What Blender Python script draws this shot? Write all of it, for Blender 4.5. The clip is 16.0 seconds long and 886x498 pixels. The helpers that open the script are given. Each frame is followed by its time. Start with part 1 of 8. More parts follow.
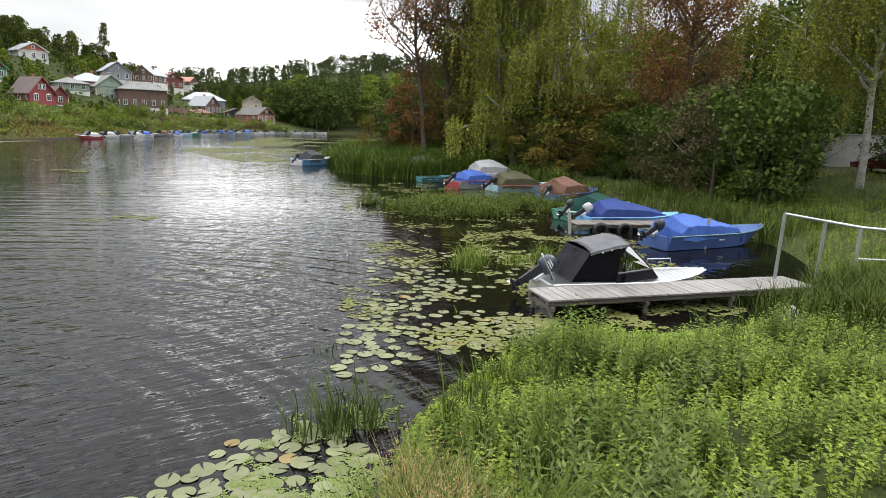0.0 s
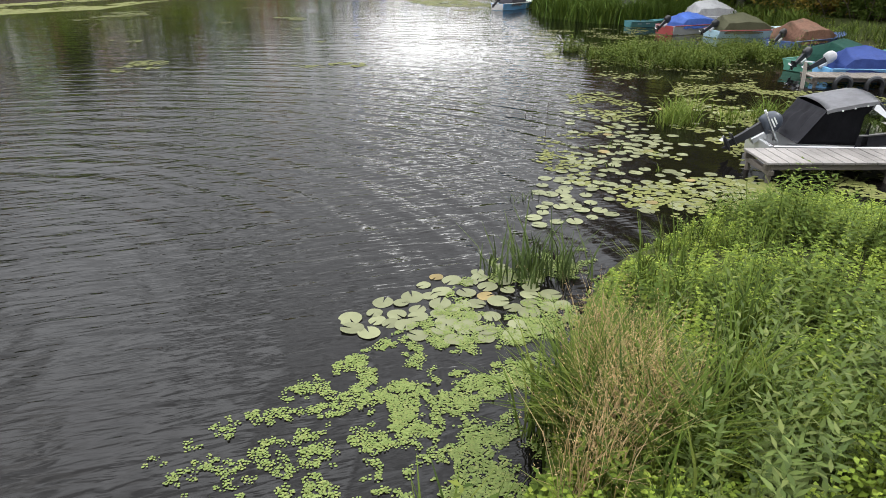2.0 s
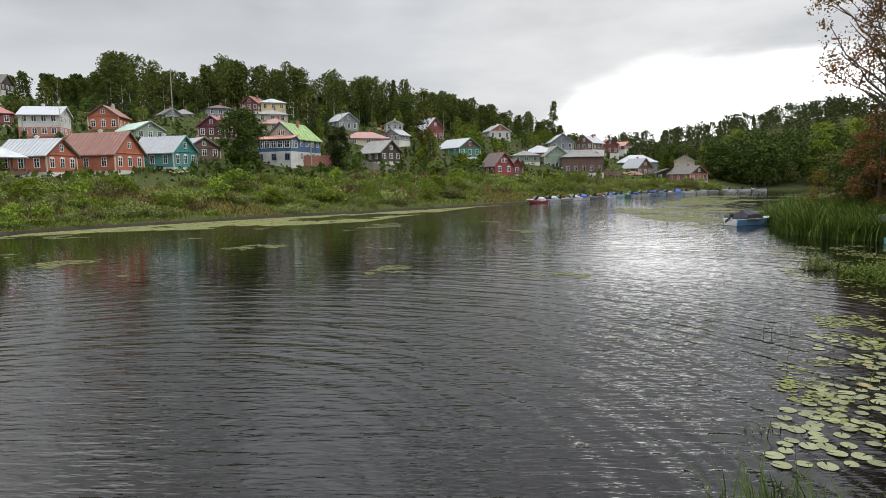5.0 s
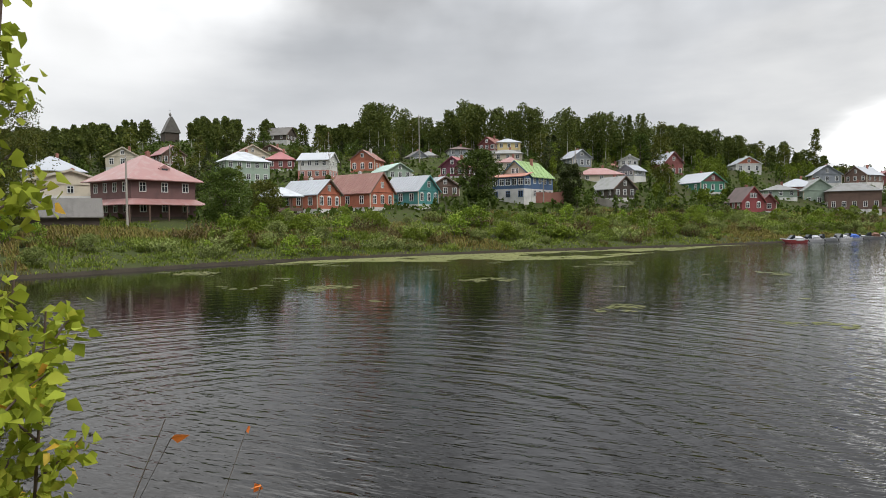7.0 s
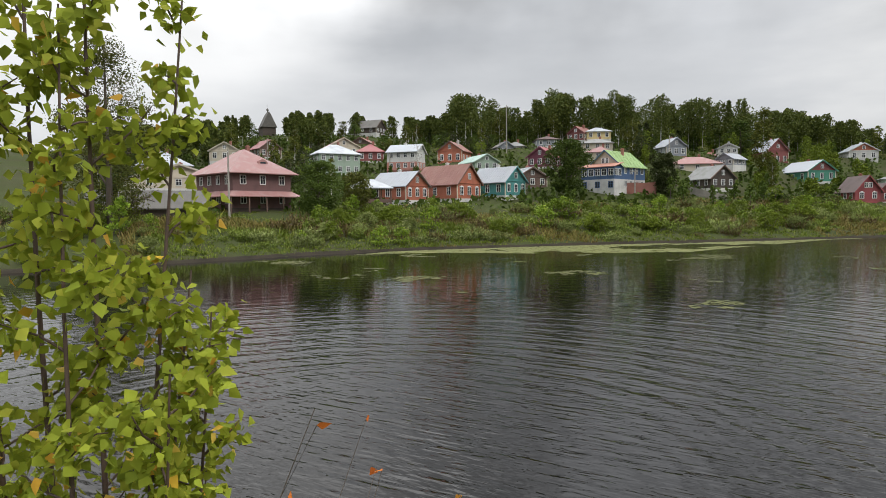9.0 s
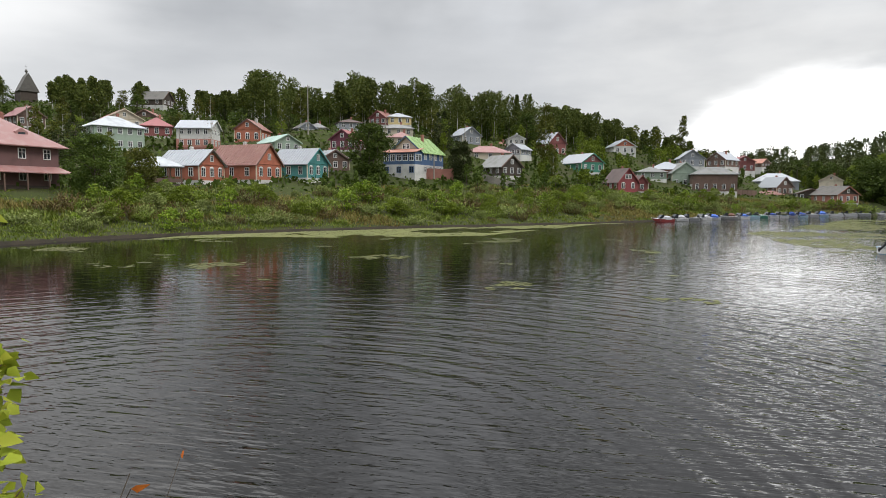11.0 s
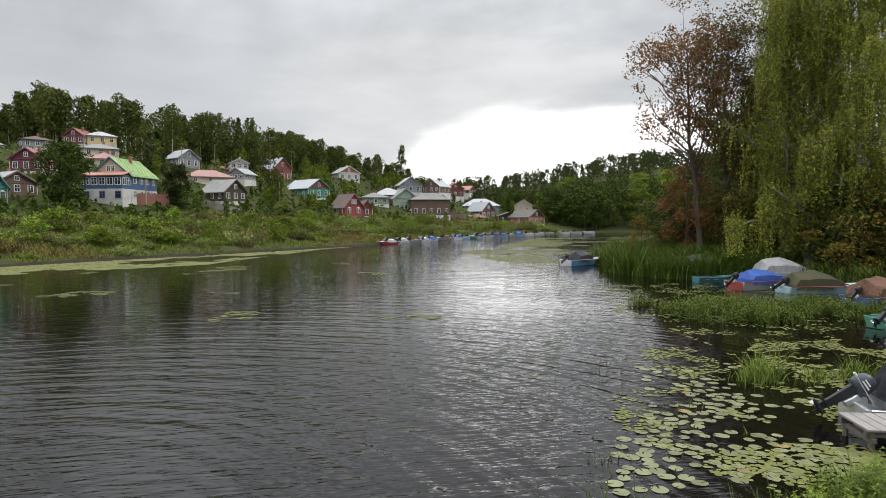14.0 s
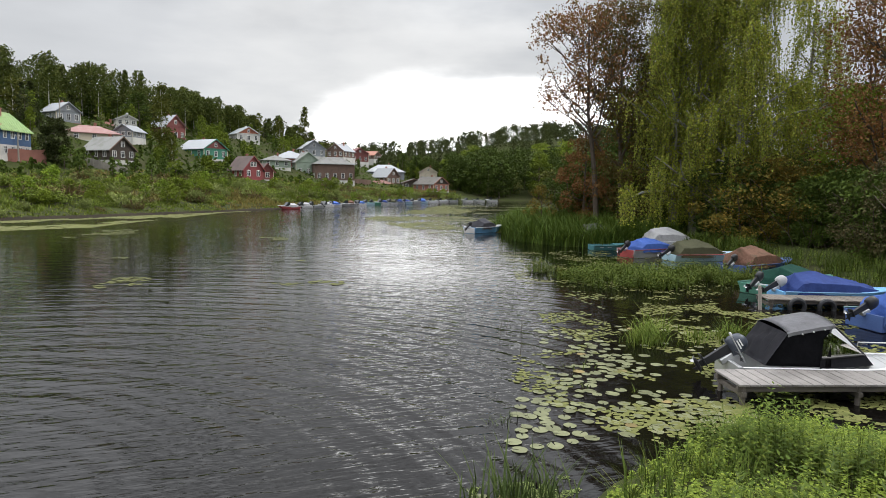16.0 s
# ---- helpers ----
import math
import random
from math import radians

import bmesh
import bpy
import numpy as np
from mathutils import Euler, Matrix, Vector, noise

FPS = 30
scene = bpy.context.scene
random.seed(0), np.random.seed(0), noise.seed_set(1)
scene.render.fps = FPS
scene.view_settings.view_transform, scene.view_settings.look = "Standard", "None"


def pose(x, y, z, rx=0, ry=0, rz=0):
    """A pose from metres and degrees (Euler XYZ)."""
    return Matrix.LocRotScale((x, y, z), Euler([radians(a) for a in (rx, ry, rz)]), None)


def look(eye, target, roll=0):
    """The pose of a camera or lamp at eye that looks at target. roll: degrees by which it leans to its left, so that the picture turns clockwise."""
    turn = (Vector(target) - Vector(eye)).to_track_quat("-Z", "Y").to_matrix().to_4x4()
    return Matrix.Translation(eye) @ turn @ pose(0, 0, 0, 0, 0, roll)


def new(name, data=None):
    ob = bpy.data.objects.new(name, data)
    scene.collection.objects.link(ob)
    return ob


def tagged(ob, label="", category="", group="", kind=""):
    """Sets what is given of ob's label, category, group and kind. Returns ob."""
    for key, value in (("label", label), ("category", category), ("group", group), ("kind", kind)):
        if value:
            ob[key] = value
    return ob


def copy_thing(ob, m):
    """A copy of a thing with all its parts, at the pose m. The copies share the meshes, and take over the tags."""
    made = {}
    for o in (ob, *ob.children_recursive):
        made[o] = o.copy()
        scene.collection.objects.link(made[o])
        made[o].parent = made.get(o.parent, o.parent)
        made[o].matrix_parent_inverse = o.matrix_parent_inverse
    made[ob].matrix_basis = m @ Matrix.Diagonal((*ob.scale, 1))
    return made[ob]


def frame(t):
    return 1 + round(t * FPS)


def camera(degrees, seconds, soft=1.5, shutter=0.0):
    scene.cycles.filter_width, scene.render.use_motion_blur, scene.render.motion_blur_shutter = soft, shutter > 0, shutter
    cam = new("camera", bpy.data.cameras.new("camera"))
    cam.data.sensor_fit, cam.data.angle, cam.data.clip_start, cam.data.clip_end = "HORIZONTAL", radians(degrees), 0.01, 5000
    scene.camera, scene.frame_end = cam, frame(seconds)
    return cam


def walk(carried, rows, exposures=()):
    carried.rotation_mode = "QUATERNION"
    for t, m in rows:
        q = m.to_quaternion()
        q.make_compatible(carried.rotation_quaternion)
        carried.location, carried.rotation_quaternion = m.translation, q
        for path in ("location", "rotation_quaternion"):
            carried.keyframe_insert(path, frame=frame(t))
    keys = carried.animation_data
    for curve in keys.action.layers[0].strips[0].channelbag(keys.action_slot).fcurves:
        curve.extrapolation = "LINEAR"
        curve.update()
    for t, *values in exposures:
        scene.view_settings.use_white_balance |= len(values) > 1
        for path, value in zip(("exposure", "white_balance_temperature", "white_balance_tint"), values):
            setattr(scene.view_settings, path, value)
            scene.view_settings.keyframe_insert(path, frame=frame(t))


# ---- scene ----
cam = camera(69.45, 16.0, soft=0.9)
PATH = [  # seconds, eye x, y, z, then turn to the left, tilt up and lean in degrees
    (0, 0.183, 0.256, 4.135, -34.16, -10.94, 1.96),
    (0.5, 0.135, 0.232, 4.115, -26.91, -17.12, 1.34),
    (1, 0.108, 0.222, 4.098, -22.37, -22.10, 0.62),
    (1.5, 0.096, 0.185, 4.130, -18.36, -25.01, 0.27),
    (2, 0.042, 0.216, 4.134, -16.63, -24.33, -0.06),
    (2.5, 0.024, 0.222, 4.152, -14.40, -23.33, -0.01),
    (3, 0.041, 0.208, 4.230, -11.72, -18.28, -0.60),
    (3.5, 0.110, 0.179, 4.264, -7.64, -13.40, 0.55),
    (3.7, 0.136, 0.197, 4.270, -5.88, -12.16, 0.22),
    (4.12, 0.132, 0.189, 4.273, -2.63, -9.71, -0.08),
    (4.54, 0.099, 0.154, 4.273, 0.11, -7.64, -0.48),
    (4.96, 0.055, 0.106, 4.273, 2.89, -6.13, -0.88),
    (5.38, 0.017, 0.062, 4.271, 6.27, -5.34, -1.17),
    (5.8, 0.003, 0.036, 4.270, 10.81, -5.44, -1.25),
    (6, 0.008, 0.018, 4.268, 13.34, -5.72, -1.13),
    (6.5, 0.024, -0.066, 4.258, 18.48, -4.54, -0.73),
    (7, 0.043, -0.181, 4.252, 23.48, -2.52, -0.61),
    (7.5, 0.075, -0.260, 4.275, 26.79, -2.40, -0.73),
    (8, 0.103, -0.377, 4.287, 29.57, -1.96, -0.89),
    (8.2, 0.102, -0.382, 4.290, 30.50, -2.04, -0.84),
    (8.55, 0.088, -0.383, 4.300, 31.52, -2.38, -0.77),
    (8.9, 0.052, -0.381, 4.323, 31.38, -3.05, -0.61),
    (9.25, 0.007, -0.378, 4.353, 30.22, -3.86, -0.40),
    (9.6, -0.039, -0.374, 4.382, 28.13, -4.63, -0.17),
    (9.95, -0.075, -0.370, 4.405, 25.23, -5.18, 0.04),
    (10.3, -0.091, -0.368, 4.415, 21.64, -5.34, 0.20),
    (10.5, -0.095, -0.366, 4.418, 19.41, -5.29, 0.43),
    (11, -0.138, -0.299, 4.449, 13.57, -4.82, 0.46),
    (11.5, -0.199, -0.216, 4.495, 9.21, -5.16, -0.64),
    (12, -0.166, -0.089, 4.438, 6.15, -5.25, -0.54),
    (12.5, -0.095, 0.016, 4.380, 2.43, -4.05, -0.05),
    (13, -0.092, 0.008, 4.382, -1.84, -3.42, 0.29),
    (13.5, -0.085, 0.004, 4.367, -6.20, -2.98, -0.92),
    (14, -0.068, 0.061, 4.372, -10.34, -2.52, -0.40),
    (14.5, -0.058, 0.127, 4.353, -12.40, -3.03, 0.88),
    (15, -0.030, 0.165, 4.328, -13.63, -3.69, 0.91),
    (15.5, -0.008, 0.188, 4.316, -16.63, -4.61, 0.63),
    (16, -0.064, 0.164, 4.328, -18.94, -5.47, 0.84),
]


def heading(x, y, z, left, up, lean):
    """The pose of a camera turned to the left of +y, tilted up, leaning to its left."""
    return Matrix.Translation((x, y, z)) @ Euler((radians(90 + up), 0, radians(left))).to_matrix().to_4x4() @ pose(0, 0, 0, 0, 0, lean)


walk(cam, [(t, heading(*row)) for t, *row in PATH], exposures=[(0.0, 0.40), (0.5, 0.56), (1.0, 0.64), (1.5, 0.58), (2.5, 0.50), (3.0, 0.48), (3.5, 0.20), (3.7, 0.14), (4.6, 0.05), (5.8, 0.0), (12.5, 0.0), (14.5, 0.0), (16.0, 0.08)])

# ---------------------------------------------------------------- overcast daylight
SUN_UP, SUN_TURN = 48.0, -100.0  # the sun stands behind thin cloud over the near bank


def make_world():
    world = bpy.data.worlds.new("overcast")
    world.use_nodes = True
    scene.world = world
    nt = world.node_tree
    nt.nodes.clear()
    out, bg = nt.nodes.new("ShaderNodeOutputWorld"), nt.nodes.new("ShaderNodeBackground")
    sky = nt.nodes.new("ShaderNodeTexSky")
    sky.sky_type, sky.sun_disc, sky.sun_elevation, sky.sun_rotation = "NISHITA", False, radians(SUN_UP), radians(-SUN_TURN)
    faint = nt.nodes.new("ShaderNodeVectorMath")
    faint.operation = "SCALE"
    faint.inputs["Scale"].default_value = 0.10
    nt.links.new(sky.outputs["Color"], faint.inputs[0])
    co, mp = nt.nodes.new("ShaderNodeTexCoord"), nt.nodes.new("ShaderNodeMapping")
    mp.inputs["Scale"].default_value = (1.0, 1.0, 3.4)
    mp.inputs["Location"].default_value = (0.35, 0.1, 0.25)
    nt.links.new(co.outputs["Generated"], mp.inputs["Vector"])
    noi = nt.nodes.new("ShaderNodeTexNoise")
    noi.inputs["Scale"].default_value, noi.inputs["Detail"].default_value, noi.inputs["Roughness"].default_value = 1.9, 6, 0.5
    nt.links.new(mp.outputs["Vector"], noi.inputs["Vector"])
    ramp = nt.nodes.new("ShaderNodeValToRGB")
    ramp.color_ramp.elements[0].position, ramp.color_ramp.elements[0].color = 0.36, (0.66, 0.68, 0.71, 1)
    ramp.color_ramp.elements[1].position, ramp.color_ramp.elements[1].color = 0.64, (0.90, 0.915, 0.94, 1)
    nt.links.new(noi.outputs["Fac"], ramp.inputs["Fac"])
    # the cloud is thin and bright low over the river's bend, and higher up over the big house
    colour = ramp.outputs["Color"]
    for turn, up, near, far, ragged, shine in ((-23, 8, 0.91, 0.99, 0.24, 1.08), (-24, 5.0, 0.952, 0.998, 0.10, 4.4), (60, 33, 0.84, 0.985, 0.12, 1.4)):
        dot = nt.nodes.new("ShaderNodeVectorMath")
        dot.operation = "DOT_PRODUCT"
        flat = nt.nodes.new("ShaderNodeVectorMath")
        flat.operation = "MULTIPLY"
        flat.inputs[1].default_value = (1, 1, 3.0 if up < 10 else 1)
        nt.links.new(co.outputs["Generated"], flat.inputs[0])
        unit_way = nt.nodes.new("ShaderNodeVectorMath")
        unit_way.operation = "NORMALIZE"
        nt.links.new(flat.outputs[0], unit_way.inputs[0])
        dot.inputs[1].default_value = Vector((-math.sin(radians(turn)) * math.cos(radians(up)), math.cos(radians(turn)) * math.cos(radians(up)), math.sin(radians(up)) * (3.0 if up < 10 else 1))).normalized()
        nt.links.new(unit_way.outputs[0], dot.inputs[0])
        rag = nt.nodes.new("ShaderNodeMath")
        rag.operation = "MULTIPLY_ADD"
        rag.inputs[1].default_value = ragged
        nt.links.new(noi.outputs["Fac"], rag.inputs[0])
        nt.links.new(dot.outputs["Value"], rag.inputs[2])
        glow = nt.nodes.new("ShaderNodeMapRange")
        glow.interpolation_type = "SMOOTHSTEP"
        glow.inputs["From Min"].default_value, glow.inputs["From Max"].default_value = near + ragged * 0.5, far + ragged * 0.5
        nt.links.new(rag.outputs[0], glow.inputs["Value"])
        bright = nt.nodes.new("ShaderNodeMix")
        bright.data_type = "RGBA"
        bright.inputs[7].default_value = (shine, shine, shine * 0.995, 1)
        nt.links.new(glow.outputs["Result"], bright.inputs[0])
        nt.links.new(colour, bright.inputs[6])
        colour = bright.outputs[2]
    mix = nt.nodes.new("ShaderNodeMix")
    mix.data_type = "RGBA"
    mix.inputs[0].default_value = 0.93
    nt.links.new(faint.outputs[0], mix.inputs[6])
    nt.links.new(colour, mix.inputs[7])
    # an overcast sky is brightest overhead, where its heaps and gaps show most
    sep, high = nt.nodes.new("ShaderNodeSeparateXYZ"), nt.nodes.new("ShaderNodeMapRange")
    nt.links.new(co.outputs["Generated"], sep.inputs[0])
    high.inputs["From Min"].default_value, high.inputs["From Max"].default_value, high.inputs["To Min"].default_value, high.inputs["To Max"].default_value = 0.34, 0.92, 1.0, 3.9
    nt.links.new(sep.outputs["Z"], high.inputs["Value"])
    dome = nt.nodes.new("ShaderNodeVectorMath")
    dome.operation = "SCALE"
    nt.links.new(mix.outputs[2], dome.inputs[0])
    heaps, gap, part_of, vary = nt.nodes.new("ShaderNodeTexNoise"), nt.nodes.new("ShaderNodeMapRange"), nt.nodes.new("ShaderNodeMapRange"), nt.nodes.new("ShaderNodeMix")
    heaps.inputs["Scale"].default_value, heaps.inputs["Detail"].default_value = 4.2, 4
    nt.links.new(co.outputs["Generated"], heaps.inputs["Vector"])
    gap.inputs["From Min"].default_value, gap.inputs["From Max"].default_value, gap.inputs["To Min"].default_value, gap.inputs["To Max"].default_value = 0.36, 0.64, 0.55, 1.5
    nt.links.new(heaps.outputs["Fac"], gap.inputs["Value"])
    part_of.inputs["From Min"].default_value, part_of.inputs["From Max"].default_value = 0.20, 0.45
    nt.links.new(sep.outputs["Z"], part_of.inputs["Value"])
    nt.links.new(part_of.outputs["Result"], vary.inputs[0])
    vary.inputs[2].default_value = 1.0
    nt.links.new(gap.outputs["Result"], vary.inputs[3])
    lit = nt.nodes.new("ShaderNodeMath")
    lit.operation = "MULTIPLY"
    nt.links.new(high.outputs["Result"], lit.inputs[0])
    nt.links.new(vary.outputs[0], lit.inputs[1])
    nt.links.new(lit.outputs[0], dome.inputs["Scale"])
    nt.links.new(dome.outputs[0], bg.inputs["Color"])
    bg.inputs["Strength"].default_value = 0.80
    nt.links.new(bg.outputs[0], out.inputs["Surface"])


make_world()
sun = new("sun", bpy.data.lights.new("sun", "SUN"))
sun.data.energy, sun.data.angle, sun.data.color = 1.2, radians(12), (1.0, 0.96, 0.90)
sun.matrix_world = look((0, 0, 60), Vector((0, 0, 60)) - Vector((math.sin(radians(-SUN_TURN)) * math.cos(radians(SUN_UP)), math.cos(radians(-SUN_TURN)) * math.cos(radians(SUN_UP)), math.sin(radians(SUN_UP)))))

# ---------------------------------------------------------------- materials
MATS = {}


def surface(key, colour, rough=0.7, scale=6.0, var=0.25, bump=0.15, metal=0.0, tint=None, stretch=(1, 1, 1), coarse=0.6, spec=0.5):
    """A worn surface: fine grain and broad stains over a base colour."""
    if key in MATS:
        return MATS[key]
    m = bpy.data.materials.new(key)
    m.use_nodes = True
    nt = m.node_tree
    b = nt.nodes["Principled BSDF"]
    b.inputs["Roughness"].default_value, b.inputs["Metallic"].default_value, b.inputs["Specular IOR Level"].default_value = rough, metal, spec
    co, mp = nt.nodes.new("ShaderNodeTexCoord"), nt.nodes.new("ShaderNodeMapping")
    mp.inputs["Scale"].default_value = stretch
    nt.links.new(co.outputs["Object"], mp.inputs["Vector"])
    fine, wide = nt.nodes.new("ShaderNodeTexNoise"), nt.nodes.new("ShaderNodeTexNoise")
    fine.inputs["Scale"].default_value, fine.inputs["Detail"].default_value = scale * 5, 5
    wide.inputs["Scale"].default_value, wide.inputs["Detail"].default_value = coarse, 4
    nt.links.new(mp.outputs["Vector"], fine.inputs["Vector"])
    nt.links.new(co.outputs["Object"], wide.inputs["Vector"])
    info = nt.nodes.new("ShaderNodeObjectInfo")
    a = nt.nodes.new("ShaderNodeMix")
    a.data_type = "RGBA"
    a.inputs[6].default_value = (*[c * (1 - var) for c in colour], 1)
    a.inputs[7].default_value = (*[min(1, c * (1 + var)) for c in colour], 1)
    nt.links.new(fine.outputs["Fac"], a.inputs[0])
    w = nt.nodes.new("ShaderNodeMix")
    w.data_type = "RGBA"
    w.inputs[7].default_value = (*(tint or [c * 0.62 for c in colour]), 1)
    rng = nt.nodes.new("ShaderNodeMapRange")
    rng.inputs["From Min"].default_value, rng.inputs["From Max"].default_value, rng.inputs["To Max"].default_value = 0.48, 0.75, 0.8
    nt.links.new(wide.outputs["Fac"], rng.inputs["Value"])
    nt.links.new(rng.outputs["Result"], w.inputs[0])
    nt.links.new(a.outputs[2], w.inputs[6])
    hue = nt.nodes.new("ShaderNodeHueSaturation")
    val = nt.nodes.new("ShaderNodeMapRange")
    val.inputs["To Min"].default_value, val.inputs["To Max"].default_value = 0.86, 1.12
    nt.links.new(info.outputs["Random"], val.inputs["Value"])
    nt.links.new(val.outputs["Result"], hue.inputs["Value"])
    hue.inputs["Saturation"].default_value = 0.87
    nt.links.new(w.outputs[2], hue.inputs["Color"])
    nt.links.new(hue.outputs["Color"], b.inputs["Base Color"])
    if bump:
        bm = nt.nodes.new("ShaderNodeBump")
        bm.inputs["Strength"].default_value, bm.inputs["Distance"].default_value = bump, 0.02
        nt.links.new(fine.outputs["Fac"], bm.inputs["Height"])
        nt.links.new(bm.outputs["Normal"], b.inputs["Normal"])
    MATS[key] = m
    return m


def leafy(key, colours, through_light=0.22, rough=0.65):
    """Leaves: each takes one of a few colours, and lets some light through."""
    if key in MATS:
        return MATS[key]
    m = bpy.data.materials.new(key)
    m.use_nodes = True
    nt = m.node_tree
    b = nt.nodes["Principled BSDF"]
    b.inputs["Roughness"].default_value, b.inputs["Specular IOR Level"].default_value = rough, 0.10
    geo, ramp = nt.nodes.new("ShaderNodeNewGeometry"), nt.nodes.new("ShaderNodeValToRGB")
    els = ramp.color_ramp.elements
    for i, c in enumerate(colours):
        e = els[i] if i < 2 else els.new(i / (len(colours) - 1))
        e.position, e.color = i / (len(colours) - 1), (min(0.9, 1.42 * c[0]), min(0.9, 1.32 * c[1]), 1.28 * c[2], 1)
    nt.links.new(geo.outputs["Random Per Island"], ramp.inputs["Fac"])
    co, wide = nt.nodes.new("ShaderNodeTexCoord"), nt.nodes.new("ShaderNodeTexNoise")
    wide.inputs["Scale"].default_value = 0.45
    nt.links.new(co.outputs["Object"], wide.inputs["Vector"])
    info, add = nt.nodes.new("ShaderNodeObjectInfo"), nt.nodes.new("ShaderNodeMath")
    add.operation = "ADD"
    nt.links.new(wide.outputs["Fac"], add.inputs[0])
    nt.links.new(info.outputs["Random"], add.inputs[1])
    val, hue = nt.nodes.new("ShaderNodeMapRange"), nt.nodes.new("ShaderNodeHueSaturation")
    val.inputs["From Min"].default_value, val.inputs["From Max"].default_value = 0.3, 1.7
    val.inputs["To Min"].default_value, val.inputs["To Max"].default_value = 0.72, 1.3
    nt.links.new(add.outputs[0], val.inputs["Value"])
    nt.links.new(val.outputs["Result"], hue.inputs["Value"])
    nt.links.new(ramp.outputs["Color"], hue.inputs["Color"])
    nt.links.new(hue.outputs["Color"], b.inputs["Base Color"])
    tr, mx = nt.nodes.new("ShaderNodeBsdfTranslucent"), nt.nodes.new("ShaderNodeMixShader")
    nt.links.new(hue.outputs["Color"], tr.inputs["Color"])
    mx.inputs[0].default_value = 0.55 * through_light
    nt.links.new(b.outputs[0], mx.inputs[1])
    nt.links.new(tr.outputs[0], mx.inputs[2])
    nt.links.new(mx.outputs[0], nt.nodes["Material Output"].inputs["Surface"])
    MATS[key] = m
    return m


def glassy(key, colour=(0.03, 0.035, 0.04), rough=0.06):
    if key not in MATS:
        m = bpy.data.materials.new(key)
        m.use_nodes = True
        b = m.node_tree.nodes["Principled BSDF"]
        b.inputs["Base Color"].default_value, b.inputs["Roughness"].default_value = (*colour, 1), rough
        MATS[key] = m
    return MATS[key]


def water_material():
    m = bpy.data.materials.new("river_water")
    m.use_nodes = True
    nt = m.node_tree
    b = nt.nodes["Principled BSDF"]
    b.inputs["Base Color"].default_value = (0.004, 0.0034, 0.003, 1)
    b.inputs["Roughness"].default_value, b.inputs["IOR"].default_value = 0.03, 1.33
    co = nt.nodes.new("ShaderNodeTexCoord")
    # low ring waves spreading from a spot off the sapling, broken by drifting noise, with fine chop on them
    total = None

    def add(socket, gain):
        nonlocal total
        mul = nt.nodes.new("ShaderNodeMath")
        mul.operation = "MULTIPLY_ADD"
        mul.inputs[1].default_value = gain
        nt.links.new(socket, mul.inputs[0])
        if total:
            nt.links.new(total, mul.inputs[2])
        else:
            mul.inputs[2].default_value = 0
        total = mul.outputs[0]

    for centre, waves, warp, gain in (((-7, 8), 0.24, 4.2, 0.30), ((-7.5, 8), 0.56, 5.5, 0.17), ((-6.5, 7.5), 1.05, 6.0, 0.06), ((-16, 2), 0.40, 5.0, 0.09)):
        mp, w = nt.nodes.new("ShaderNodeMapping"), nt.nodes.new("ShaderNodeTexWave")
        mp.inputs["Location"].default_value = (-centre[0], -centre[1], 0)
        w.wave_type, w.rings_direction = "RINGS", "Z"
        w.inputs["Scale"].default_value, w.inputs["Distortion"].default_value, w.inputs["Detail"].default_value = waves, warp, 2
        w.inputs["Detail Scale"].default_value = 0.5
        nt.links.new(co.outputs["Object"], mp.inputs["Vector"])
        nt.links.new(mp.outputs["Vector"], w.inputs["Vector"])
        lane = nt.nodes.new("ShaderNodeTexNoise")
        lane.inputs["Scale"].default_value, lane.inputs["Detail"].default_value = 0.16, 2
        nt.links.new(mp.outputs["Vector"], lane.inputs["Vector"])
        cut = nt.nodes.new("ShaderNodeMapRange")
        # the rings are broken up close to where they start
        span, young, grown = nt.nodes.new("ShaderNodeVectorMath"), nt.nodes.new("ShaderNodeMapRange"), nt.nodes.new("ShaderNodeMath")
        span.operation, grown.operation, young.interpolation_type = "LENGTH", "MULTIPLY", "SMOOTHSTEP"
        nt.links.new(mp.outputs["Vector"], span.inputs[0])
        nt.links.new(span.outputs["Value"], young.inputs["Value"])
        young.inputs["From Min"].default_value, young.inputs["From Max"].default_value, young.inputs["To Min"].default_value = 3.0, 12.0, 0.22
        cut.inputs["From Min"].default_value, cut.inputs["From Max"].default_value, cut.inputs["To Min"].default_value = 0.34, 0.64, 0.40
        nt.links.new(lane.outputs["Fac"], cut.inputs["Value"])
        both = nt.nodes.new("ShaderNodeMath")
        both.operation = "MULTIPLY"
        nt.links.new(w.outputs["Fac"], both.inputs[0])
        nt.links.new(cut.outputs["Result"], both.inputs[1])
        nt.links.new(both.outputs[0], grown.inputs[0])
        nt.links.new(young.outputs["Result"], grown.inputs[1])
        add(grown.outputs[0], gain)
    for stretch, turn, detail, gain in (((0.07, 0.5, 1), 14, 2.0, 0.30), ((0.28, 1.9, 1), 4, 2.0, 0.26), ((0.9, 4.2, 1), -14, 2.0, 0.34), ((2.4, 8, 1), 12, 2.0, 0.17)):
        mp, n = nt.nodes.new("ShaderNodeMapping"), nt.nodes.new("ShaderNodeTexNoise")
        mp.inputs["Rotation"].default_value, mp.inputs["Scale"].default_value = (0, 0, radians(turn)), stretch
        n.inputs["Scale"].default_value, n.inputs["Detail"].default_value, n.inputs["Distortion"].default_value = 1.0, detail, 0.35
        nt.links.new(co.outputs["Object"], mp.inputs["Vector"])
        nt.links.new(mp.outputs["Vector"], n.inputs["Vector"])
        add(n.outputs["Fac"], gain)
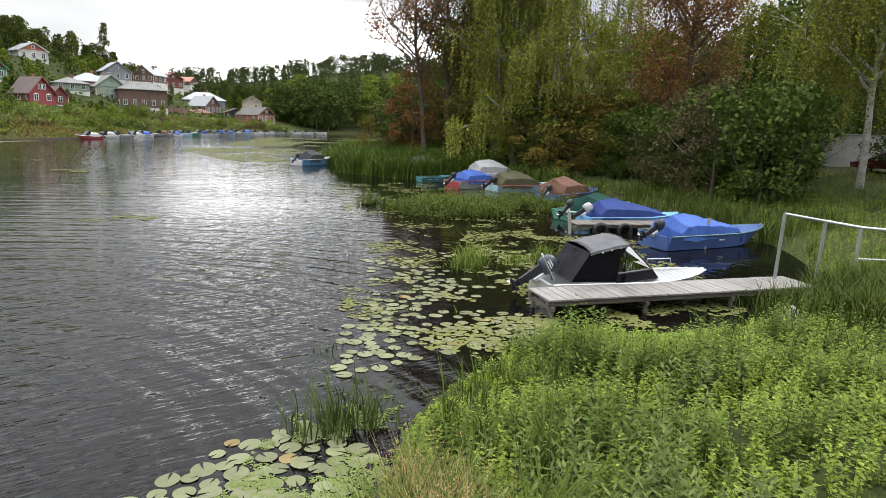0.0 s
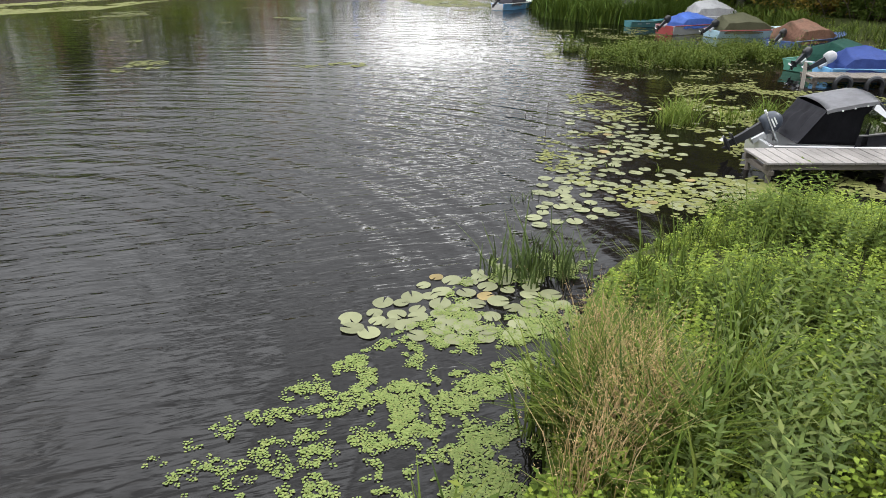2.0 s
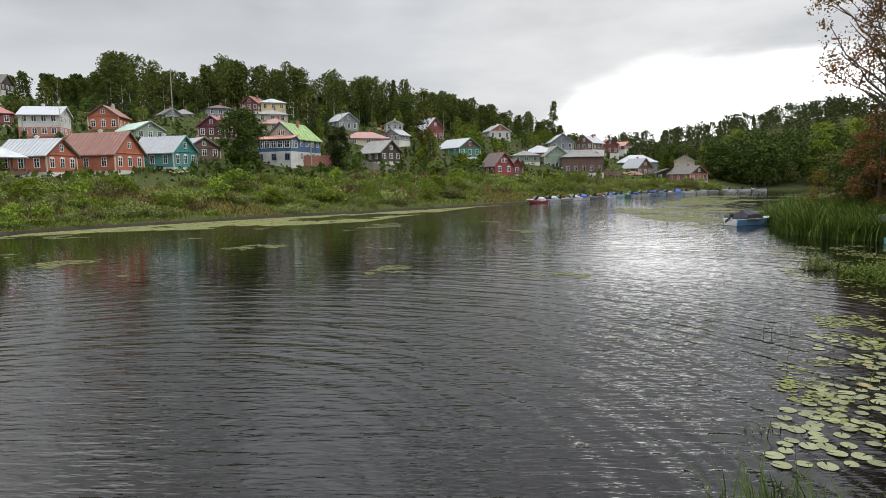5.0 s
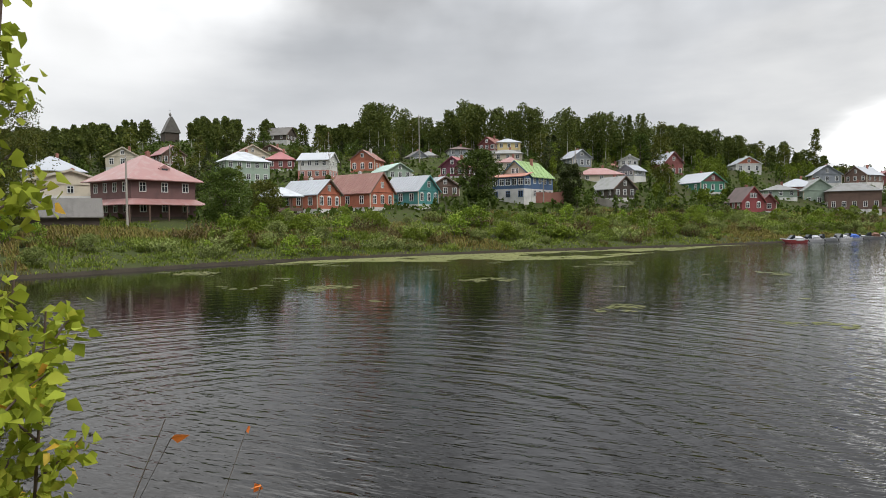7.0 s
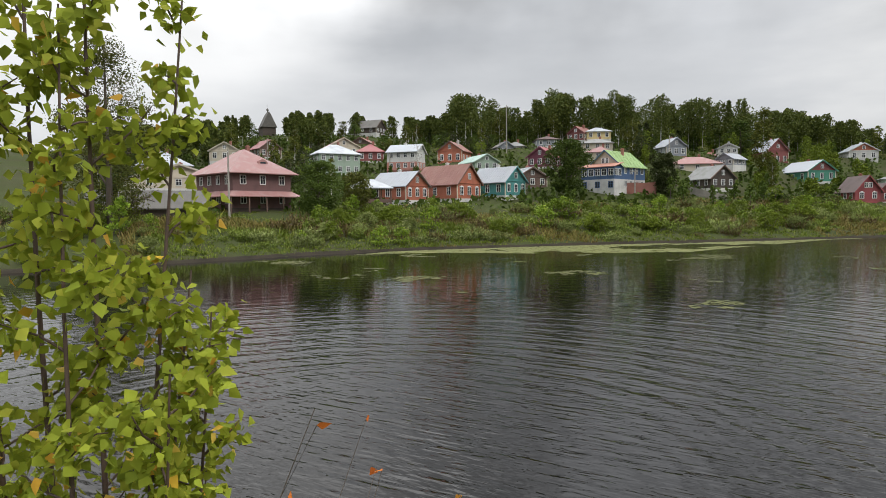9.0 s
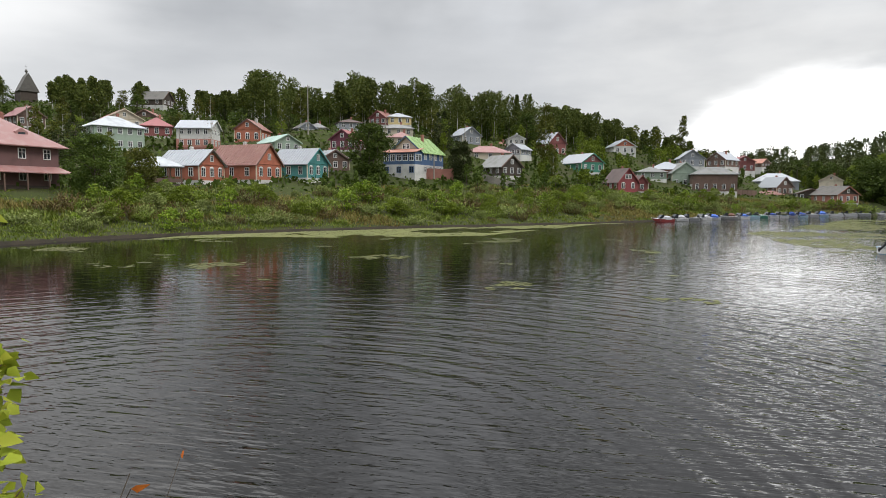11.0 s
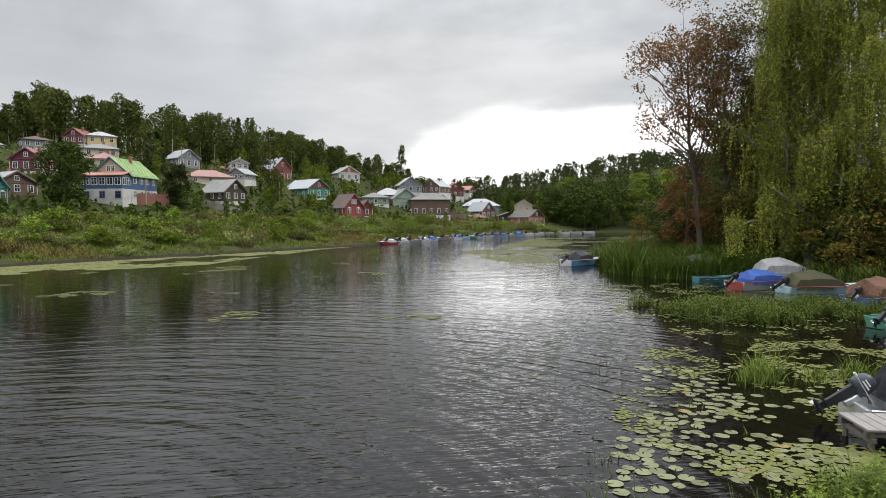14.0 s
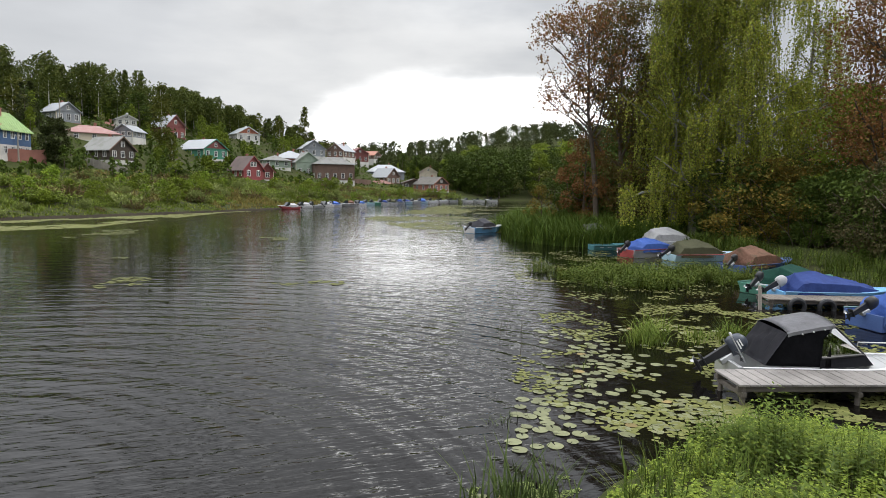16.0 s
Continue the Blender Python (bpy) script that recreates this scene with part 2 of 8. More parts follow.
    calm = nt.nodes.new("ShaderNodeTexNoise")
    calm.inputs["Scale"].default_value, calm.inputs["Detail"].default_value = 0.045, 2
    nt.links.new(co.outputs["Object"], calm.inputs["Vector"])
    rng = nt.nodes.new("ShaderNodeMapRange")
    rng.inputs["From Min"].default_value, rng.inputs["From Max"].default_value, rng.inputs["To Min"].default_value, rng.inputs["To Max"].default_value = 0.35, 0.65, 0.65, 1.0
    nt.links.new(calm.outputs["Fac"], rng.inputs["Value"])
    bump = nt.nodes.new("ShaderNodeBump")
    bump.inputs["Distance"].default_value = 0.08
    # the ripples spread from the near shore and die down across the river
    far, fade, both = nt.nodes.new("ShaderNodeVectorMath"), nt.nodes.new("ShaderNodeMapRange"), nt.nodes.new("ShaderNodeMath")
    far.operation, both.operation, fade.interpolation_type = "LENGTH", "MULTIPLY", "SMOOTHERSTEP"
    nt.links.new(co.outputs["Object"], far.inputs[0])
    nt.links.new(far.outputs["Value"], fade.inputs["Value"])
    fade.inputs["From Min"].default_value, fade.inputs["From Max"].default_value, fade.inputs["To Min"].default_value, fade.inputs["To Max"].default_value = 6, 36, 1.9, 0.42
    nt.links.new(rng.outputs["Result"], both.inputs[0])
    nt.links.new(fade.outputs["Result"], both.inputs[1])
    # the water lies calmer in the lee of the village bank
    sep, lee, wind = nt.nodes.new("ShaderNodeSeparateXYZ"), nt.nodes.new("ShaderNodeMapRange"), nt.nodes.new("ShaderNodeMath")
    nt.links.new(co.outputs["Object"], sep.inputs[0])
    nt.links.new(sep.outputs["X"], lee.inputs["Value"])
    lee.inputs["From Min"].default_value, lee.inputs["From Max"].default_value, lee.inputs["To Min"].default_value, lee.inputs["To Max"].default_value = -40, 2, 0.30, 1.0
    wind.operation = "MULTIPLY"
    nt.links.new(both.outputs[0], wind.inputs[0])
    nt.links.new(lee.outputs["Result"], wind.inputs[1])
    # and calmer still among the lilies and boats of the near bank
    side, shelter, still = nt.nodes.new("ShaderNodeMath"), nt.nodes.new("ShaderNodeMapRange"), nt.nodes.new("ShaderNodeMath")
    side.operation, still.operation, side.inputs[1].default_value = "MULTIPLY_ADD", "MULTIPLY", -0.5
    nt.links.new(sep.outputs["Y"], side.inputs[0])
    nt.links.new(sep.outputs["X"], side.inputs[2])
    nt.links.new(side.outputs[0], shelter.inputs["Value"])
    shelter.inputs["From Min"].default_value, shelter.inputs["From Max"].default_value, shelter.inputs["To Min"].default_value, shelter.inputs["To Max"].default_value = -0.8, 2.6, 1.0, 0.22
    nt.links.new(wind.outputs[0], still.inputs[0])
    nt.links.new(shelter.outputs["Result"], still.inputs[1])
    nt.links.new(still.outputs[0], bump.inputs["Strength"])
    nt.links.new(total, bump.inputs["Height"])
    nt.links.new(bump.outputs["Normal"], b.inputs["Normal"])
    return m


GREENS = [(0.055, 0.085, 0.018), (0.075, 0.11, 0.022), (0.05, 0.075, 0.02), (0.10, 0.13, 0.03)]
WHITE = surface("white_paint", (0.74, 0.74, 0.72), 0.5, 8, 0.08, 0.05)
GLASS = glassy("window_glass")
SCREEN = glassy("windscreen", (0.80, 0.84, 0.84), 0.05)
SCREEN.node_tree.nodes["Principled BSDF"].inputs["Transmission Weight"].default_value = 1.0
DARK = surface("dark_interior", (0.03, 0.028, 0.026), 0.9, 6, 0.3, 0.1)
WOOD_GREY = surface("weathered_wood", (0.30, 0.27, 0.23), 0.8, 3, 0.35, 0.4, stretch=(0.3, 3, 3))
WOOD_DARK = surface("dark_logs", (0.075, 0.055, 0.042), 0.85, 3, 0.4, 0.4, stretch=(0.3, 3, 3))
BARK = surface("brown_bark", (0.10, 0.075, 0.055), 0.9, 4, 0.45, 0.6, stretch=(3, 3, 0.6))
BIRCH = surface("birch_bark", (0.50, 0.48, 0.44), 0.75, 1.6, 0.4, 0.3, tint=(0.04, 0.035, 0.03), stretch=(1, 1, 3), coarse=2.2)
METAL = surface("galvanised_metal", (0.55, 0.56, 0.57), 0.38, 6, 0.15, 0.08, metal=0.7)
RUBBER = surface("black_plastic", (0.022, 0.023, 0.026), 0.42, 9, 0.2, 0.05)


# ---------------------------------------------------------------- mesh helpers
def part(name, bm, material, parent, label=""):
    """Links a bmesh as one mesh object under a thing or a part."""
    me = bpy.data.meshes.new(name)
    bm.to_mesh(me)
    bm.free()
    me.materials.append(material)
    ob = new(name, me)
    if parent is not None:
        ob.parent = parent
    return tagged(ob, label) if label else ob


def thing(name, m, label, category, group="", kind=""):
    ob = new(name)
    ob.empty_display_size = 0.2
    ob.matrix_world = m
    return tagged(ob, label, category, group, kind)


def box(bm, x0, x1, y0, y1, z0, z1, bevel=0.0, turn=None):
    r = bmesh.ops.create_cube(bm, size=1.0)
    m = Matrix.Translation(((x0 + x1) / 2, (y0 + y1) / 2, (z0 + z1) / 2)) @ Matrix.Diagonal((x1 - x0, y1 - y0, z1 - z0, 1))
    bmesh.ops.transform(bm, matrix=(turn @ m) if turn else m, verts=r["verts"])
    if bevel:
        edges = list({e for v in r["verts"] for e in v.link_edges})
        bmesh.ops.bevel(bm, geom=edges, offset=bevel, segments=1, affect="EDGES")
    return bm


def solid(bm, verts, faces):
    vs = [bm.verts.new(v) for v in verts]
    for f in faces:
        bm.faces.new([vs[i] for i in f])
    return vs


def prism(bm, outline, axis, a, b):
    """An outline of (u, v) drawn out from a to b along an axis: 0 (u, v = y, z), 1 (x, z), 2 (x, y)."""
    def put(u, v, w):
        return ((w, u, v), (u, w, v), (u, v, w))[axis]
    n = len(outline)
    va, vb = [bm.verts.new(put(u, v, a)) for u, v in outline], [bm.verts.new(put(u, v, b)) for u, v in outline]
    bm.faces.new(va[::-1]), bm.faces.new(vb)
    for i in range(n):
        bm.faces.new((va[i], va[(i + 1) % n], vb[(i + 1) % n], vb[i]))
    bmesh.ops.recalc_face_normals(bm, faces=bm.faces)
    return bm


def rod(bm, pts, radii, sides=8):
    """A tapered tube through points."""
    rings = []
    pts = [Vector(p) for p in pts]
    for i, p in enumerate(pts):
        d = (pts[min(i + 1, len(pts) - 1)] - pts[max(i - 1, 0)]).normalized()
        u = d.orthogonal().normalized()
        w = d.cross(u)
        r = radii[i] if isinstance(radii, (list, tuple)) else radii
        rings.append([bm.verts.new(p + r * (math.cos(2 * math.pi * k / sides) * u + math.sin(2 * math.pi * k / sides) * w)) for k in range(sides)])
    for i in range(len(rings) - 1):
        a, b = rings[i], rings[i + 1]
        best = min(range(sides), key=lambda s: sum((a[k].co - b[(k + s) % sides].co).length for k in range(0, sides, 2)))
        for k in range(sides):
            bm.faces.new((a[k], a[(k + 1) % sides], b[(k + 1 + best) % sides], b[(k + best) % sides]))
    bm.faces.new(rings[0][::-1]), bm.faces.new(rings[-1])
    return bm


def quads(name, verts, faces, material, parent=None, smooth=False):
    """One mesh object from arrays of points and four-cornered faces."""
    me = bpy.data.meshes.new(name)
    verts, faces = np.asarray(verts, np.float32), np.asarray(faces, np.int32)
    me.vertices.add(len(verts))
    me.vertices.foreach_set("co", verts.ravel())
    me.loops.add(faces.size)
    me.loops.foreach_set("vertex_index", faces.ravel())
    me.polygons.add(len(faces))
    me.polygons.foreach_set("loop_start", np.arange(0, faces.size, 4, dtype=np.int32))
    me.update(calc_edges=True)
    if smooth:
        me.polygons.foreach_set("use_smooth", np.ones(len(faces), bool))
    me.materials.append(material)
    ob = new(name, me)
    if parent is not None:
        ob.parent = parent
    return ob


RNG = np.random.default_rng(7)


def unit(v):
    return v / np.maximum(np.linalg.norm(v, axis=-1, keepdims=True), 1e-9)


def leaf_quads(centres, size, aspect=0.55, down=0.0, up=0.0):
    """Lozenge leaves, one at each centre: the way they point is free, or drawn down; up: how far they lie flat."""
    n = len(centres)
    a = unit(RNG.normal(size=(n, 3)) * (1, 1, 1 - 0.6 * up) - (0, 0, down))
    b = unit(np.cross(a, unit(RNG.normal(size=(n, 3)) * (1 - up, 1 - up, 1) + (0, 0, up * 0.5))))
    s = (size * RNG.uniform(0.6, 1.25, n))[:, None]
    v = np.stack([centres - a * s * 0.5, centres + b * s * 0.5 * aspect, centres + a * s * 0.5, centres - b * s * 0.5 * aspect], 1)
    return v.reshape(-1, 3), np.arange(4 * n).reshape(-1, 4)


def blade_quads(roots, length, width, lean=0.35, droop=0.5):
    """Grass blades: two bent quads each, tapering to a tip."""
    n = len(roots)
    turn = RNG.uniform(0, 2 * np.pi, n)
    out = np.stack([np.cos(turn), np.sin(turn), np.zeros(n)], -1)
    side = np.stack([-np.sin(turn), np.cos(turn), np.zeros(n)], -1)
    ln = (np.broadcast_to(length, n) * RNG.uniform(0.55, 1.15, n))[:, None]
    w = (np.broadcast_to(width, n) * RNG.uniform(0.7, 1.2, n))[:, None] * 0.5
    k = (RNG.uniform(0.1, 1.0, n) * lean)[:, None]
    mid = roots + ln * 0.55 * unit(out * k + (0, 0, 1))
    tip = mid + ln * 0.45 * unit(out * (k + droop * RNG.uniform(0.2, 1.3, n)[:, None]) + np.array([0, 0, 0.8]))
    v = np.stack([roots - side * w * 0.8, roots + side * w * 0.8, mid + side * w, mid - side * w, tip + side * w * 0.12, tip - side * w * 0.12], 1)
    base = np.arange(n)[:, None] * 6
    f = np.concatenate([base + [0, 1, 2, 3], base + [3, 2, 4, 5]], 0)
    return v.reshape(-1, 3), f


def gather(*chunks):
    vs, fs, at = [], [], 0
    for v, f in chunks:
        vs.append(v), fs.append(f + at)
        at += len(v)
    return np.concatenate(vs), np.concatenate(fs)


def scatter(n, x0, x1, y0, y1):
    return np.stack([RNG.uniform(x0, x1, n), RNG.uniform(y0, y1, n)], -1)


# ---------------------------------------------------------------- the lie of the land
FAR_SHORE = [(-120, -120), (-75, -40), (-58, 10), (-49, 38), (-45, 55), (-31, 75), (-6, 100), (11, 122), (30, 150),
             (60, 183), (82, 199), (100, 206), (125, 205)]
NEAR_SHORE = [(130, 190), (105, 182), (85, 165), (60, 120), (40, 80), (30, 64), (25.5, 57), (25.2, 50), (26.5, 43.5),
              (31, 41), (31.5, 36), (31, 30), (28, 22), (26.5, 16.5), (24, 12.5), (20.5, 9.6), (16, 6.8), (13, 7.4), (10.5, 8.3), (8.7, 9.2),
              (7, 8.6), (4.9, 7.8), (3.5, 6.2), (2.65, 5.0), (2.3, 4.2), (1.5, 3.35), (-0.5, 3.1), (-3, 2.3), (-6, 0), (-10, -8),
              (-20, -30), (-40, -80), (-60, -120)]


def smooth_line(pts, rounds=2):
    for _ in range(rounds):
        out = [pts[0]]
        for a, b in zip(pts, pts[1:]):
            out += [(0.75 * a[0] + 0.25 * b[0], 0.75 * a[1] + 0.25 * b[1]), (0.25 * a[0] + 0.75 * b[0], 0.25 * a[1] + 0.75 * b[1])]
        pts = out + [pts[-1]]
    return np.array(pts)


FAR_LINE, NEAR_LINE = smooth_line(FAR_SHORE), smooth_line(NEAR_SHORE)
BASIN = np.concatenate([FAR_LINE, NEAR_LINE])


def line_distance(p, line):
    best = np.full(len(p), 1e9)
    for a, b in zip(line[:-1], line[1:]):
        ab = b - a
        s = np.clip(((p - a) @ ab) / (ab @ ab), 0, 1)
        best = np.minimum(best, np.hypot(*(p - a - s[:, None] * ab).T))
    return best


def in_basin(p):
    inside = np.zeros(len(p), bool)
    for a, b in zip(BASIN, np.roll(BASIN, -1, 0)):
        cross = (a[1] > p[:, 1]) != (b[1] > p[:, 1])
        with np.errstate(divide="ignore", invalid="ignore"):
            xs = (b[0] - a[0]) * (p[:, 1] - a[1]) / (b[1] - a[1]) + a[0]
        inside ^= cross & (p[:, 0] < xs)
    return inside


def ground_z(x, y):
    """Height of the ground at arrays x, y: the river bed, the low near bank, the hill across the water."""
    p = np.stack([np.atleast_1d(x).astype(float), np.atleast_1d(y).astype(float)], -1)
    df, dn, wet = line_distance(p, FAR_LINE), line_distance(p, NEAR_LINE), in_basin(p)
    s = np.minimum(df, dn)
    hill = np.interp(df, [0, 1.2, 5, 12, 30, 45, 70, 95, 130, 180, 260, 400, 3000], [0, 0.35, 1.0, 2.3, 4.6, 6.5, 10, 13.8, 18.5, 24.5, 30, 33, 70])
    hill = hill + 9 * np.exp(-((p[:, 0] + 60) ** 2 + (p[:, 1] - 195) ** 2) / 65**2) * np.clip(df / 60, 0, 1)
    hill = hill + 9 * np.exp(-((p[:, 0] - 12) ** 2 + (p[:, 1] - 250) ** 2) / 50**2) * np.clip((df - 25) / 40, 0, 1)
    hill = hill + 10 * np.exp(-((p[:, 0] + 175) ** 2 + (p[:, 1] - 195) ** 2) / 60**2)
    hill = hill + 15 * np.exp(-((p[:, 0] - 200) ** 2 + (p[:, 1] - 380) ** 2) / 95**2)
    hill = hill - 13 * np.exp(-((p[:, 0] - 75) ** 2 + (p[:, 1] - 390) ** 2) / 105**2)
    near = np.interp(dn, [0, 0.6, 3, 8, 15, 30, 60, 200, 3000], [0, 0.18, 0.45, 0.9, 1.4, 2.2, 3, 5, 30])
    near = near + 2.15 * np.exp(-(p[:, 0] ** 2 + (p[:, 1] + 0.8) ** 2) / 3.1**2)
    z = np.where(df < dn, hill, near)
    return np.where(wet, -np.minimum(1.6, 0.30 * s), z)


def gz(x, y):
    return float(ground_z(x, y)[0])


# a coarse chart of the land, to look up many places quickly
CHART_X, CHART_Y, CHART_STEP = -300.0, -20.0, 2.0
_cx, _cy = np.meshgrid(CHART_X + CHART_STEP * np.arange(281), CHART_Y + CHART_STEP * np.arange(281), indexing="ij")
_cp = np.stack([_cx.ravel(), _cy.ravel()], -1)
CHART = {"z": ground_z(_cp[:, 0], _cp[:, 1]).reshape(281, 281), "far": line_distance(_cp, FAR_LINE).reshape(281, 281), "near": line_distance(_cp, NEAR_LINE).reshape(281, 281), "wet": in_basin(_cp).astype(float).reshape(281, 281)}


def chart(what, x, y):
    """A value of the chart between its points."""
    u, v = min(279.0, max(0.0, (x - CHART_X) / CHART_STEP)), min(279.0, max(0.0, (y - CHART_Y) / CHART_STEP))
    i, j = int(u), int(v)
    a, b, t = u - i, v - j, CHART[what]
    return float((t[i, j] * (1 - a) + t[i + 1, j] * a) * (1 - b) + (t[i, j + 1] * (1 - a) + t[i + 1, j + 1] * a) * b)


def lie(x, y):
    """Height of the ground: by the chart far off, exactly near by."""
    return gz(x, y) if math.hypot(x, y) < 60 else chart("z", x, y)


# ---------------------------------------------------------------- ground and water
def build_ground():
    turns, rings = 420, 250
    r = np.concatenate([[0.0], np.geomspace(0.5, 2600, rings - 1)])
    a = np.linspace(0, 2 * np.pi, turns, endpoint=False)
    x, y = (r[:, None] * np.cos(a)).ravel(), (r[:, None] * np.sin(a)).ravel()
    z = ground_z(x, y)
    for i in range(len(z)):
        if z[i] > 0.02:
            p = Vector((x[i], y[i], 0))
            z[i] += min(0.25, z[i] * 0.3) * noise.noise(p * 0.9) + min(1.2, z[i] * 0.12) * noise.noise(p * 0.07)
    i, j = np.meshgrid(np.arange(rings - 1), np.arange(turns), indexing="ij")
    k = (j + 1) % turns
    f = np.stack([i * turns + j, (i + 1) * turns + j, (i + 1) * turns + k, i * turns + k], -1).reshape(-1, 4)
    ob = quads("ground", np.stack([x, y, z], -1), f, surface("earth_and_turf", (0.045, 0.056, 0.014), 0.95, 1.5, 0.45, 0.6, tint=(0.055, 0.045, 0.028), coarse=0.12, spec=0.05), smooth=True)
    return tagged(ob, "grassy earth banks and wooded hillside along the river", "ground", kind="structure")


build_ground()
xs, ys = np.linspace(-125, 135, 27), np.linspace(-125, 212, 35)
gx, gy = np.meshgrid(xs, ys, indexing="ij")
i, j = np.meshgrid(np.arange(26), np.arange(34), indexing="ij")
water = quads("water", np.stack([gx.ravel(), gy.ravel(), 0 * gx.ravel()], -1), np.stack([i * 35 + j, (i + 1) * 35 + j, (i + 1) * 35 + j + 1, i * 35 + j + 1], -1).reshape(-1, 4), water_material())
tagged(water, "dark rippled river water reflecting a grey sky", "river", kind="structure")


def mud_shore():
    """The strip of bare dark mud along the far water's edge."""
    way = unit(np.gradient(FAR_LINE, axis=0))
    out = np.stack([-way[:, 1], way[:, 0]], -1)
    steps = np.array([-0.4, 0.0, 0.3, 0.6, 0.9])
    wide = np.array([1 + 0.45 * noise.noise(Vector((p[0] * 0.15, p[1] * 0.15, 3.3))) for p in FAR_LINE])
    p = FAR_LINE[:, None] + out[:, None] * (steps[None] * wide[:, None])[..., None]
    z = np.maximum(ground_z(p[..., 0].ravel(), p[..., 1].ravel()), -0.06) + np.tile([-0.03, 0.03, 0.045, 0.045, 0.0], len(FAR_LINE))
    i, j = np.meshgrid(np.arange(len(FAR_LINE) - 1), np.arange(4), indexing="ij")
    ob = quads("mud_bank", np.column_stack([p.reshape(-1, 2), z]), np.stack([i * 5 + j, (i + 1) * 5 + j, (i + 1) * 5 + j + 1, i * 5 + j + 1], -1).reshape(-1, 4),
               surface("wet_mud", (0.04, 0.032, 0.022), 0.95, 2.0, 0.45, 0.6, tint=(0.022, 0.019, 0.014), coarse=0.5, spec=0.05), smooth=True)
    return tagged(ob, "strip of dark bare mud at the far water's edge", "river bank", kind="structure")


mud_shore()


# ---------------------------------------------------------------- houses across the river
HOUSES = []  # x, y, height of the base and half width of each, to keep the camera's view of them clear


def paint(key, c, **k):
    return surface(key, c, k.pop("rough", 0.7), k.pop("scale", 3), k.pop("var", 0.15), k.pop("bump", 0.3), **k)


WALLS = {
    "orange": paint("orange_boards", (0.42, 0.095, 0.028), stretch=(0.3, 0.3, 6)), "red": paint("red_boards", (0.27, 0.025, 0.03), stretch=(6, 6, 0.3)),
    "teal": paint("teal_boards", (0.05, 0.27, 0.26), stretch=(0.3, 0.3, 6)), "blue": paint("blue_boards", (0.035, 0.10, 0.23), stretch=(0.3, 0.3, 6)),
    "white": paint("white_render", (0.56, 0.55, 0.52)), "brown": paint("brown_boards", (0.15, 0.085, 0.06), stretch=(0.3, 0.3, 6)),
    "log": WOOD_DARK, "salmon": paint("salmon_render", (0.46, 0.17, 0.12)), "yellow": paint("yellow_boards", (0.55, 0.42, 0.16), stretch=(0.3, 0.3, 6)),
    "magenta": paint("magenta_boards", (0.19, 0.03, 0.065), stretch=(0.3, 0.3, 6)), "green": paint("green_boards", (0.03, 0.20, 0.13), stretch=(0.3, 0.3, 6)),
    "sage": paint("sage_boards", (0.26, 0.34, 0.26), stretch=(0.3, 0.3, 6)), "grey": paint("grey_boards", (0.22, 0.24, 0.27), stretch=(0.3, 0.3, 6)),
    "brick": paint("red_brick", (0.30, 0.10, 0.065), bump=0.5), "plum": paint("plum_boards", (0.16, 0.075, 0.07), stretch=(0.3, 0.3, 6)),
    "darkred": paint("dark_red_boards", (0.20, 0.04, 0.035), stretch=(0.3, 0.3, 6)), "cream": paint("cream_boards", (0.55, 0.48, 0.36), stretch=(0.3, 0.3, 6)),
}
ROOFS = {
    "silver": paint("galvanised_roof", (0.34, 0.36, 0.385), rough=0.62, metal=0.1, var=0.12, tint=(0.33, 0.35, 0.37)), "rust": paint("rust_red_roof", (0.22, 0.075, 0.05), rough=0.55, tint=(0.29, 0.14, 0.10)),
    "pink": paint("faded_red_roof", (0.29, 0.125, 0.11), rough=0.55, tint=(0.33, 0.22, 0.20), coarse=0.8), "lime": paint("lime_green_roof", (0.27, 0.42, 0.13), rough=0.5),
    "mint": paint("mint_roof", (0.32, 0.48, 0.40), rough=0.5), "slate": paint("grey_slate_roof", (0.22, 0.22, 0.21), tint=(0.13, 0.135, 0.10)),
    "brown": paint("brown_roof", (0.13, 0.085, 0.075)), "crimson": paint("crimson_roof", (0.28, 0.055, 0.055), rough=0.5), "white": paint("pale_metal_roof", (0.42, 0.445, 0.465), rough=0.6, metal=0.1, var=0.08),
    "shingle": paint("old_wood_shingles", (0.12, 0.11, 0.095), bump=0.6), "terracotta": paint("terracotta_roof", (0.38, 0.15, 0.09)),
}


def lattice(bm, xs, zs, y0, y1):
    """One connected frame: a grid whose every second cell, counted both ways, is open."""
    front, back = [[[bm.verts.new((x, y, z)) for z in zs] for x in xs] for y in (y0, y1)]
    nx, nz = len(xs) - 1, len(zs) - 1

    def filled(i, k):
        return 0 <= i < nx and 0 <= k < nz and not (i % 2 and k % 2)
    for i in range(nx):
        for k in range(nz):
            if not filled(i, k):
                continue
            bm.faces.new((front[i][k], front[i + 1][k], front[i + 1][k + 1], front[i][k + 1]))
            for (di, dk), (p, q) in (((-1, 0), ((i, k), (i, k + 1))), ((1, 0), ((i + 1, k), (i + 1, k + 1))), ((0, -1), ((i, k), (i + 1, k))), ((0, 1), ((i, k + 1), (i + 1, k + 1)))):
                if not filled(i + di, k + dk):
                    bm.faces.new((front[p[0]][p[1]], back[p[0]][p[1]], back[q[0]][q[1]], front[q[0]][q[1]]))


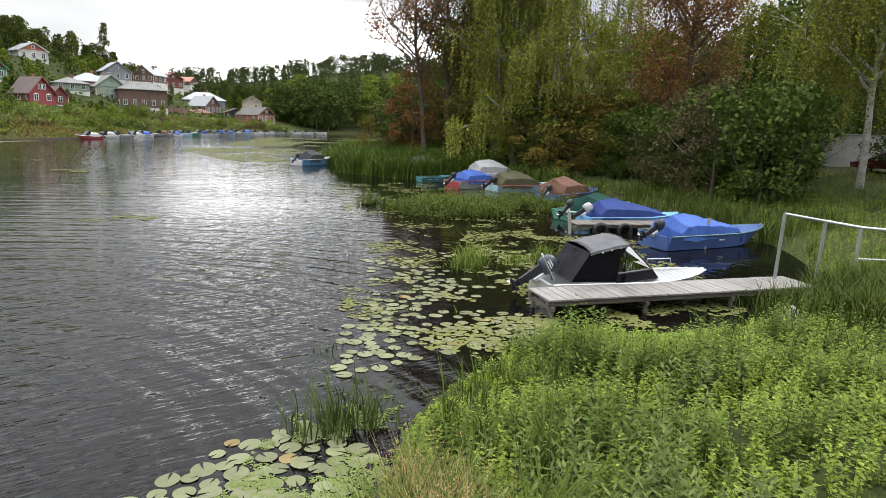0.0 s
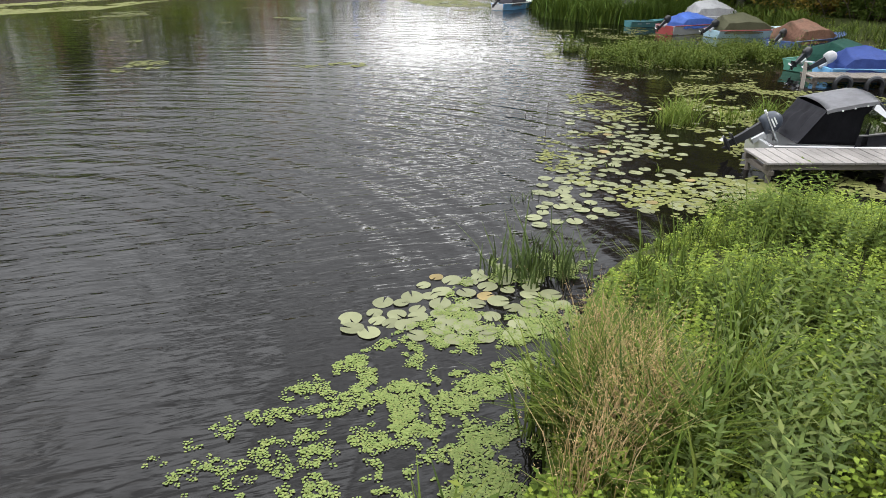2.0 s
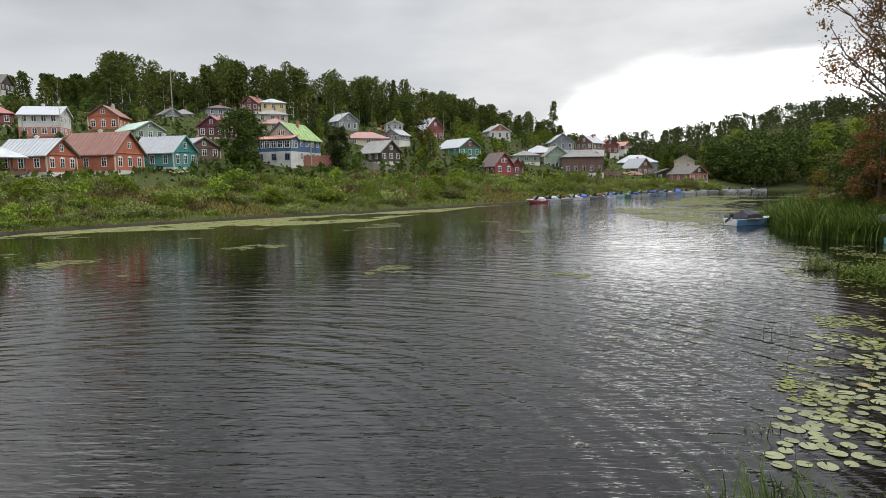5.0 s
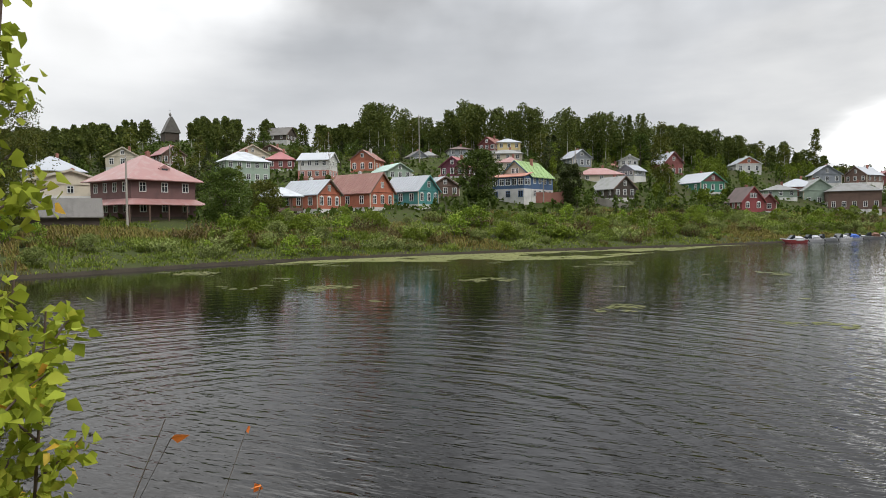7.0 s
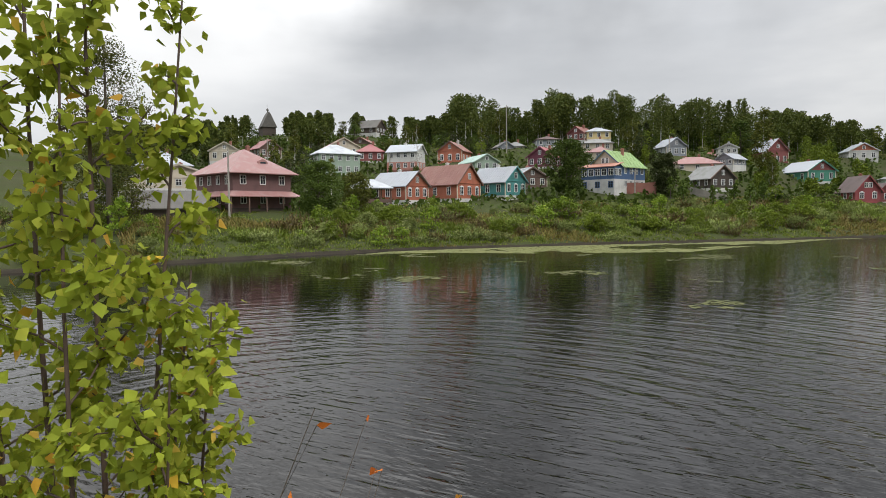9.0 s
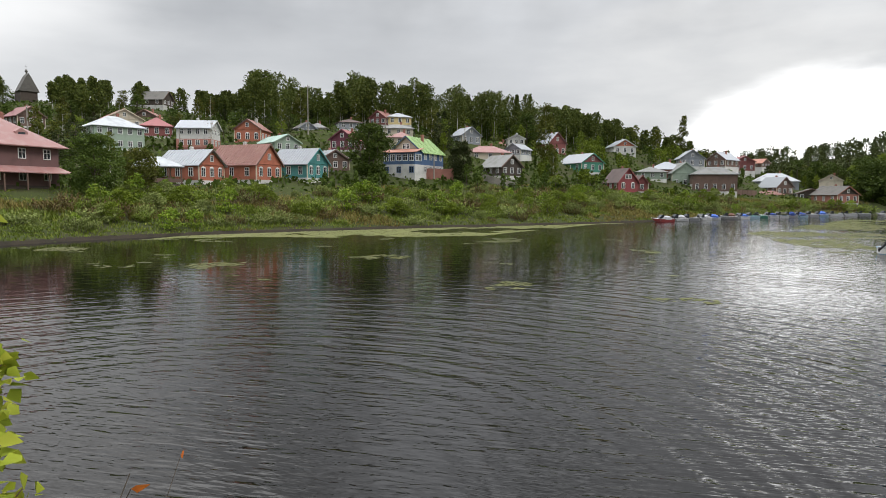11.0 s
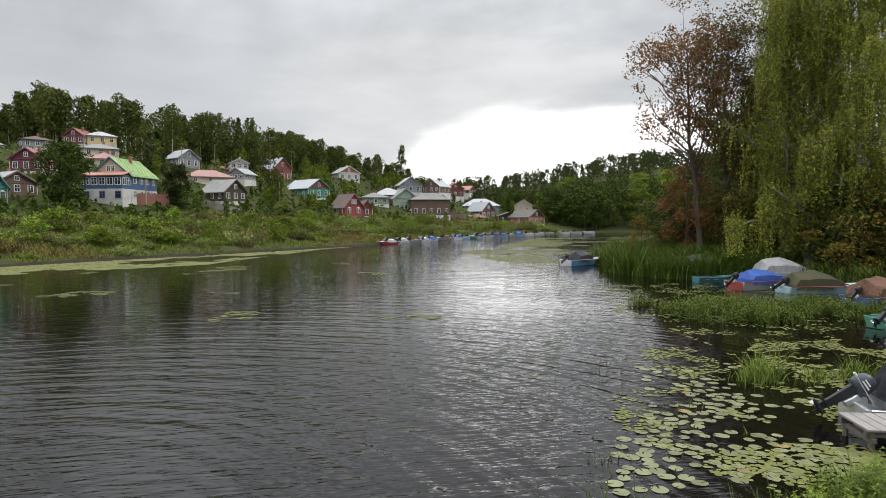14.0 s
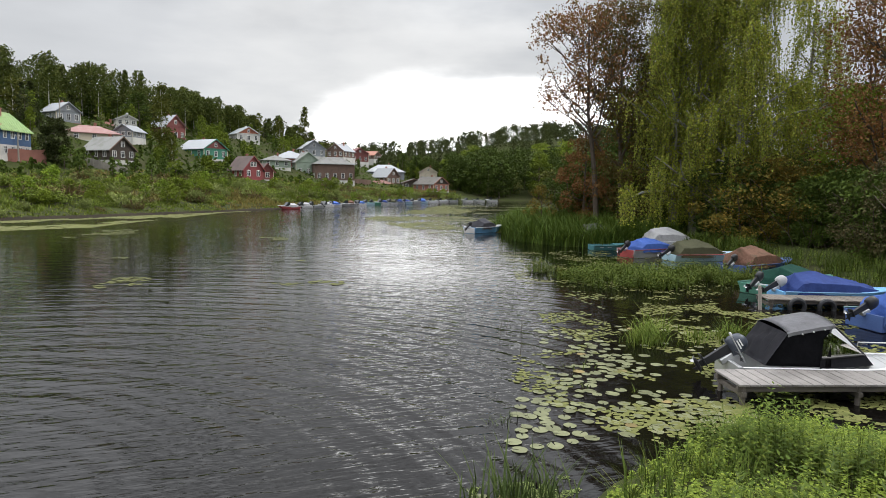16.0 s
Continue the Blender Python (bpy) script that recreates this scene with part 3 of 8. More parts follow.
def window(parent, m, w, h, frame_mat=WHITE, bars=1, board=0.0):
    """A window set in a wall whose outside looks along local -y; m puts its sill's middle."""
    bm = bmesh.new()
    t = 0.09
    xs, zs = [-w / 2 - t, -w / 2], [-t, 0, h * 0.62, h * 0.62 + 0.05, h, h + t]
    for k in range(bars):
        x = -w / 2 + w * (k + 1) / (bars + 1)
        xs += [x - 0.03, x + 0.03]
    xs += [w / 2, w / 2 + t]
    lattice(bm, xs, zs, -0.07, 0.03)
    if board:
        ped = bmesh.new()
        solid(ped, [(-w / 2 - t - 0.08, -0.06, h + t), (w / 2 + t + 0.08, -0.06, h + t), (0, -0.06, h + t + board), (-w / 2 - t - 0.08, 0.02, h + t), (w / 2 + t + 0.08, 0.02, h + t), (0, 0.02, h + t + board)],
              [(0, 1, 2), (5, 4, 3), (0, 3, 4, 1), (1, 4, 5, 2), (2, 5, 3, 0)])
    bmesh.ops.recalc_face_normals(bm, faces=bm.faces)
    ob = part("window", bm, frame_mat, parent)
    ob.matrix_local = m
    if board:
        part("pediment", ped, frame_mat, ob)
    part("pane", box(bmesh.new(), -w / 2, w / 2, -0.012, 0.012, 0, h), GLASS, ob)
    return ob


def house(label, x, y, z, facing, w, d, eave, ridge, wall, roof, gable=None, plinth="white", front=3, side=3, attic=1, hip=False,
          chimney=True, storeys=1, lower=None, corner=True, over=0.45, skirt=2.5):
    """A house with its front's middle at (x, y, z); the front, a gable or a hip, looks to `facing` (degrees from +x)."""
    m = pose(x, y, z, 0, 0, facing + 90)
    top = thing("house", m, label, "house")
    HOUSES.append((x, y, z, max(w, d) * 0.62))
    wm, rm = WALLS[wall], ROOFS[roof]
    bm = bmesh.new()
    if hip:
        box(bm, -w / 2, w / 2, 0, d, 0.4, eave)
    else:
        prism(bm, [(-w / 2, 0.4), (w / 2, 0.4), (w / 2, eave), (0, ridge - 0.1), (-w / 2, eave)], 1, 0, d)
    body = part("wall", bm, wm, top)
    part("foundation", box(bmesh.new(), -w / 2 - 0.05, w / 2 + 0.05, -0.05, d + 0.05, -skirt, 0.45), WALLS[plinth], top)
    if lower:
        part("lower_storey", box(bmesh.new(), -w / 2 - 0.03, w / 2 + 0.03, -0.03, d + 0.03, 0.45, eave * 0.48), WALLS[lower], top)
    if gable and not hip:
        part("gable_panel", prism(bmesh.new(), [(-w / 2 + 0.02, eave), (w / 2 - 0.02, eave), (0, ridge - 0.14)], 1, -0.04, 0.0), WALLS[gable], top)
    # roof
    bm, th = bmesh.new(), 0.14
    if hip:
        run = min(w, d) / 2
        a0, a1, b0, b1 = -w / 2 - over, w / 2 + over, -over, d + over
        if w >= d:
            r0, r1 = (-w / 2 + run, d / 2, ridge), (w / 2 - run, d / 2, ridge)
            faces = [(0, 1, 5, 4), (1, 2, 5), (2, 3, 4, 5), (3, 0, 4)]
        else:
            r0, r1 = (0, run, ridge), (0, d - run, ridge)
            faces = [(0, 1, 4), (1, 2, 5, 4), (2, 3, 5), (3, 0, 4, 5)]
        e = eave - 0.05
        pts = [(a0, b0, e), (a1, b0, e), (a1, b1, e), (a0, b1, e), r0, r1]
        low = [(px, py, pz - 0.12) for px, py, pz in pts[:4]]
        solid(bm, pts + low, faces + [(k, 6 + k, 6 + (k + 1) % 4, (k + 1) % 4) for k in range(4)] + [(9, 8, 7, 6)])
        bmesh.ops.recalc_face_normals(bm, faces=bm.faces)
    else:
        slope = (ridge - eave) / (w / 2)
        ex, ez = w / 2 + over, eave - over * slope
        outline = [(-ex, ez), (0, ridge), (ex, ez), (ex, ez + th), (0, ridge + th), (-ex, ez + th)]
        prism(bm, outline, 1, -over, d + over * 0.6)
    cover = part("roof", bm, rm, top)
    if not hip and math.hypot(x, y) < 140:
        n = max(5, int(d / 0.6))
        seam = None
        for sgn in (-1, 1):
            for k in range(n + 1):
                yy = -over + (d + over * 1.6) * k / n
                if seam is None:
                    run = math.hypot(ex, ridge - ez)
                    seam = part("seam", box(bmesh.new(), -0.025, 0.025, -0.02, 0.02, -0.01, 0.06), rm, cover)
                    mesh = seam.data
                    for v in mesh.vertices:
                        v.co.x *= run / 0.05
                else:
                    seam = new("seam", mesh)
                    seam.parent = cover
                seam.matrix_local = pose(sgn * ex / 2, yy, (ez + ridge) / 2 + th, 0, sgn * math.degrees(math.atan2(ridge - ez, ex)), 0)
    if not hip:
        bm = bmesh.new()
        for sgn in (-1, 1):
            solid(bm, [(sgn * ex, -over - 0.04, ez - 0.12), (0, -over - 0.04, ridge - 0.12), (0, -over - 0.04, ridge + th + 0.02), (sgn * ex, -over - 0.04, ez + th + 0.02),
                       (sgn * ex, -over, ez - 0.12), (0, -over, ridge - 0.12), (0, -over, ridge + th + 0.02), (sgn * ex, -over, ez + th + 0.02)],
                  [(0, 1, 2, 3), (7, 6, 5, 4), (0, 4, 5, 1), (2, 6, 7, 3), (0, 3, 7, 4)])
        bmesh.ops.recalc_face_normals(bm, faces=bm.faces)
        part("bargeboard", bm, WALLS["brown"] if wall in ("orange", "log", "brown") else wm, top)
    if corner and not hip:
        for cx in (-w / 2, w / 2):
            part("corner_board", box(bmesh.new(), cx - 0.09, cx + 0.09, -0.05, 0.12, 0.45, eave), wm if wall == "red" else WALLS["cream"] if wall != "white" else wm, top)
        part("cornice", box(bmesh.new(), -w / 2 - 0.1, w / 2 + 0.1, -0.12, 0.0, eave - 0.1, eave + 0.06), wm, top)
    # windows
    per = eave / storeys
    for s in range(storeys):
        sill, wh = s * per + min(1.15, per * 0.42), min(1.35, per * 0.42)
        for k in range(front):
            window(top, pose(-w / 2 + w * (k + 0.5 + 0.0) / front, -0.02, sill), min(0.8, w / front * 0.5), wh, bars=1, board=0.22 if wall in ("orange", "teal", "red") else 0)
        for k in range(side):
            yy = d * (k + 0.6) / (side + 0.2)
            window(top, pose(-w / 2 - 0.02, yy, sill, 0, 0, -90), 0.8, wh)
            window(top, pose(w / 2 + 0.02, yy, sill, 0, 0, 90), 0.8, wh)
    if attic and not hip:
        hh = ridge - eave
        for k in range(attic):
            window(top, pose((k - (attic - 1) / 2) * 0.9, -0.06, eave + hh * 0.22), 0.62, min(0.95, hh * 0.38), bars=1)
    if chimney:
        bm = box(bmesh.new(), -0.25, 0.25, -0.25, 0.25, -1.2, 0.62, 0.02)
        box(bm, -0.31, 0.31, -0.31, 0.31, 0.46, 0.58)
        box(bm, -0.16, 0.16, -0.16, 0.16, 0.62, 0.74)
        part("chimney", bm, WALLS["white"] if wall in ("teal", "orange", "white") else WALLS["brick"], top).matrix_local = pose(w * 0.12, d * 0.55, ridge)
    return top


house("orange timber house with a pale metal roof", -62.9, 94.9, 6.1, -6, 6.2, 8.5, 3.1, 5.5, "orange", "silver", gable="orange")
house("large orange timber house with a rust red roof", -56.9, 103.2, 6.4, -11, 6.6, 11, 3.3, 6.7, "orange", "rust", gable="orange", front=3)
house("teal timber house with white window frames and a metal roof", -51.4, 111.6, 7.0, -15, 6.0, 9, 3.2, 5.9, "teal", "silver")
house("low house with a pale metal roof behind the teal house", -52.4, 122.0, 8.8, -42, 6.5, 8, 2.7, 4.6, "brown", "white", plinth="grey")
house("salmon and white two storey house with a metal roof", -84.6, 129.6, 14.1, 15, 6.5, 7.5, 4.8, 6.6, "white", "silver", storeys=2, lower="salmon", side=4, front=3, plinth="brick", corner=False)
house("orange boarded house with a terraced upper storey", -83.8, 141.9, 16.6, -79, 6.5, 8, 3.6, 5.9, "orange", "rust", plinth="brick")
house("long pale green house with a mint metal roof", -69.1, 134.1, 13.5, -38, 6, 11, 2.7, 4.4, "sage", "mint", corner=False)
house("magenta timber house with a crimson roof", -59.5, 142.9, 14.5, -92, 6.2, 7.5, 3.0, 5.2, "magenta", "crimson")
house("grey brown cottage with a flat pitched roof", -70.6, 176.2, 22.8, -58, 6.5, 7, 2.6, 3.8, "grey", "brown", hip=True)
house("small dark red wooden house at the wood's edge", -65.0, 183.7, 24.8, -101, 5.5, 6, 2.6, 4.6, "darkred", "rust")
house("yellow house with a pale metal roof high on the hill", -58.7, 185.8, 25.0, -62, 7, 6, 2.8, 4.2, "yellow", "white", hip=True, chimney=False, skirt=3.7)
house("cottage with a grey roof below the yellow house", -54.5, 171.4, 20.3, -67, 8, 6, 2.6, 3.9, "cream", "slate", hip=True)
house("pink roofed cottage on the hillside", -49.8, 157.1, 16.5, -82, 6, 6, 2.6, 4.2, "cream", "pink", hip=True)
house("grey gabled timber house on the slope", -36.1, 182.3, 18.6, -49, 6, 7, 3.2, 5.4, "grey", "silver", plinth="brick")
house("wide low house with a faded red roof", -27.6, 164.5, 13.4, -65, 11, 7, 2.2, 4.0, "cream", "pink", hip=True)
house("unpainted old wooden house with a grey roof", -19.9, 149.5, 8.6, -42, 6.2, 8, 2.7, 5.3, "log", "slate", attic=1, corner=False)
house("small white house among the trees", -25.1, 198.2, 19.6, -73, 5, 5, 2.4, 3.6, "white", "silver")
house("white roofed shed on the slope", -22.8, 173.3, 15.0, -113, 4.5, 6, 2.0, 3.4, "grey", "silver", attic=0, chimney=False)
house("tall dark red house with a steep metal roof", -13.0, 204.4, 16.8, -51, 6.5, 8, 4.2, 7.4, "darkred", "silver", storeys=1)
house("green house with a dark red gable and pale roof", -1.9, 184.8, 10.7, -51, 7.5, 11, 3.2, 5.7, "green", "silver", gable="darkred")
house("orange and white house with dormers and metal roofs", 8.1, 224.7, 18.1, -72, 7.5, 9, 3.2, 5.4, "white", "silver", gable="orange")
house("bright red timber house with a brown roof", 6.9, 163.7, 5.4, -60, 5.4, 7.0, 2.8, 5.9, "red", "brown", gable="red", plinth="red", front=2, attic=2, corner=False)
house("small dark red annexe beside the red house", 10.4, 167.5, 5.3, -74, 3.2, 5, 2.6, 4.4, "darkred", "brown", attic=0, chimney=False, front=1)
house("green house with a low grey roof", 15.1, 197.2, 9.2, -84, 8.0, 8, 2.6, 4.2, "sage", "slate", hip=True)
house("red brick house with a pale metal roof", 20.8, 205.8, 9.7, -81, 10, 9, 3.2, 5.6, "brick", "silver", hip=True, corner=False)
house("large green house with a brown boarded veranda", 25.0, 203.3, 7.1, -77, 8, 13, 4.6, 7.6, "sage", "slate", attic=0, plinth="log")
house("brown veranda wing on a white plinth", 32.3, 197.2, 5.7, -89, 12, 8, 5.4, 7.6, "brown", "slate", hip=True, plinth="white", front=5)
house("blue grey house with a half hipped metal roof", 30.4, 230.8, 14.3, -83, 8, 9, 3.2, 6.0, "grey", "silver")
house("brown timber house with a pale roof", 39.8, 242.6, 14.7, -129, 7, 9, 3.0, 5.6, "brown", "silver")
house("dark red house with a crimson roof up the slope", 57.7, 284.2, 14.9, -81, 8, 8, 4.2, 6.4, "darkred", "crimson")
house("long shed with a red roof", 69.7, 302.1, 17.1, -43, 6, 14, 2.2, 4.0, "brown", "terracotta", attic=0, chimney=False)
house("blue grey house with a wide pale metal roof", 59.7, 242.8, 6.2, -94, 14, 9, 4.0, 6.8, "grey", "white", hip=True)
house("brown timber house with steep metal roofs", 58.5, 227.6, 4.9, -64, 6, 9, 3.2, 6.2, "brown", "silver")
house("low red roofed outbuilding by the water", 52.7, 221.8, 3.3, -88, 8, 5, 2.2, 3.4, "brown", "rust", hip=True, chimney=False, front=2)
house("grey log outbuilding with a flat pitched roof", 65.0, 222.7, 3.3, -96, 8, 6, 2.6, 4.0, "log", "shingle", attic=0, chimney=False)
house("old red brick and wood house with a shingle roof", 72.0, 213.1, 2.6, -67, 7, 11, 3.0, 5.4, "brick", "shingle", gable="log")
house("house with a rose roof behind the tree", 78.2, 247.9, 6.2, -108, 7, 7, 4.4, 6.4, "cream", "terracotta")
house("yellow house with a tall grey roof", -117.6, 84.6, 11.8, -16, 9, 8, 3.0, 6.0, "yellow", "silver", hip=True)
house("long white metal roof of a low house", -88.5, 65.1, 8.1, -21, 13, 8, 2.2, 4.2, "cream", "white", attic=0)
house("pale green two storey house with verandas", -98.2, 115.8, 13.1, -30, 10, 8, 5.2, 7.6, "sage", "white", storeys=2, hip=True, front=5)
house("brown house with a red roof", -137.7, 132.2, 20.2, -19, 6.5, 7, 3.0, 5.4, "brown", "crimson")
house("pale house with a mint roof", -126.2, 106.1, 16.9, -50, 7, 7, 3.0, 5.0, "cream", "mint")
house("red roofed house among birches", -121.8, 145.6, 20.7, -35, 9, 8, 3.2, 5.6, "cream", "crimson")
house("house with a red hip roof", -106.7, 138.5, 18.0, -52, 7, 7, 3.0, 5.4, "darkred", "crimson", hip=True)
house("brown roofed cottage on the ridge", -133.7, 168.2, 24.2, -72, 8, 8, 3.0, 5.2, "brown", "rust")
house("small grey outbuilding on the hill", -79.7, 166.8, 20.5, -44, 5, 5, 2.4, 4.0, "grey", "shingle")
house("pale cottage by the woods", -79.7, 172.3, 21.2, -75, 5.5, 5, 2.4, 3.9, "cream", "slate", hip=True)
house("brown barn roof on the ridge", -149.1, 200.4, 34.6, 7, 7, 12, 2.6, 5.6, "log", "shingle", attic=0, chimney=False)
house("brick cottage with a rust roof", -32.2, 202.3, 17.7, -106, 7, 7, 2.4, 4.0, "brown", "rust", hip=True)


# ---------------------------------------------------------------- the special buildings of the village
def big_brown_house(x, y, z, facing):
    top = house("big plum brown timber house with a faded red roof", x, y, z, facing, 9.6, 10.5, 5.5, 9.3, "plum", "pink", plinth="log", front=3, side=4, storeys=2, hip=True, over=0.9)
    bm = bmesh.new()
    for pts in ([(-6.3, -1.8, 2.1), (5.6, -1.8, 2.1), (4.85, 0.0, 2.9), (-4.85, 0.0, 2.9)], [(-6.3, -1.8, 2.1), (-4.85, 0, 2.9), (-4.85, 10.5, 2.9), (-6.3, 11.3, 2.1)]):
        solid(bm, pts + [(px, py, pz - 0.12) for px, py, pz in pts], [(0, 1, 2, 3), (7, 6, 5, 4), (0, 4, 5, 1), (1, 5, 6, 2), (2, 6, 7, 3), (3, 7, 4, 0)])
    bmesh.ops.recalc_face_normals(bm, faces=bm.faces)
    part("porch_roof", bm, ROOFS["pink"], top)
    for k in range(5):
        part("porch_post", box(bmesh.new(), -6.0 + k * 2.8 - 0.09, -6.0 + k * 2.8 + 0.09, -1.65, -1.47, -1.0, 2.15, 0.02), WALLS["brown"], top)
    dormer = part("dormer", prism(bmesh.new(), [(-0.8, 0), (0.8, 0), (0.8, 0.8), (0, 1.3), (-0.8, 0.8)], 1, 0, 3.0), ROOFS["pink"], top)
    dormer.matrix_local = pose(1.0, 1.4, 6.5)
    part("pane", box(bmesh.new(), -0.45, 0.45, -0.03, 0.0, 0.15, 0.75), GLASS, dormer)
    return top


def blue_house(x, y, z, facing):
    top = house("blue and white house with a lime green roof", x, y, z, facing, 7.6, 9, 5.2, 8.4, "blue", "lime", gable="cream", lower="white", storeys=2, front=4, side=4, attic=2, corner=False)
    bm = bmesh.new()
    pts = [(-4.2, -3.2, 5.0), (4.2, -3.2, 5.0), (4.2, 0.1, 5.9), (-4.2, 0.1, 5.9)]
    solid(bm, pts + [(a, b, c - 0.12) for a, b, c in pts], [(0, 1, 2, 3), (7, 6, 5, 4), (0, 4, 5, 1), (1, 5, 6, 2), (2, 6, 7, 3), (3, 7, 4, 0)])
    bmesh.ops.recalc_face_normals(bm, faces=bm.faces)
    part("veranda_roof", bm, ROOFS["terracotta"], top)
    part("veranda", box(bmesh.new(), -3.8, 3.8, -2.8, -0.03, 2.5, 5.1), WALLS["blue"], top)
    part("veranda_base", box(bmesh.new(), -3.8, 3.8, -2.82, -0.04, -2.0, 2.52), WALLS["white"], top)
    for k in range(5):
        window(top, pose(-3.0 + k * 1.5, -2.82, 3.3), 1.0, 1.2, bars=1)
        if k % 2 == 0:
            window(top, pose(-3.0 + k * 1.5, -2.84, 0.9), 0.9, 1.1, frame_mat=WALLS["blue"])
    for k in range(2):
        window(top, pose(3.82, -2.2 + k * 1.3, 3.3, 0, 0, 90), 0.9, 1.2)
    return top


def gazebo(x, y, z, facing):
    top = thing("gazebo", pose(x, y, z, 0, 0, facing + 90), "open timber gazebo with a pale metal hip roof", "gazebo")
    HOUSES.append((x, y, z, 4.0))
    bm = bmesh.new()
    pts = [(-3.4, -2.6, 3.0), (3.4, -2.6, 3.0), (3.4, 2.6, 3.0), (-3.4, 2.6, 3.0), (-0.8, 0, 4.5), (0.8, 0, 4.5)]
    solid(bm, pts, [(0, 1, 5, 4), (1, 2, 5), (2, 3, 4, 5), (3, 0, 4)])
    solid(bm, [(a, b, c - 0.12) for a, b, c in pts], [(4, 5, 1, 0), (5, 2, 1), (5, 4, 3, 2), (4, 0, 3)])
    part("roof", bm, ROOFS["white"], top)
    for sx in (-3, -1, 1, 3):
        for sy in (-2.2, 2.2):
            part("post", box(bmesh.new(), sx - 0.09, sx + 0.09, sy - 0.09, sy + 0.09, 0.2, 3.05, 0.015), WALLS["brown"], top)
    part("deck", box(bmesh.new(), -3.2, 3.2, -2.4, 2.4, -1.2, 0.3, 0.02), WALLS["log"], top)
    part("railing", box(bmesh.new(), -3.0, 3.0, -2.24, -2.16, 0.55, 1.15), WALLS["brown"], top)
    return top


def chapel(x, y, z, facing):
    top = thing("chapel", pose(x, y, z, 0, 0, facing + 90) @ Matrix.Scale(0.78, 4), "old wooden chapel with a steep shingle roof and cross", "chapel")
    HOUSES.append((x, y, z, 5.0))
    part("wall", box(bmesh.new(), -3.2, 3.2, 0, 8, -6, 3.2), WALLS["log"], top)
    bm = bmesh.new()
    prism(bm, [(-3.9, 2.8), (-0.9, 9.0), (0, 10.4), (0.9, 9.0), (3.9, 2.8)], 1, -0.5, 5.5)
    part("roof", bm, ROOFS["shingle"], top)
    bm = bmesh.new()
    prof = [(0.02, 12.6), (0.18, 12.3), (0.5, 11.9), (0.62, 11.5), (0.5, 11.1), (0.25, 10.9), (0.28, 10.2), (0.3, 9.6)]
    rings = [[bm.verts.new((r * math.cos(k * math.pi / 5), 2.5 + r * math.sin(k * math.pi / 5), h)) for k in range(10)] for r, h in prof]
    for a, b in zip(rings, rings[1:]):
        for k in range(10):
            bm.faces.new((a[k], b[k], b[(k + 1) % 10], a[(k + 1) % 10]))
    part("onion_dome", bm, ROOFS["shingle"], top)
    bm = rod(bmesh.new(), [(0, 2.5, 12.4), (0, 2.5, 14.4)], 0.06, 6)
    box(bm, -0.5, 0.5, 2.45, 2.55, 13.4, 13.52)
    part("cross", bm, METAL, top)
    return top


def utility_pole(x, y, z, h, lean=0.0, turn=0.0, arm=True):
    top = thing("utility_pole", pose(x, y, z, 0, lean, turn), "grey wooden utility pole on the far bank", "pole", "poles across the river")
    part("shaft", rod(bmesh.new(), [(0, 0, -1.0), (0, 0, h * 0.5), (0, 0, h)], [0.15, 0.13, 0.10], 8), WOOD_GREY, top)
    if arm:
        part("cross_arm", box(bmesh.new(), -0.7, 0.7, -0.05, 0.05, h - 0.6, h - 0.48), WOOD_GREY, top)
        for k in (-0.6, 0.6):
            part("insulator", rod(bmesh.new(), [(k, 0, h - 0.48), (k, 0, h - 0.3)], [0.05, 0.035], 6), WHITE, top)
    return top


def board_fence(name, x0, y0, x1, y1, h, mat, label):
    a, b = Vector((x0, y0)), Vector((x1, y1))
    n = int((b - a).length / 2.2) + 1
    top = thing(name, Matrix.Translation((x0, y0, gz(x0, y0))), label, "fence")
    z0 = gz(x0, y0)
    turn = math.atan2(y1 - y0, x1 - x0)
    for k in range(n):
        p = a.lerp(b, k / n)
        q = a.lerp(b, (k + 1) / n)
        za, zb = gz(*p) - z0, gz(*q) - z0
        bm = bmesh.new()
        u = (q - p)
        s = Vector((-u.y, u.x)).normalized() * 0.03
        o = p - a
        e = q - a
        solid(bm, [(o.x - s.x, o.y - s.y, za - 0.3), (e.x - s.x, e.y - s.y, zb - 0.3), (e.x - s.x, e.y - s.y, zb + h), (o.x - s.x, o.y - s.y, za + h),
                   (o.x + s.x, o.y + s.y, za - 0.3), (e.x + s.x, e.y + s.y, zb - 0.3), (e.x + s.x, e.y + s.y, zb + h), (o.x + s.x, o.y + s.y, za + h)],
              [(0, 1, 2, 3), (7, 6, 5, 4), (0, 4, 5, 1), (1, 5, 6, 2), (2, 6, 7, 3), (3, 7, 4, 0)])
        part("panel", bm, mat, top)
        part("post", box(bmesh.new(), o.x - 0.07, o.x + 0.07, o.y - 0.07, o.y + 0.07, za - 0.4, za + h + 0.12), mat, top)
    return top


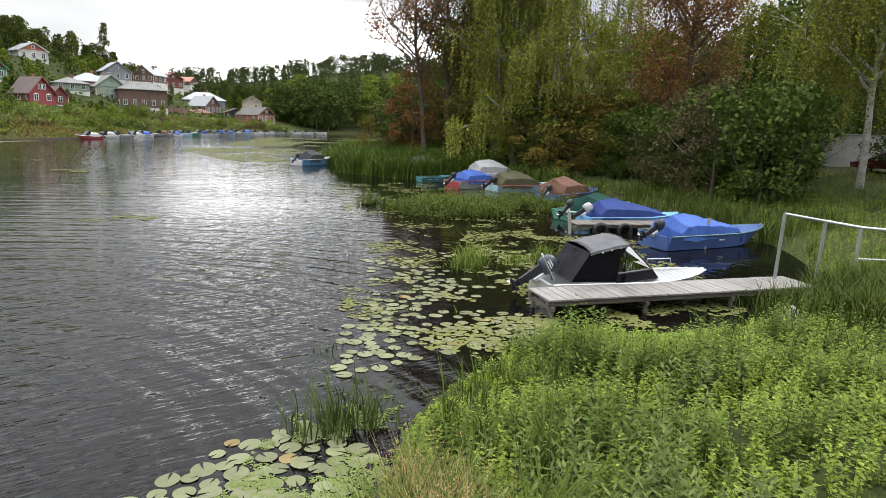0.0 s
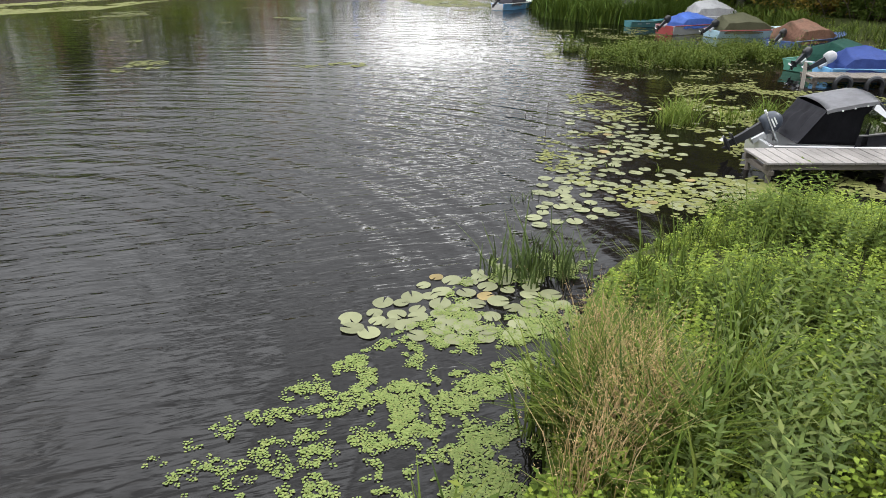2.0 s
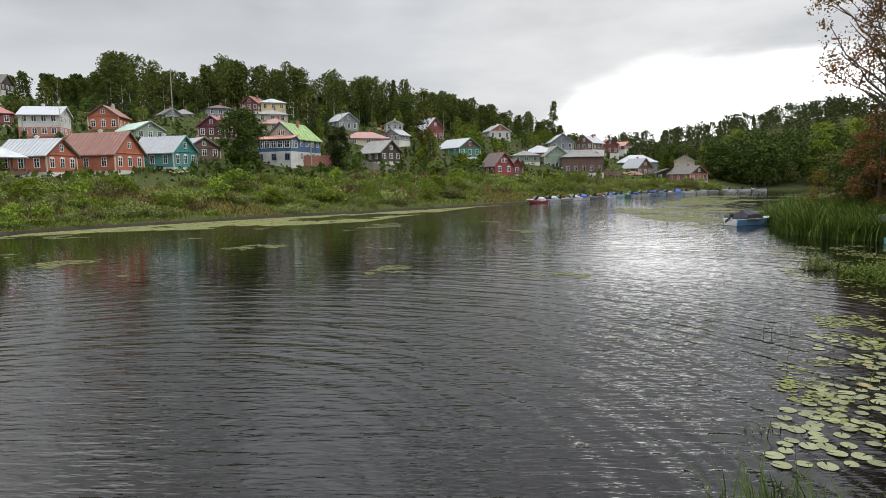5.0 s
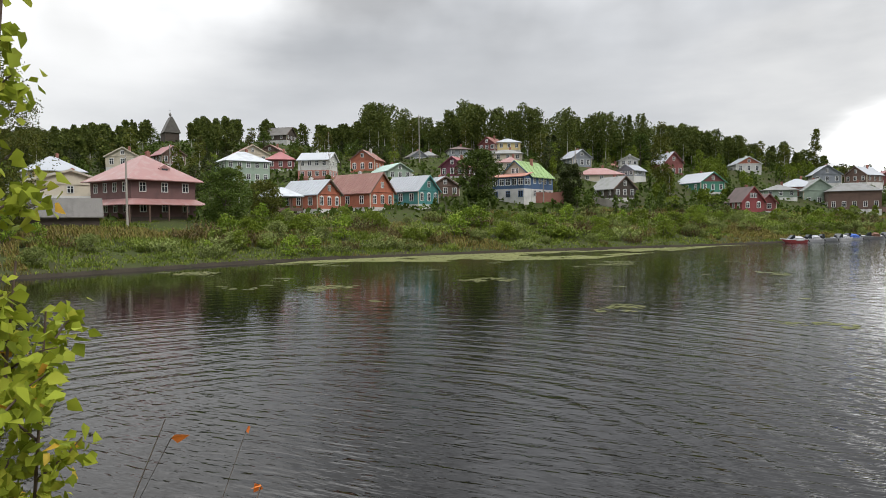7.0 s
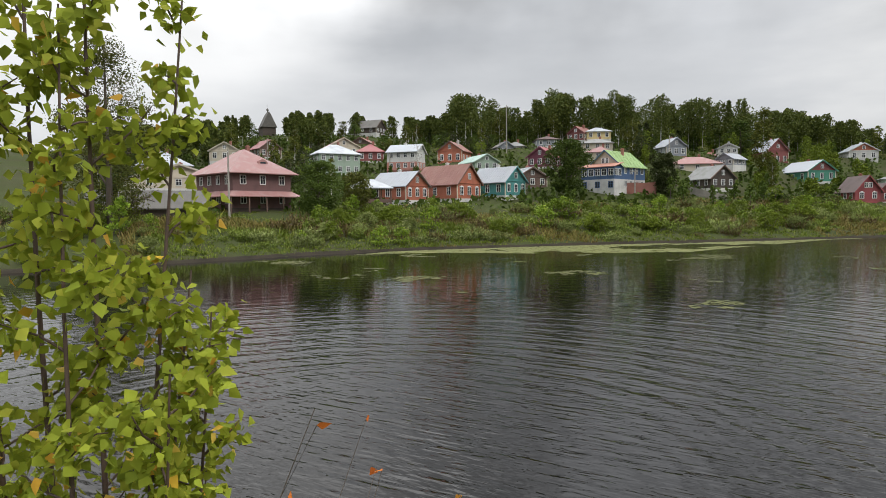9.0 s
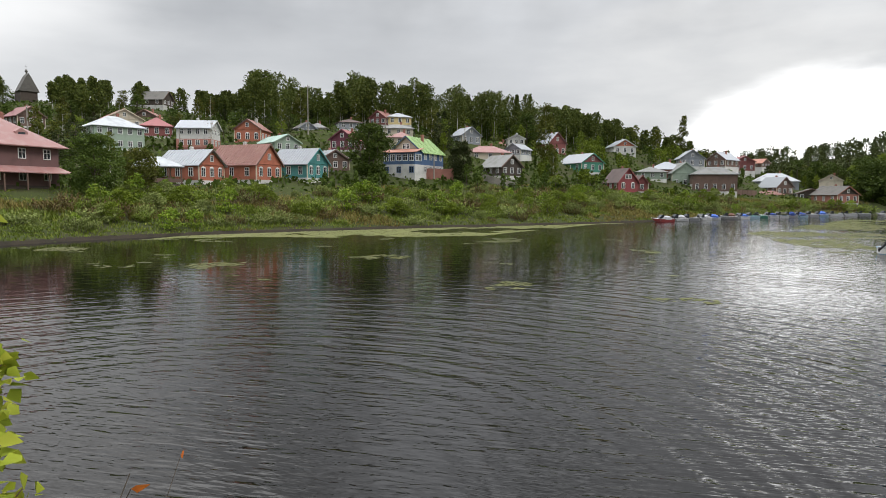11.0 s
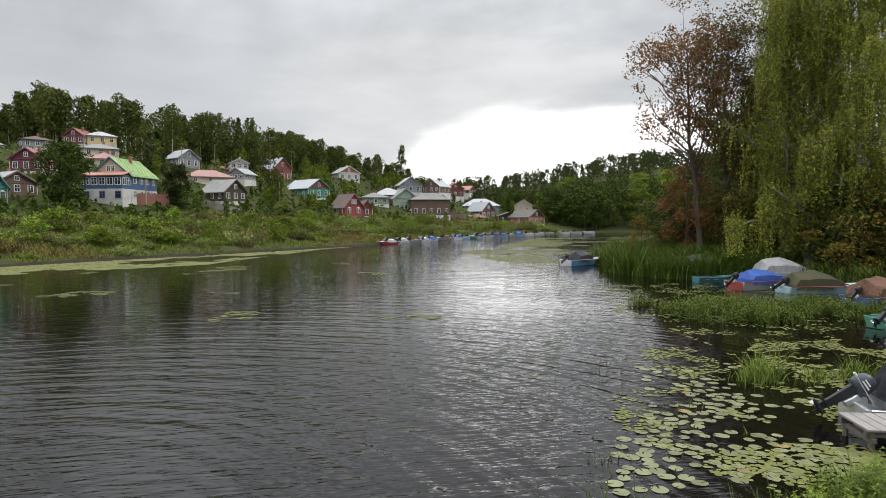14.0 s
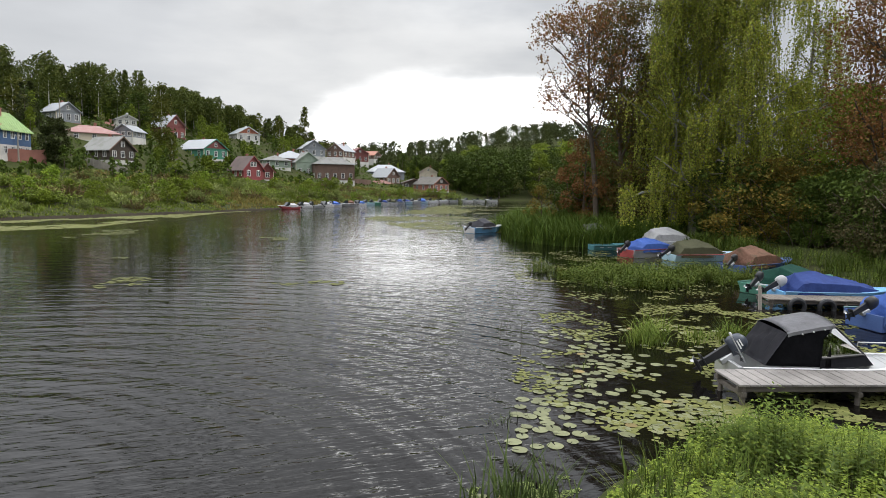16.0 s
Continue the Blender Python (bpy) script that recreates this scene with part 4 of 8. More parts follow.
def brick_ruin(x, y, z, facing):
    top = thing("brick_shed", pose(x, y, z, 0, 0, facing + 90), "roofless weathered red brick shed beside the blue house", "shed")
    HOUSES.append((x, y, z, 3.5))
    for name, x0, x1, y0, y1 in (("front_wall", -3, 3, 0, 0.3), ("side_wall", -3, -2.7, 0.3, 4), ("side_wall", 2.7, 3, 0.3, 4), ("back_wall", -2.7, 2.7, 3.7, 4)):
        bm = bmesh.new()
        n = 8
        prof = [(x0 + (x1 - x0) * k / n, 2.5 + 0.35 * noise.noise(Vector((k * 0.9, y0, x0)))) for k in range(n + 1)] if x1 - x0 > 1 else [(x0, 2.7), (x1, 2.6)]
        prism(bm, [(x0, -1.5), (x1, -1.5)] + prof[::-1], 1, y0, y1)
        part(name, bm, WALLS["brick"], top)
    return top


big_brown_house(-70.8, 66.1, 4.8, -11)
blue_house(-39.1, 128.0, 8.1, -105)
gazebo(-66.1, 85.2, 5.5, -32)
chapel(-184.0, 176.3, 35.3, -29)
brick_ruin(-32.4, 129.8, 7.4, -66)
house("old dark log barn with a weathered roof", -71.5, 56.2, 2.6, 54, 6, 13.5, 2.75, 4.8, "log", "shingle", plinth="log", front=0, side=0, attic=0, chimney=False, corner=False)
utility_pole(-68.6, 58.0, 3.9, 9.1, 3, 135)
utility_pole(-108.6, 103.2, 12.5, 8.8, 0, 134)
utility_pole(-33.3, 128.6, 7.5, 5.1, 0, 74)
utility_pole(-32.4, 143.2, 10.0, 5.7, 0, 146)
utility_pole(-37.3, 179.0, 18.3, 6.1, 0, 106)
utility_pole(-86.1, 118.9, 12.3, 5.8, 0, 131)
# this one stands for an antenna mast, drawn with the utility poles' parts
utility_pole(-76.6, 160.5, 20.3, 13.3, 0, 154)
utility_pole(-22.2, 173.4, 13.9, 5.2, 0, 44)
board_fence("fence", -25.0, 138.6, -17.1, 133.7, 1.5, WOOD_GREY, "grey sagging board fence on the slope")
board_fence("fence", 30.7, 197.6, 46.2, 210.0, 1.8, WALLS["brown"], "brown board fence between gardens")


# ---------------------------------------------------------------- behind the near bank: a house, a wall, a parked car
def near_buildings():
    house("white boarded house half hidden by the birches", 52.5, 49.0, 3.2, -137, 11, 8, 5.6, 9.0, "white", "silver", front=4, storeys=2, attic=2, corner=False)
    top = thing("garden_wall", pose(56.5, 24.0, gz(56.5, 24.0), 0, 0, 113), "whitewashed garden wall with a coping", "wall")
    part("masonry", box(bmesh.new(), -9, 9, -0.15, 0.15, -0.5, 2.4, 0.02), WALLS["white"], top)
    part("coping", box(bmesh.new(), -9.05, 9.05, -0.22, 0.22, 2.4, 2.52, 0.02), ROOFS["slate"], top)
    for k in range(4):
        part("pier", box(bmesh.new(), -9 + 6 * k - 0.22, -9 + 6 * k + 0.22, -0.24, 0.24, -0.5, 2.75, 0.02), WALLS["white"], top)


def parked_car(x, y, turn):
    top = thing("parked_car", pose(x, y, gz(x, y), 0, 0, turn), "dark red estate car parked on the track", "car")
    red = surface("dark_red_car_paint", (0.10, 0.012, 0.015), 0.25, 8, 0.1, 0.0)
    bm = bmesh.new()
    prism(bm, [(-2.1, 0.35), (2.1, 0.35), (2.15, 0.7), (1.2, 0.92), (-1.95, 0.98), (-2.15, 0.75)], 1, -0.82, 0.82)
    bmesh.ops.bevel(bm, geom=bm.edges[:], offset=0.05, segments=2, affect="EDGES")
    part("body", bm, red, top)
    bm = bmesh.new()
    solid(bm, [(-1.9, -0.76, 0.95), (1.15, -0.76, 0.92), (0.35, -0.62, 1.42), (-1.7, -0.62, 1.45), (-1.9, 0.76, 0.95), (1.15, 0.76, 0.92), (0.35, 0.62, 1.42), (-1.7, 0.62, 1.45)],
          [(0, 1, 2, 3), (7, 6, 5, 4), (1, 5, 6, 2), (4, 0, 3, 7)])
    part("glazing", bm, GLASS, top)
    part("roof", box(bmesh.new(), -1.72, 0.38, -0.63, 0.63, 1.42, 1.47, 0.02), red, top)
    for wx in (-1.3, 1.3):
        for wy in (-0.78, 0.78):
            wheel = part("wheel", rod(bmesh.new(), [(wx, wy - 0.1, 0.31), (wx, wy + 0.1, 0.31)], 0.31, 18), RUBBER, top)
            part("rim", rod(bmesh.new(), [(wx, wy - 0.11, 0.31), (wx, wy + 0.11, 0.31)], 0.19, 12), METAL, wheel)
    for wy in (-0.6, 0.6):
        part("headlight", box(bmesh.new(), 2.05, 2.17, wy - 0.16, wy + 0.16, 0.6, 0.74, 0.02), SCREEN, top)
    return top


near_buildings()
parked_car(51.8, 20.6, 100)


# ---------------------------------------------------------------- trees
LEAF_BIRCH = leafy("birch_leaves", [(0.14, 0.18, 0.026), (0.20, 0.25, 0.035), (0.085, 0.12, 0.02), (0.27, 0.28, 0.045), (0.155, 0.195, 0.028)], 0.4)
LEAF_BIRCH_FAR = leafy("far_birch_leaves", [(0.068, 0.086, 0.016), (0.09, 0.106, 0.018), (0.052, 0.07, 0.014), (0.108, 0.114, 0.022)], 0.3)
LEAF_FRESH = leafy("fresh_leaves", [(0.10, 0.145, 0.018), (0.13, 0.18, 0.02), (0.08, 0.115, 0.015)], 0.3)
LEAF_BROAD = leafy("broad_leaves", [(0.034, 0.058, 0.012), (0.047, 0.077, 0.014), (0.062, 0.092, 0.017), (0.038, 0.063, 0.013)], 0.25)
LEAF_DARK = leafy("dark_needles", [(0.02, 0.03, 0.010), (0.03, 0.042, 0.012), (0.04, 0.05, 0.014)], 0.12)
LEAF_RUST = leafy("rusty_leaves", [(0.145, 0.068, 0.03), (0.17, 0.09, 0.035), (0.12, 0.085, 0.028), (0.13, 0.06, 0.028), (0.10, 0.095, 0.026)], 0.4)
LEAF_BRONZE = leafy("bronze_green_leaves", [(0.075, 0.06, 0.018), (0.06, 0.065, 0.016), (0.10, 0.06, 0.022), (0.085, 0.085, 0.02), (0.05, 0.05, 0.014)], 0.3)
LEAF_WILLOW = leafy("willow_leaves", [(0.155, 0.185, 0.07), (0.20, 0.225, 0.09), (0.12, 0.15, 0.045), (0.22, 0.235, 0.07)], 0.3)
LEAF_BRIGHT = leafy("bright_leaves", [(0.13, 0.20, 0.02), (0.10, 0.17, 0.02), (0.17, 0.22, 0.03)])
LEAF_OLIVE = leafy("olive_leaves", [(0.06, 0.073, 0.015), (0.08, 0.096, 0.018), (0.047, 0.06, 0.012), (0.10, 0.10, 0.022)], 0.25)


def limb_path(a, way, length, bend, steps=5):
    pts, p, d = [a], np.array(a, float), unit(np.array(way, float))
    for _ in range(steps):
        d = unit(d + RNG.normal(size=3) * 0.16 + (0, 0, bend))
        p = p + d * length / steps
        pts.append(p)
    return np.array(pts)


def tree_skeleton(height, girth, spread, first, limbs, bend, twist=0.05, rise=0.7, taper=0.75):
    """A trunk and its limbs as polylines with radii; limbs grow shorter towards the top."""
    trunk = np.array([(RNG.normal() * twist * height * 0.16 * k / 7, RNG.normal() * twist * height * 0.12 * k / 7, height * k / 7) for k in range(8)])
    trunk[0, :2] = 0
    lines = [(trunk, girth * (1 - 0.9 * np.linspace(0, 1, 8)))]
    for k in range(limbs):
        f = first + (0.96 - first) * (k + RNG.uniform(0, 0.8)) / limbs
        i = min(6, int(f * 7))
        a = trunk[i] + (trunk[i + 1] - trunk[i]) * (f * 7 - i)
        turn = k * 2.4 + RNG.uniform(-0.5, 0.5)
        ln = spread * (1.05 - taper * max(0, (f - first) / (1 - first))) * RNG.uniform(0.75, 1.2)
        path = limb_path(a, (math.cos(turn), math.sin(turn), rise * RNG.uniform(0.6, 1.4)), ln, bend)
        lines.append((path, girth * (1 - f) * 0.55 * np.linspace(1, 0.15, len(path)) + 0.012))
        for _ in range(2):
            j = RNG.integers(1, len(path) - 1)
            t2 = turn + RNG.choice([-1, 1]) * RNG.uniform(0.5, 1.1)
            sub = limb_path(path[j], (math.cos(t2), math.sin(t2), rise * 0.7), ln * 0.55, bend, 4)
            lines.append((sub, girth * (1 - f) * 0.28 * np.linspace(1, 0.2, len(sub)) + 0.01))
    return lines


def tubes(lines, sides=5):
    chunks = []
    for pts, radii in lines:
        d = unit(np.gradient(pts, axis=0))
        ref = np.where(np.abs(d[:, 2:3]) > 0.9, np.array([[1.0, 0, 0]]), np.array([[0, 0, 1.0]]))
        u = unit(np.cross(d, ref))
        w = np.cross(d, u)
        a = np.linspace(0, 2 * np.pi, sides, endpoint=False)
        ring = pts[:, None] + radii[:, None, None] * (np.cos(a)[None, :, None] * u[:, None] + np.sin(a)[None, :, None] * w[:, None])
        i, j = np.meshgrid(np.arange(len(pts) - 1), np.arange(sides), indexing="ij")
        k = (j + 1) % sides
        chunks.append((ring.reshape(-1, 3), np.stack([i * sides + j, i * sides + k, (i + 1) * sides + k, (i + 1) * sides + j], -1).reshape(-1, 4)))
    return gather(*chunks)


def tree(name, height, lines, leaves, leaf_mat, bark, label, category="tree", sides=5):
    top = thing(name, Matrix.Identity(4), label, category)
    v, f = tubes(lines, sides)
    quads("trunk", v, f, bark, top, True)
    quads("crown", *leaves, leaf_mat, top)
    return top


def clumps_on(lines, per, clump_r, leaves_per, size, skip=1, aspect=0.6, down=0.0, flat=0.0):
    """Leaves in loose clumps along the limbs, so that the crown has gaps and an uneven edge."""
    centres = []
    for pts, _ in lines[skip:]:
        n = len(pts)
        for _ in range(per):
            s = RNG.uniform(0.3, 1.05) * (n - 1)
            i = min(n - 2, int(s))
            centres.append(pts[i] + (pts[i + 1] - pts[i]) * (s - i) + RNG.normal(size=3) * clump_r * 0.35)
    centres = np.array(centres)
    r = clump_r * RNG.uniform(0.5, 1.2, len(centres))
    p = np.repeat(centres, leaves_per, 0) + unit(RNG.normal(size=(len(centres) * leaves_per, 3))) * (np.repeat(r, leaves_per) * RNG.uniform(0.2, 1, len(centres) * leaves_per) ** 0.5)[:, None] * (1, 1, 0.75)
    return leaf_quads(p, size, aspect, down, flat)


def lumpy(height, first, wide, lumps, per, size, tip=0.5, lump=0.09, aspect=0.6, down=0.0, lean=0.0):
    """Leaves on the outside of many overlapping lumps that fill a crown's outline."""
    u = RNG.uniform(0, 1, lumps)
    side = 1 + 0.3 * math.sin(RNG.uniform(0, 6)) * np.sin(u * 5)
    r = wide * height * np.sin(np.pi * (0.10 + 0.86 * u)) ** tip * np.sqrt(RNG.uniform(0.05, 1, lumps)) * 0.86 * side
    a = RNG.uniform(0, 6.28, lumps)
    c = np.stack([r * np.cos(a) + lean * height * u, r * np.sin(a), height * (first + (0.97 - first) * u)], -1)
    rad = height * lump * RNG.uniform(0.55, 1.25, lumps)
    way = unit(RNG.normal(size=(lumps * per, 3)) + (0, 0, 0.25))
    p = np.repeat(c, per, 0) + way * (np.repeat(rad, per) * RNG.uniform(0.15, 1, lumps * per) ** 0.45)[:, None] * (1, 1, 0.85)
    return leaf_quads(p, size, aspect, down)


def broad_tree(height, mat, label, spread=0.34, leaves=26, size=0.36, limbs=22, per=5, first=0.22, bark=BARK, name="tree", clump=0.085, girth=0.022, taper=0.75, rise=0.7):
    lines = tree_skeleton(height, height * girth, height * spread, first, limbs, 0.06, 0.14, rise, taper)
    return tree(name, height, lines, clumps_on(lines, per, height * clump, leaves, size), mat, bark, label, sides=5)


def round_tree(height, mat, label, wide=0.30, lumps=48, per=44, size=0.3, first=0.14, lump=0.10, girth=0.02, name="tree"):
    lines = tree_skeleton(height, height * girth, height * wide, first, 9, 0.06)
    return tree(name, height, lines, lumpy(height, first, wide, lumps, per, size, 0.55, lump), mat, BARK, label, sides=4)


def birch_far(height, mat, label, size=0.50, lumps=60, per=38, first=0.26, wide=0.125):
    lines = tree_skeleton(height, height * 0.011, height * 0.13, first, 9, -0.02, rise=1.2)
    return tree("birch", height, lines, lumpy(height, first, wide, lumps, per, size, 0.75, 0.052, 0.6, 0.4), mat, BIRCH, label, sides=4)


def conifer(height, mat, label, size=0.5, whorls=17):
    trunk = np.array([(0, 0, height * k / 7) for k in range(8)], float)
    lines = [(trunk, height * 0.014 * (1 - 0.93 * np.linspace(0, 1, 8)))]
    pts = []
    for k in range(whorls):
        f = 0.16 + 0.82 * k / whorls
        for q in range(7):
            turn = q * 0.9 + k * 1.3 + RNG.uniform(-0.2, 0.2)
            ln = height * 0.19 * (1.04 - f) ** 0.8 * RNG.uniform(0.75, 1.15)
            path = limb_path(np.array((0, 0, height * f)), (math.cos(turn), math.sin(turn), 0.1), ln, -0.10, 3)
            lines.append((path, 0.03 * np.linspace(1, 0.3, 4)))
            for s in np.linspace(0.25, 1, 9):
                i = min(2, int(s * 3))
                pts += [path[i] + (path[i + 1] - path[i]) * (s * 3 - i) + RNG.normal(size=3) * 0.16 for _ in range(2)]
    return tree("conifer", height, lines[:1], leaf_quads(np.array(pts), size, 0.5, 0.35), mat, BARK, label)


def shrub(height, mat, label, spread=0.7, lumps=40, per=26, size=0.13, stems=12, name="shrub", lump=0.13, aspect=0.5):
    lines = []
    for k in range(stems):
        turn, out = k * 2.4, RNG.uniform(0.15, 0.95) * spread
        path = limb_path(np.array((RNG.normal() * 0.12 * height, RNG.normal() * 0.12 * height, 0)), (math.cos(turn) * out, math.sin(turn) * out, 1), height * RNG.uniform(0.7, 1.0), -0.02)
        lines.append((path, 0.03 * height / 3 * np.linspace(1, 0.2, len(path))))
    return tree(name, height, lines, lumpy(height, 0.08, spread * 0.72, lumps, per, size, 0.35, lump, aspect), mat, BARK, label, "shrub", 3)


def weeping_birch(height, mat, label, strands=420, size=0.11, spread=0.26, hang=0.24, lean=0.0, girth=0.016, leaf_gap=0.085, first=0.3, bark=None):
    """A birch whose thin twigs hang in long strands."""
    lines = tree_skeleton(height, height * girth, height * spread, first, 30, -0.01, rise=0.9, twist=0.1)
    lines = [(p + np.stack([lean * p[:, 2], 0 * p[:, 2], 0 * p[:, 2]], -1), r) for p, r in lines]
    pts, thin = [], []
    for _ in range(strands // 7):
        path, _r = lines[RNG.integers(1, len(lines))]
        s = RNG.uniform(0.2, 1.0) * (len(path) - 1)
        i = min(len(path) - 2, int(s))
        knot = path[i] + (path[i + 1] - path[i]) * (s - i)
        fall = height * hang * RNG.uniform(0.3, 1.2)
        for _ in range(7):
            p = knot + RNG.normal(size=3) * (0.34, 0.34, 0.30)
            ln = min(fall * RNG.uniform(0.4, 1.1), p[2] - 1.2)
            if ln < 0.4:
                continue
            out = unit(np.array((p[0], p[1], 0)) + RNG.normal(size=3) * 0.5) * ln * RNG.uniform(0.02, 0.20)
            n = max(3, int(ln / leaf_gap))
            u = np.linspace(0, 1, n)[:, None]
            sway = RNG.normal(size=3) * (0.07, 0.07, 0) * np.sin(u * RNG.uniform(3, 6))
            line = p + out * (1 - (1 - u) ** 2) - np.array((0, 0, ln)) * u**1.5 + np.array((0, 0, 0.35)) * u * (1 - u) + sway
            pts.append(line + RNG.normal(size=line.shape) * (0.055, 0.055, 0.05))
            thin.append((line[:: max(1, n // 4)], np.full(len(line[:: max(1, n // 4)]), 0.006)))
    top = thing("weeping_birch", Matrix.Identity(4), label, "tree")
    v, f = tubes(lines, 7)
    quads("trunk", v, f, bark or surface("grey_birch_bark", (0.26, 0.25, 0.23), 0.8, 1.6, 0.4, 0.3, tint=(0.05, 0.045, 0.04), stretch=(1, 1, 3), coarse=2.5), top, True)
    v, f = tubes([t for t in thin if len(t[0]) > 1], 3)
    quads("twig_mass", v, f, BARK, top)
    quads("crown", *leaf_quads(np.concatenate(pts), size, 0.7, 0.8), mat, top)
    return top


def at_ground(x, y, turn=0.0, scale=1.0, sink=0.1, wide=1.0):
    return Matrix.Translation((x, y, lie(x, y) - sink)) @ Matrix.Rotation(turn, 4, "Z") @ Matrix.Diagonal((scale * wide, scale * wide, scale, 1))


def plant(kinds, x, y, scale=1.0, wide=1.0):
    """The first use of a kind stands itself; later ones are copies."""
    k = kinds[int(RNG.integers(len(kinds)))]
    m = at_ground(x, y, RNG.uniform(0, 6.28), scale, 0.1, wide)
    if k.get("used"):
        return copy_thing(k["ob"], m)
    k["used"] = True
    k["ob"].matrix_world = m
    return k["ob"]


def kind(ob):
    return {"ob": ob}


def brush(height, mat, label, stems=54, per=20, spread=0.5, leaf=0.34, name="willow_shrub"):
    """A thicket of upright wands, each set with narrow leaves that point up and out."""
    lines, roots = [], []
    for k in range(stems):
        a, out = RNG.uniform(0, 6.28), spread * math.sqrt(RNG.uniform(0.02, 1))
        foot = np.array((math.cos(a), math.sin(a), 0)) * out * height * 0.75
        path = limb_path(foot, (math.cos(a) * out * 0.5, math.sin(a) * out * 0.5, 1.0), height * RNG.uniform(0.45, 1.05) * (1.1 - 0.5 * out), 0.03, 5)
        lines.append((path, 0.014 * np.linspace(1, 0.3, len(path))))
        s = RNG.uniform(0.12, 1.0, per) * (len(path) - 1)
        i = np.minimum(len(path) - 2, s.astype(int))
        roots.append(path[i] + (path[i + 1] - path[i]) * (s - i)[:, None])
    roots = np.concatenate(roots)
    return tree(name, height, lines, blade_quads(roots, leaf, leaf * 0.24, 1.1, 0.7), mat, BARK, label, "shrub", 3)


TALL = [kind(birch_far(19, LEAF_BIRCH_FAR, "tall yellowish green birch in the hilltop wood")), kind(birch_far(18, LEAF_OLIVE, "tall birch turning olive on the hill", first=0.36)),
        kind(round_tree(16, LEAF_BROAD, "dense green broadleaf tree on the hill", 0.22, 60, 40, 0.56)), kind(round_tree(15, LEAF_OLIVE, "olive green broadleaf tree on the hill", 0.24, 60, 40, 0.56)),
        kind(conifer(17, LEAF_DARK, "dark spruce in the hillside wood")), kind(birch_far(19, LEAF_BROAD, "slender aspen in the hilltop wood", 0.52, wide=0.15, first=0.18))]
BANK_TREE = leafy("deep_green_leaves", [(0.028, 0.048, 0.009), (0.04, 0.065, 0.011), (0.055, 0.08, 0.014)], 0.2)
YARD = [kind(round_tree(6.5, LEAF_FRESH, "light green fruit tree in a garden", 0.42, 34, 34, 0.36)), kind(round_tree(7, LEAF_BROAD, "round green garden tree between houses", 0.40, 36, 36, 0.38)), kind(round_tree(6, LEAF_OLIVE, "olive green fruit tree in a garden", 0.42, 36, 36, 0.36)),
        kind(shrub(3.2, LEAF_BROAD, "dark green garden bush", 0.8, 34, 28, 0.34, name="garden_bush")), kind(birch_far(10, LEAF_BIRCH_FAR, "young birch between the houses", 0.36, 44, 28)),
        kind(round_tree(8, LEAF_DARK, "dark green garden tree", 0.33, 36, 36, 0.40)), kind(shrub(2.6, LEAF_WILLOW, "grey green garden bush", 0.8, 34, 28, 0.30, name="garden_bush"))]
LEAF_OSIER = leafy("osier_leaves", [(0.135, 0.18, 0.055), (0.175, 0.215, 0.07), (0.10, 0.14, 0.038), (0.20, 0.235, 0.085)], 0.4)
LEAF_SALLOW = leafy("sallow_leaves", [(0.11, 0.165, 0.028), (0.145, 0.205, 0.034), (0.085, 0.125, 0.022), (0.18, 0.23, 0.045)], 0.4)
LEAF_DOCK = leafy("brown_weed_stalks", [(0.11, 0.075, 0.04), (0.09, 0.085, 0.03), (0.13, 0.095, 0.045), (0.075, 0.085, 0.02)], 0.2)
BANK = [kind(brush(2.5, LEAF_OSIER, "grey green willow thicket on the river bank", 60, 20, 0.6)), kind(brush(2.1, LEAF_OSIER, "low grey green willow scrub on the bank", 60, 18, 0.8)),
        kind(brush(2.6, LEAF_SALLOW, "fresh green willow thicket on the river bank", 56, 20, 0.55)), kind(brush(2.2, LEAF_SALLOW, "green sallow scrub by the water", 60, 18, 0.75)),
        kind(brush(1.5, LEAF_DOCK, "patch of tall brown weeds on the river bank", 60, 12, 1.0, 0.26, "weed_patch")), kind(shrub(2.6, LEAF_OSIER, "rounded silvery willow shrub on the bank", 0.62, 60, 50, 0.17, name="willow_shrub")),
        kind(shrub(2.6, LEAF_FRESH, "dark green alder shrub on the river bank", 0.62, 60, 50, 0.18, name="alder_shrub"))]
BRIGHT = [kind(shrub(2.6, LEAF_BRIGHT, "bright yellow green young ash shrub", 0.5, 26, 30, 0.26, name="ash_shrub"))]


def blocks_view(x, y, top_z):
    """Whether a tree here would stand before a house in the camera's view, and so is left out."""
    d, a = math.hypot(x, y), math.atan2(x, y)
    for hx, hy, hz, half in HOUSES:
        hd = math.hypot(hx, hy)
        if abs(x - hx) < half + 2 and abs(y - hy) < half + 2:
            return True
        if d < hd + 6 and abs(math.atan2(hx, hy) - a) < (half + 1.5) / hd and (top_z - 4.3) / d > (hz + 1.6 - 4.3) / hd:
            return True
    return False


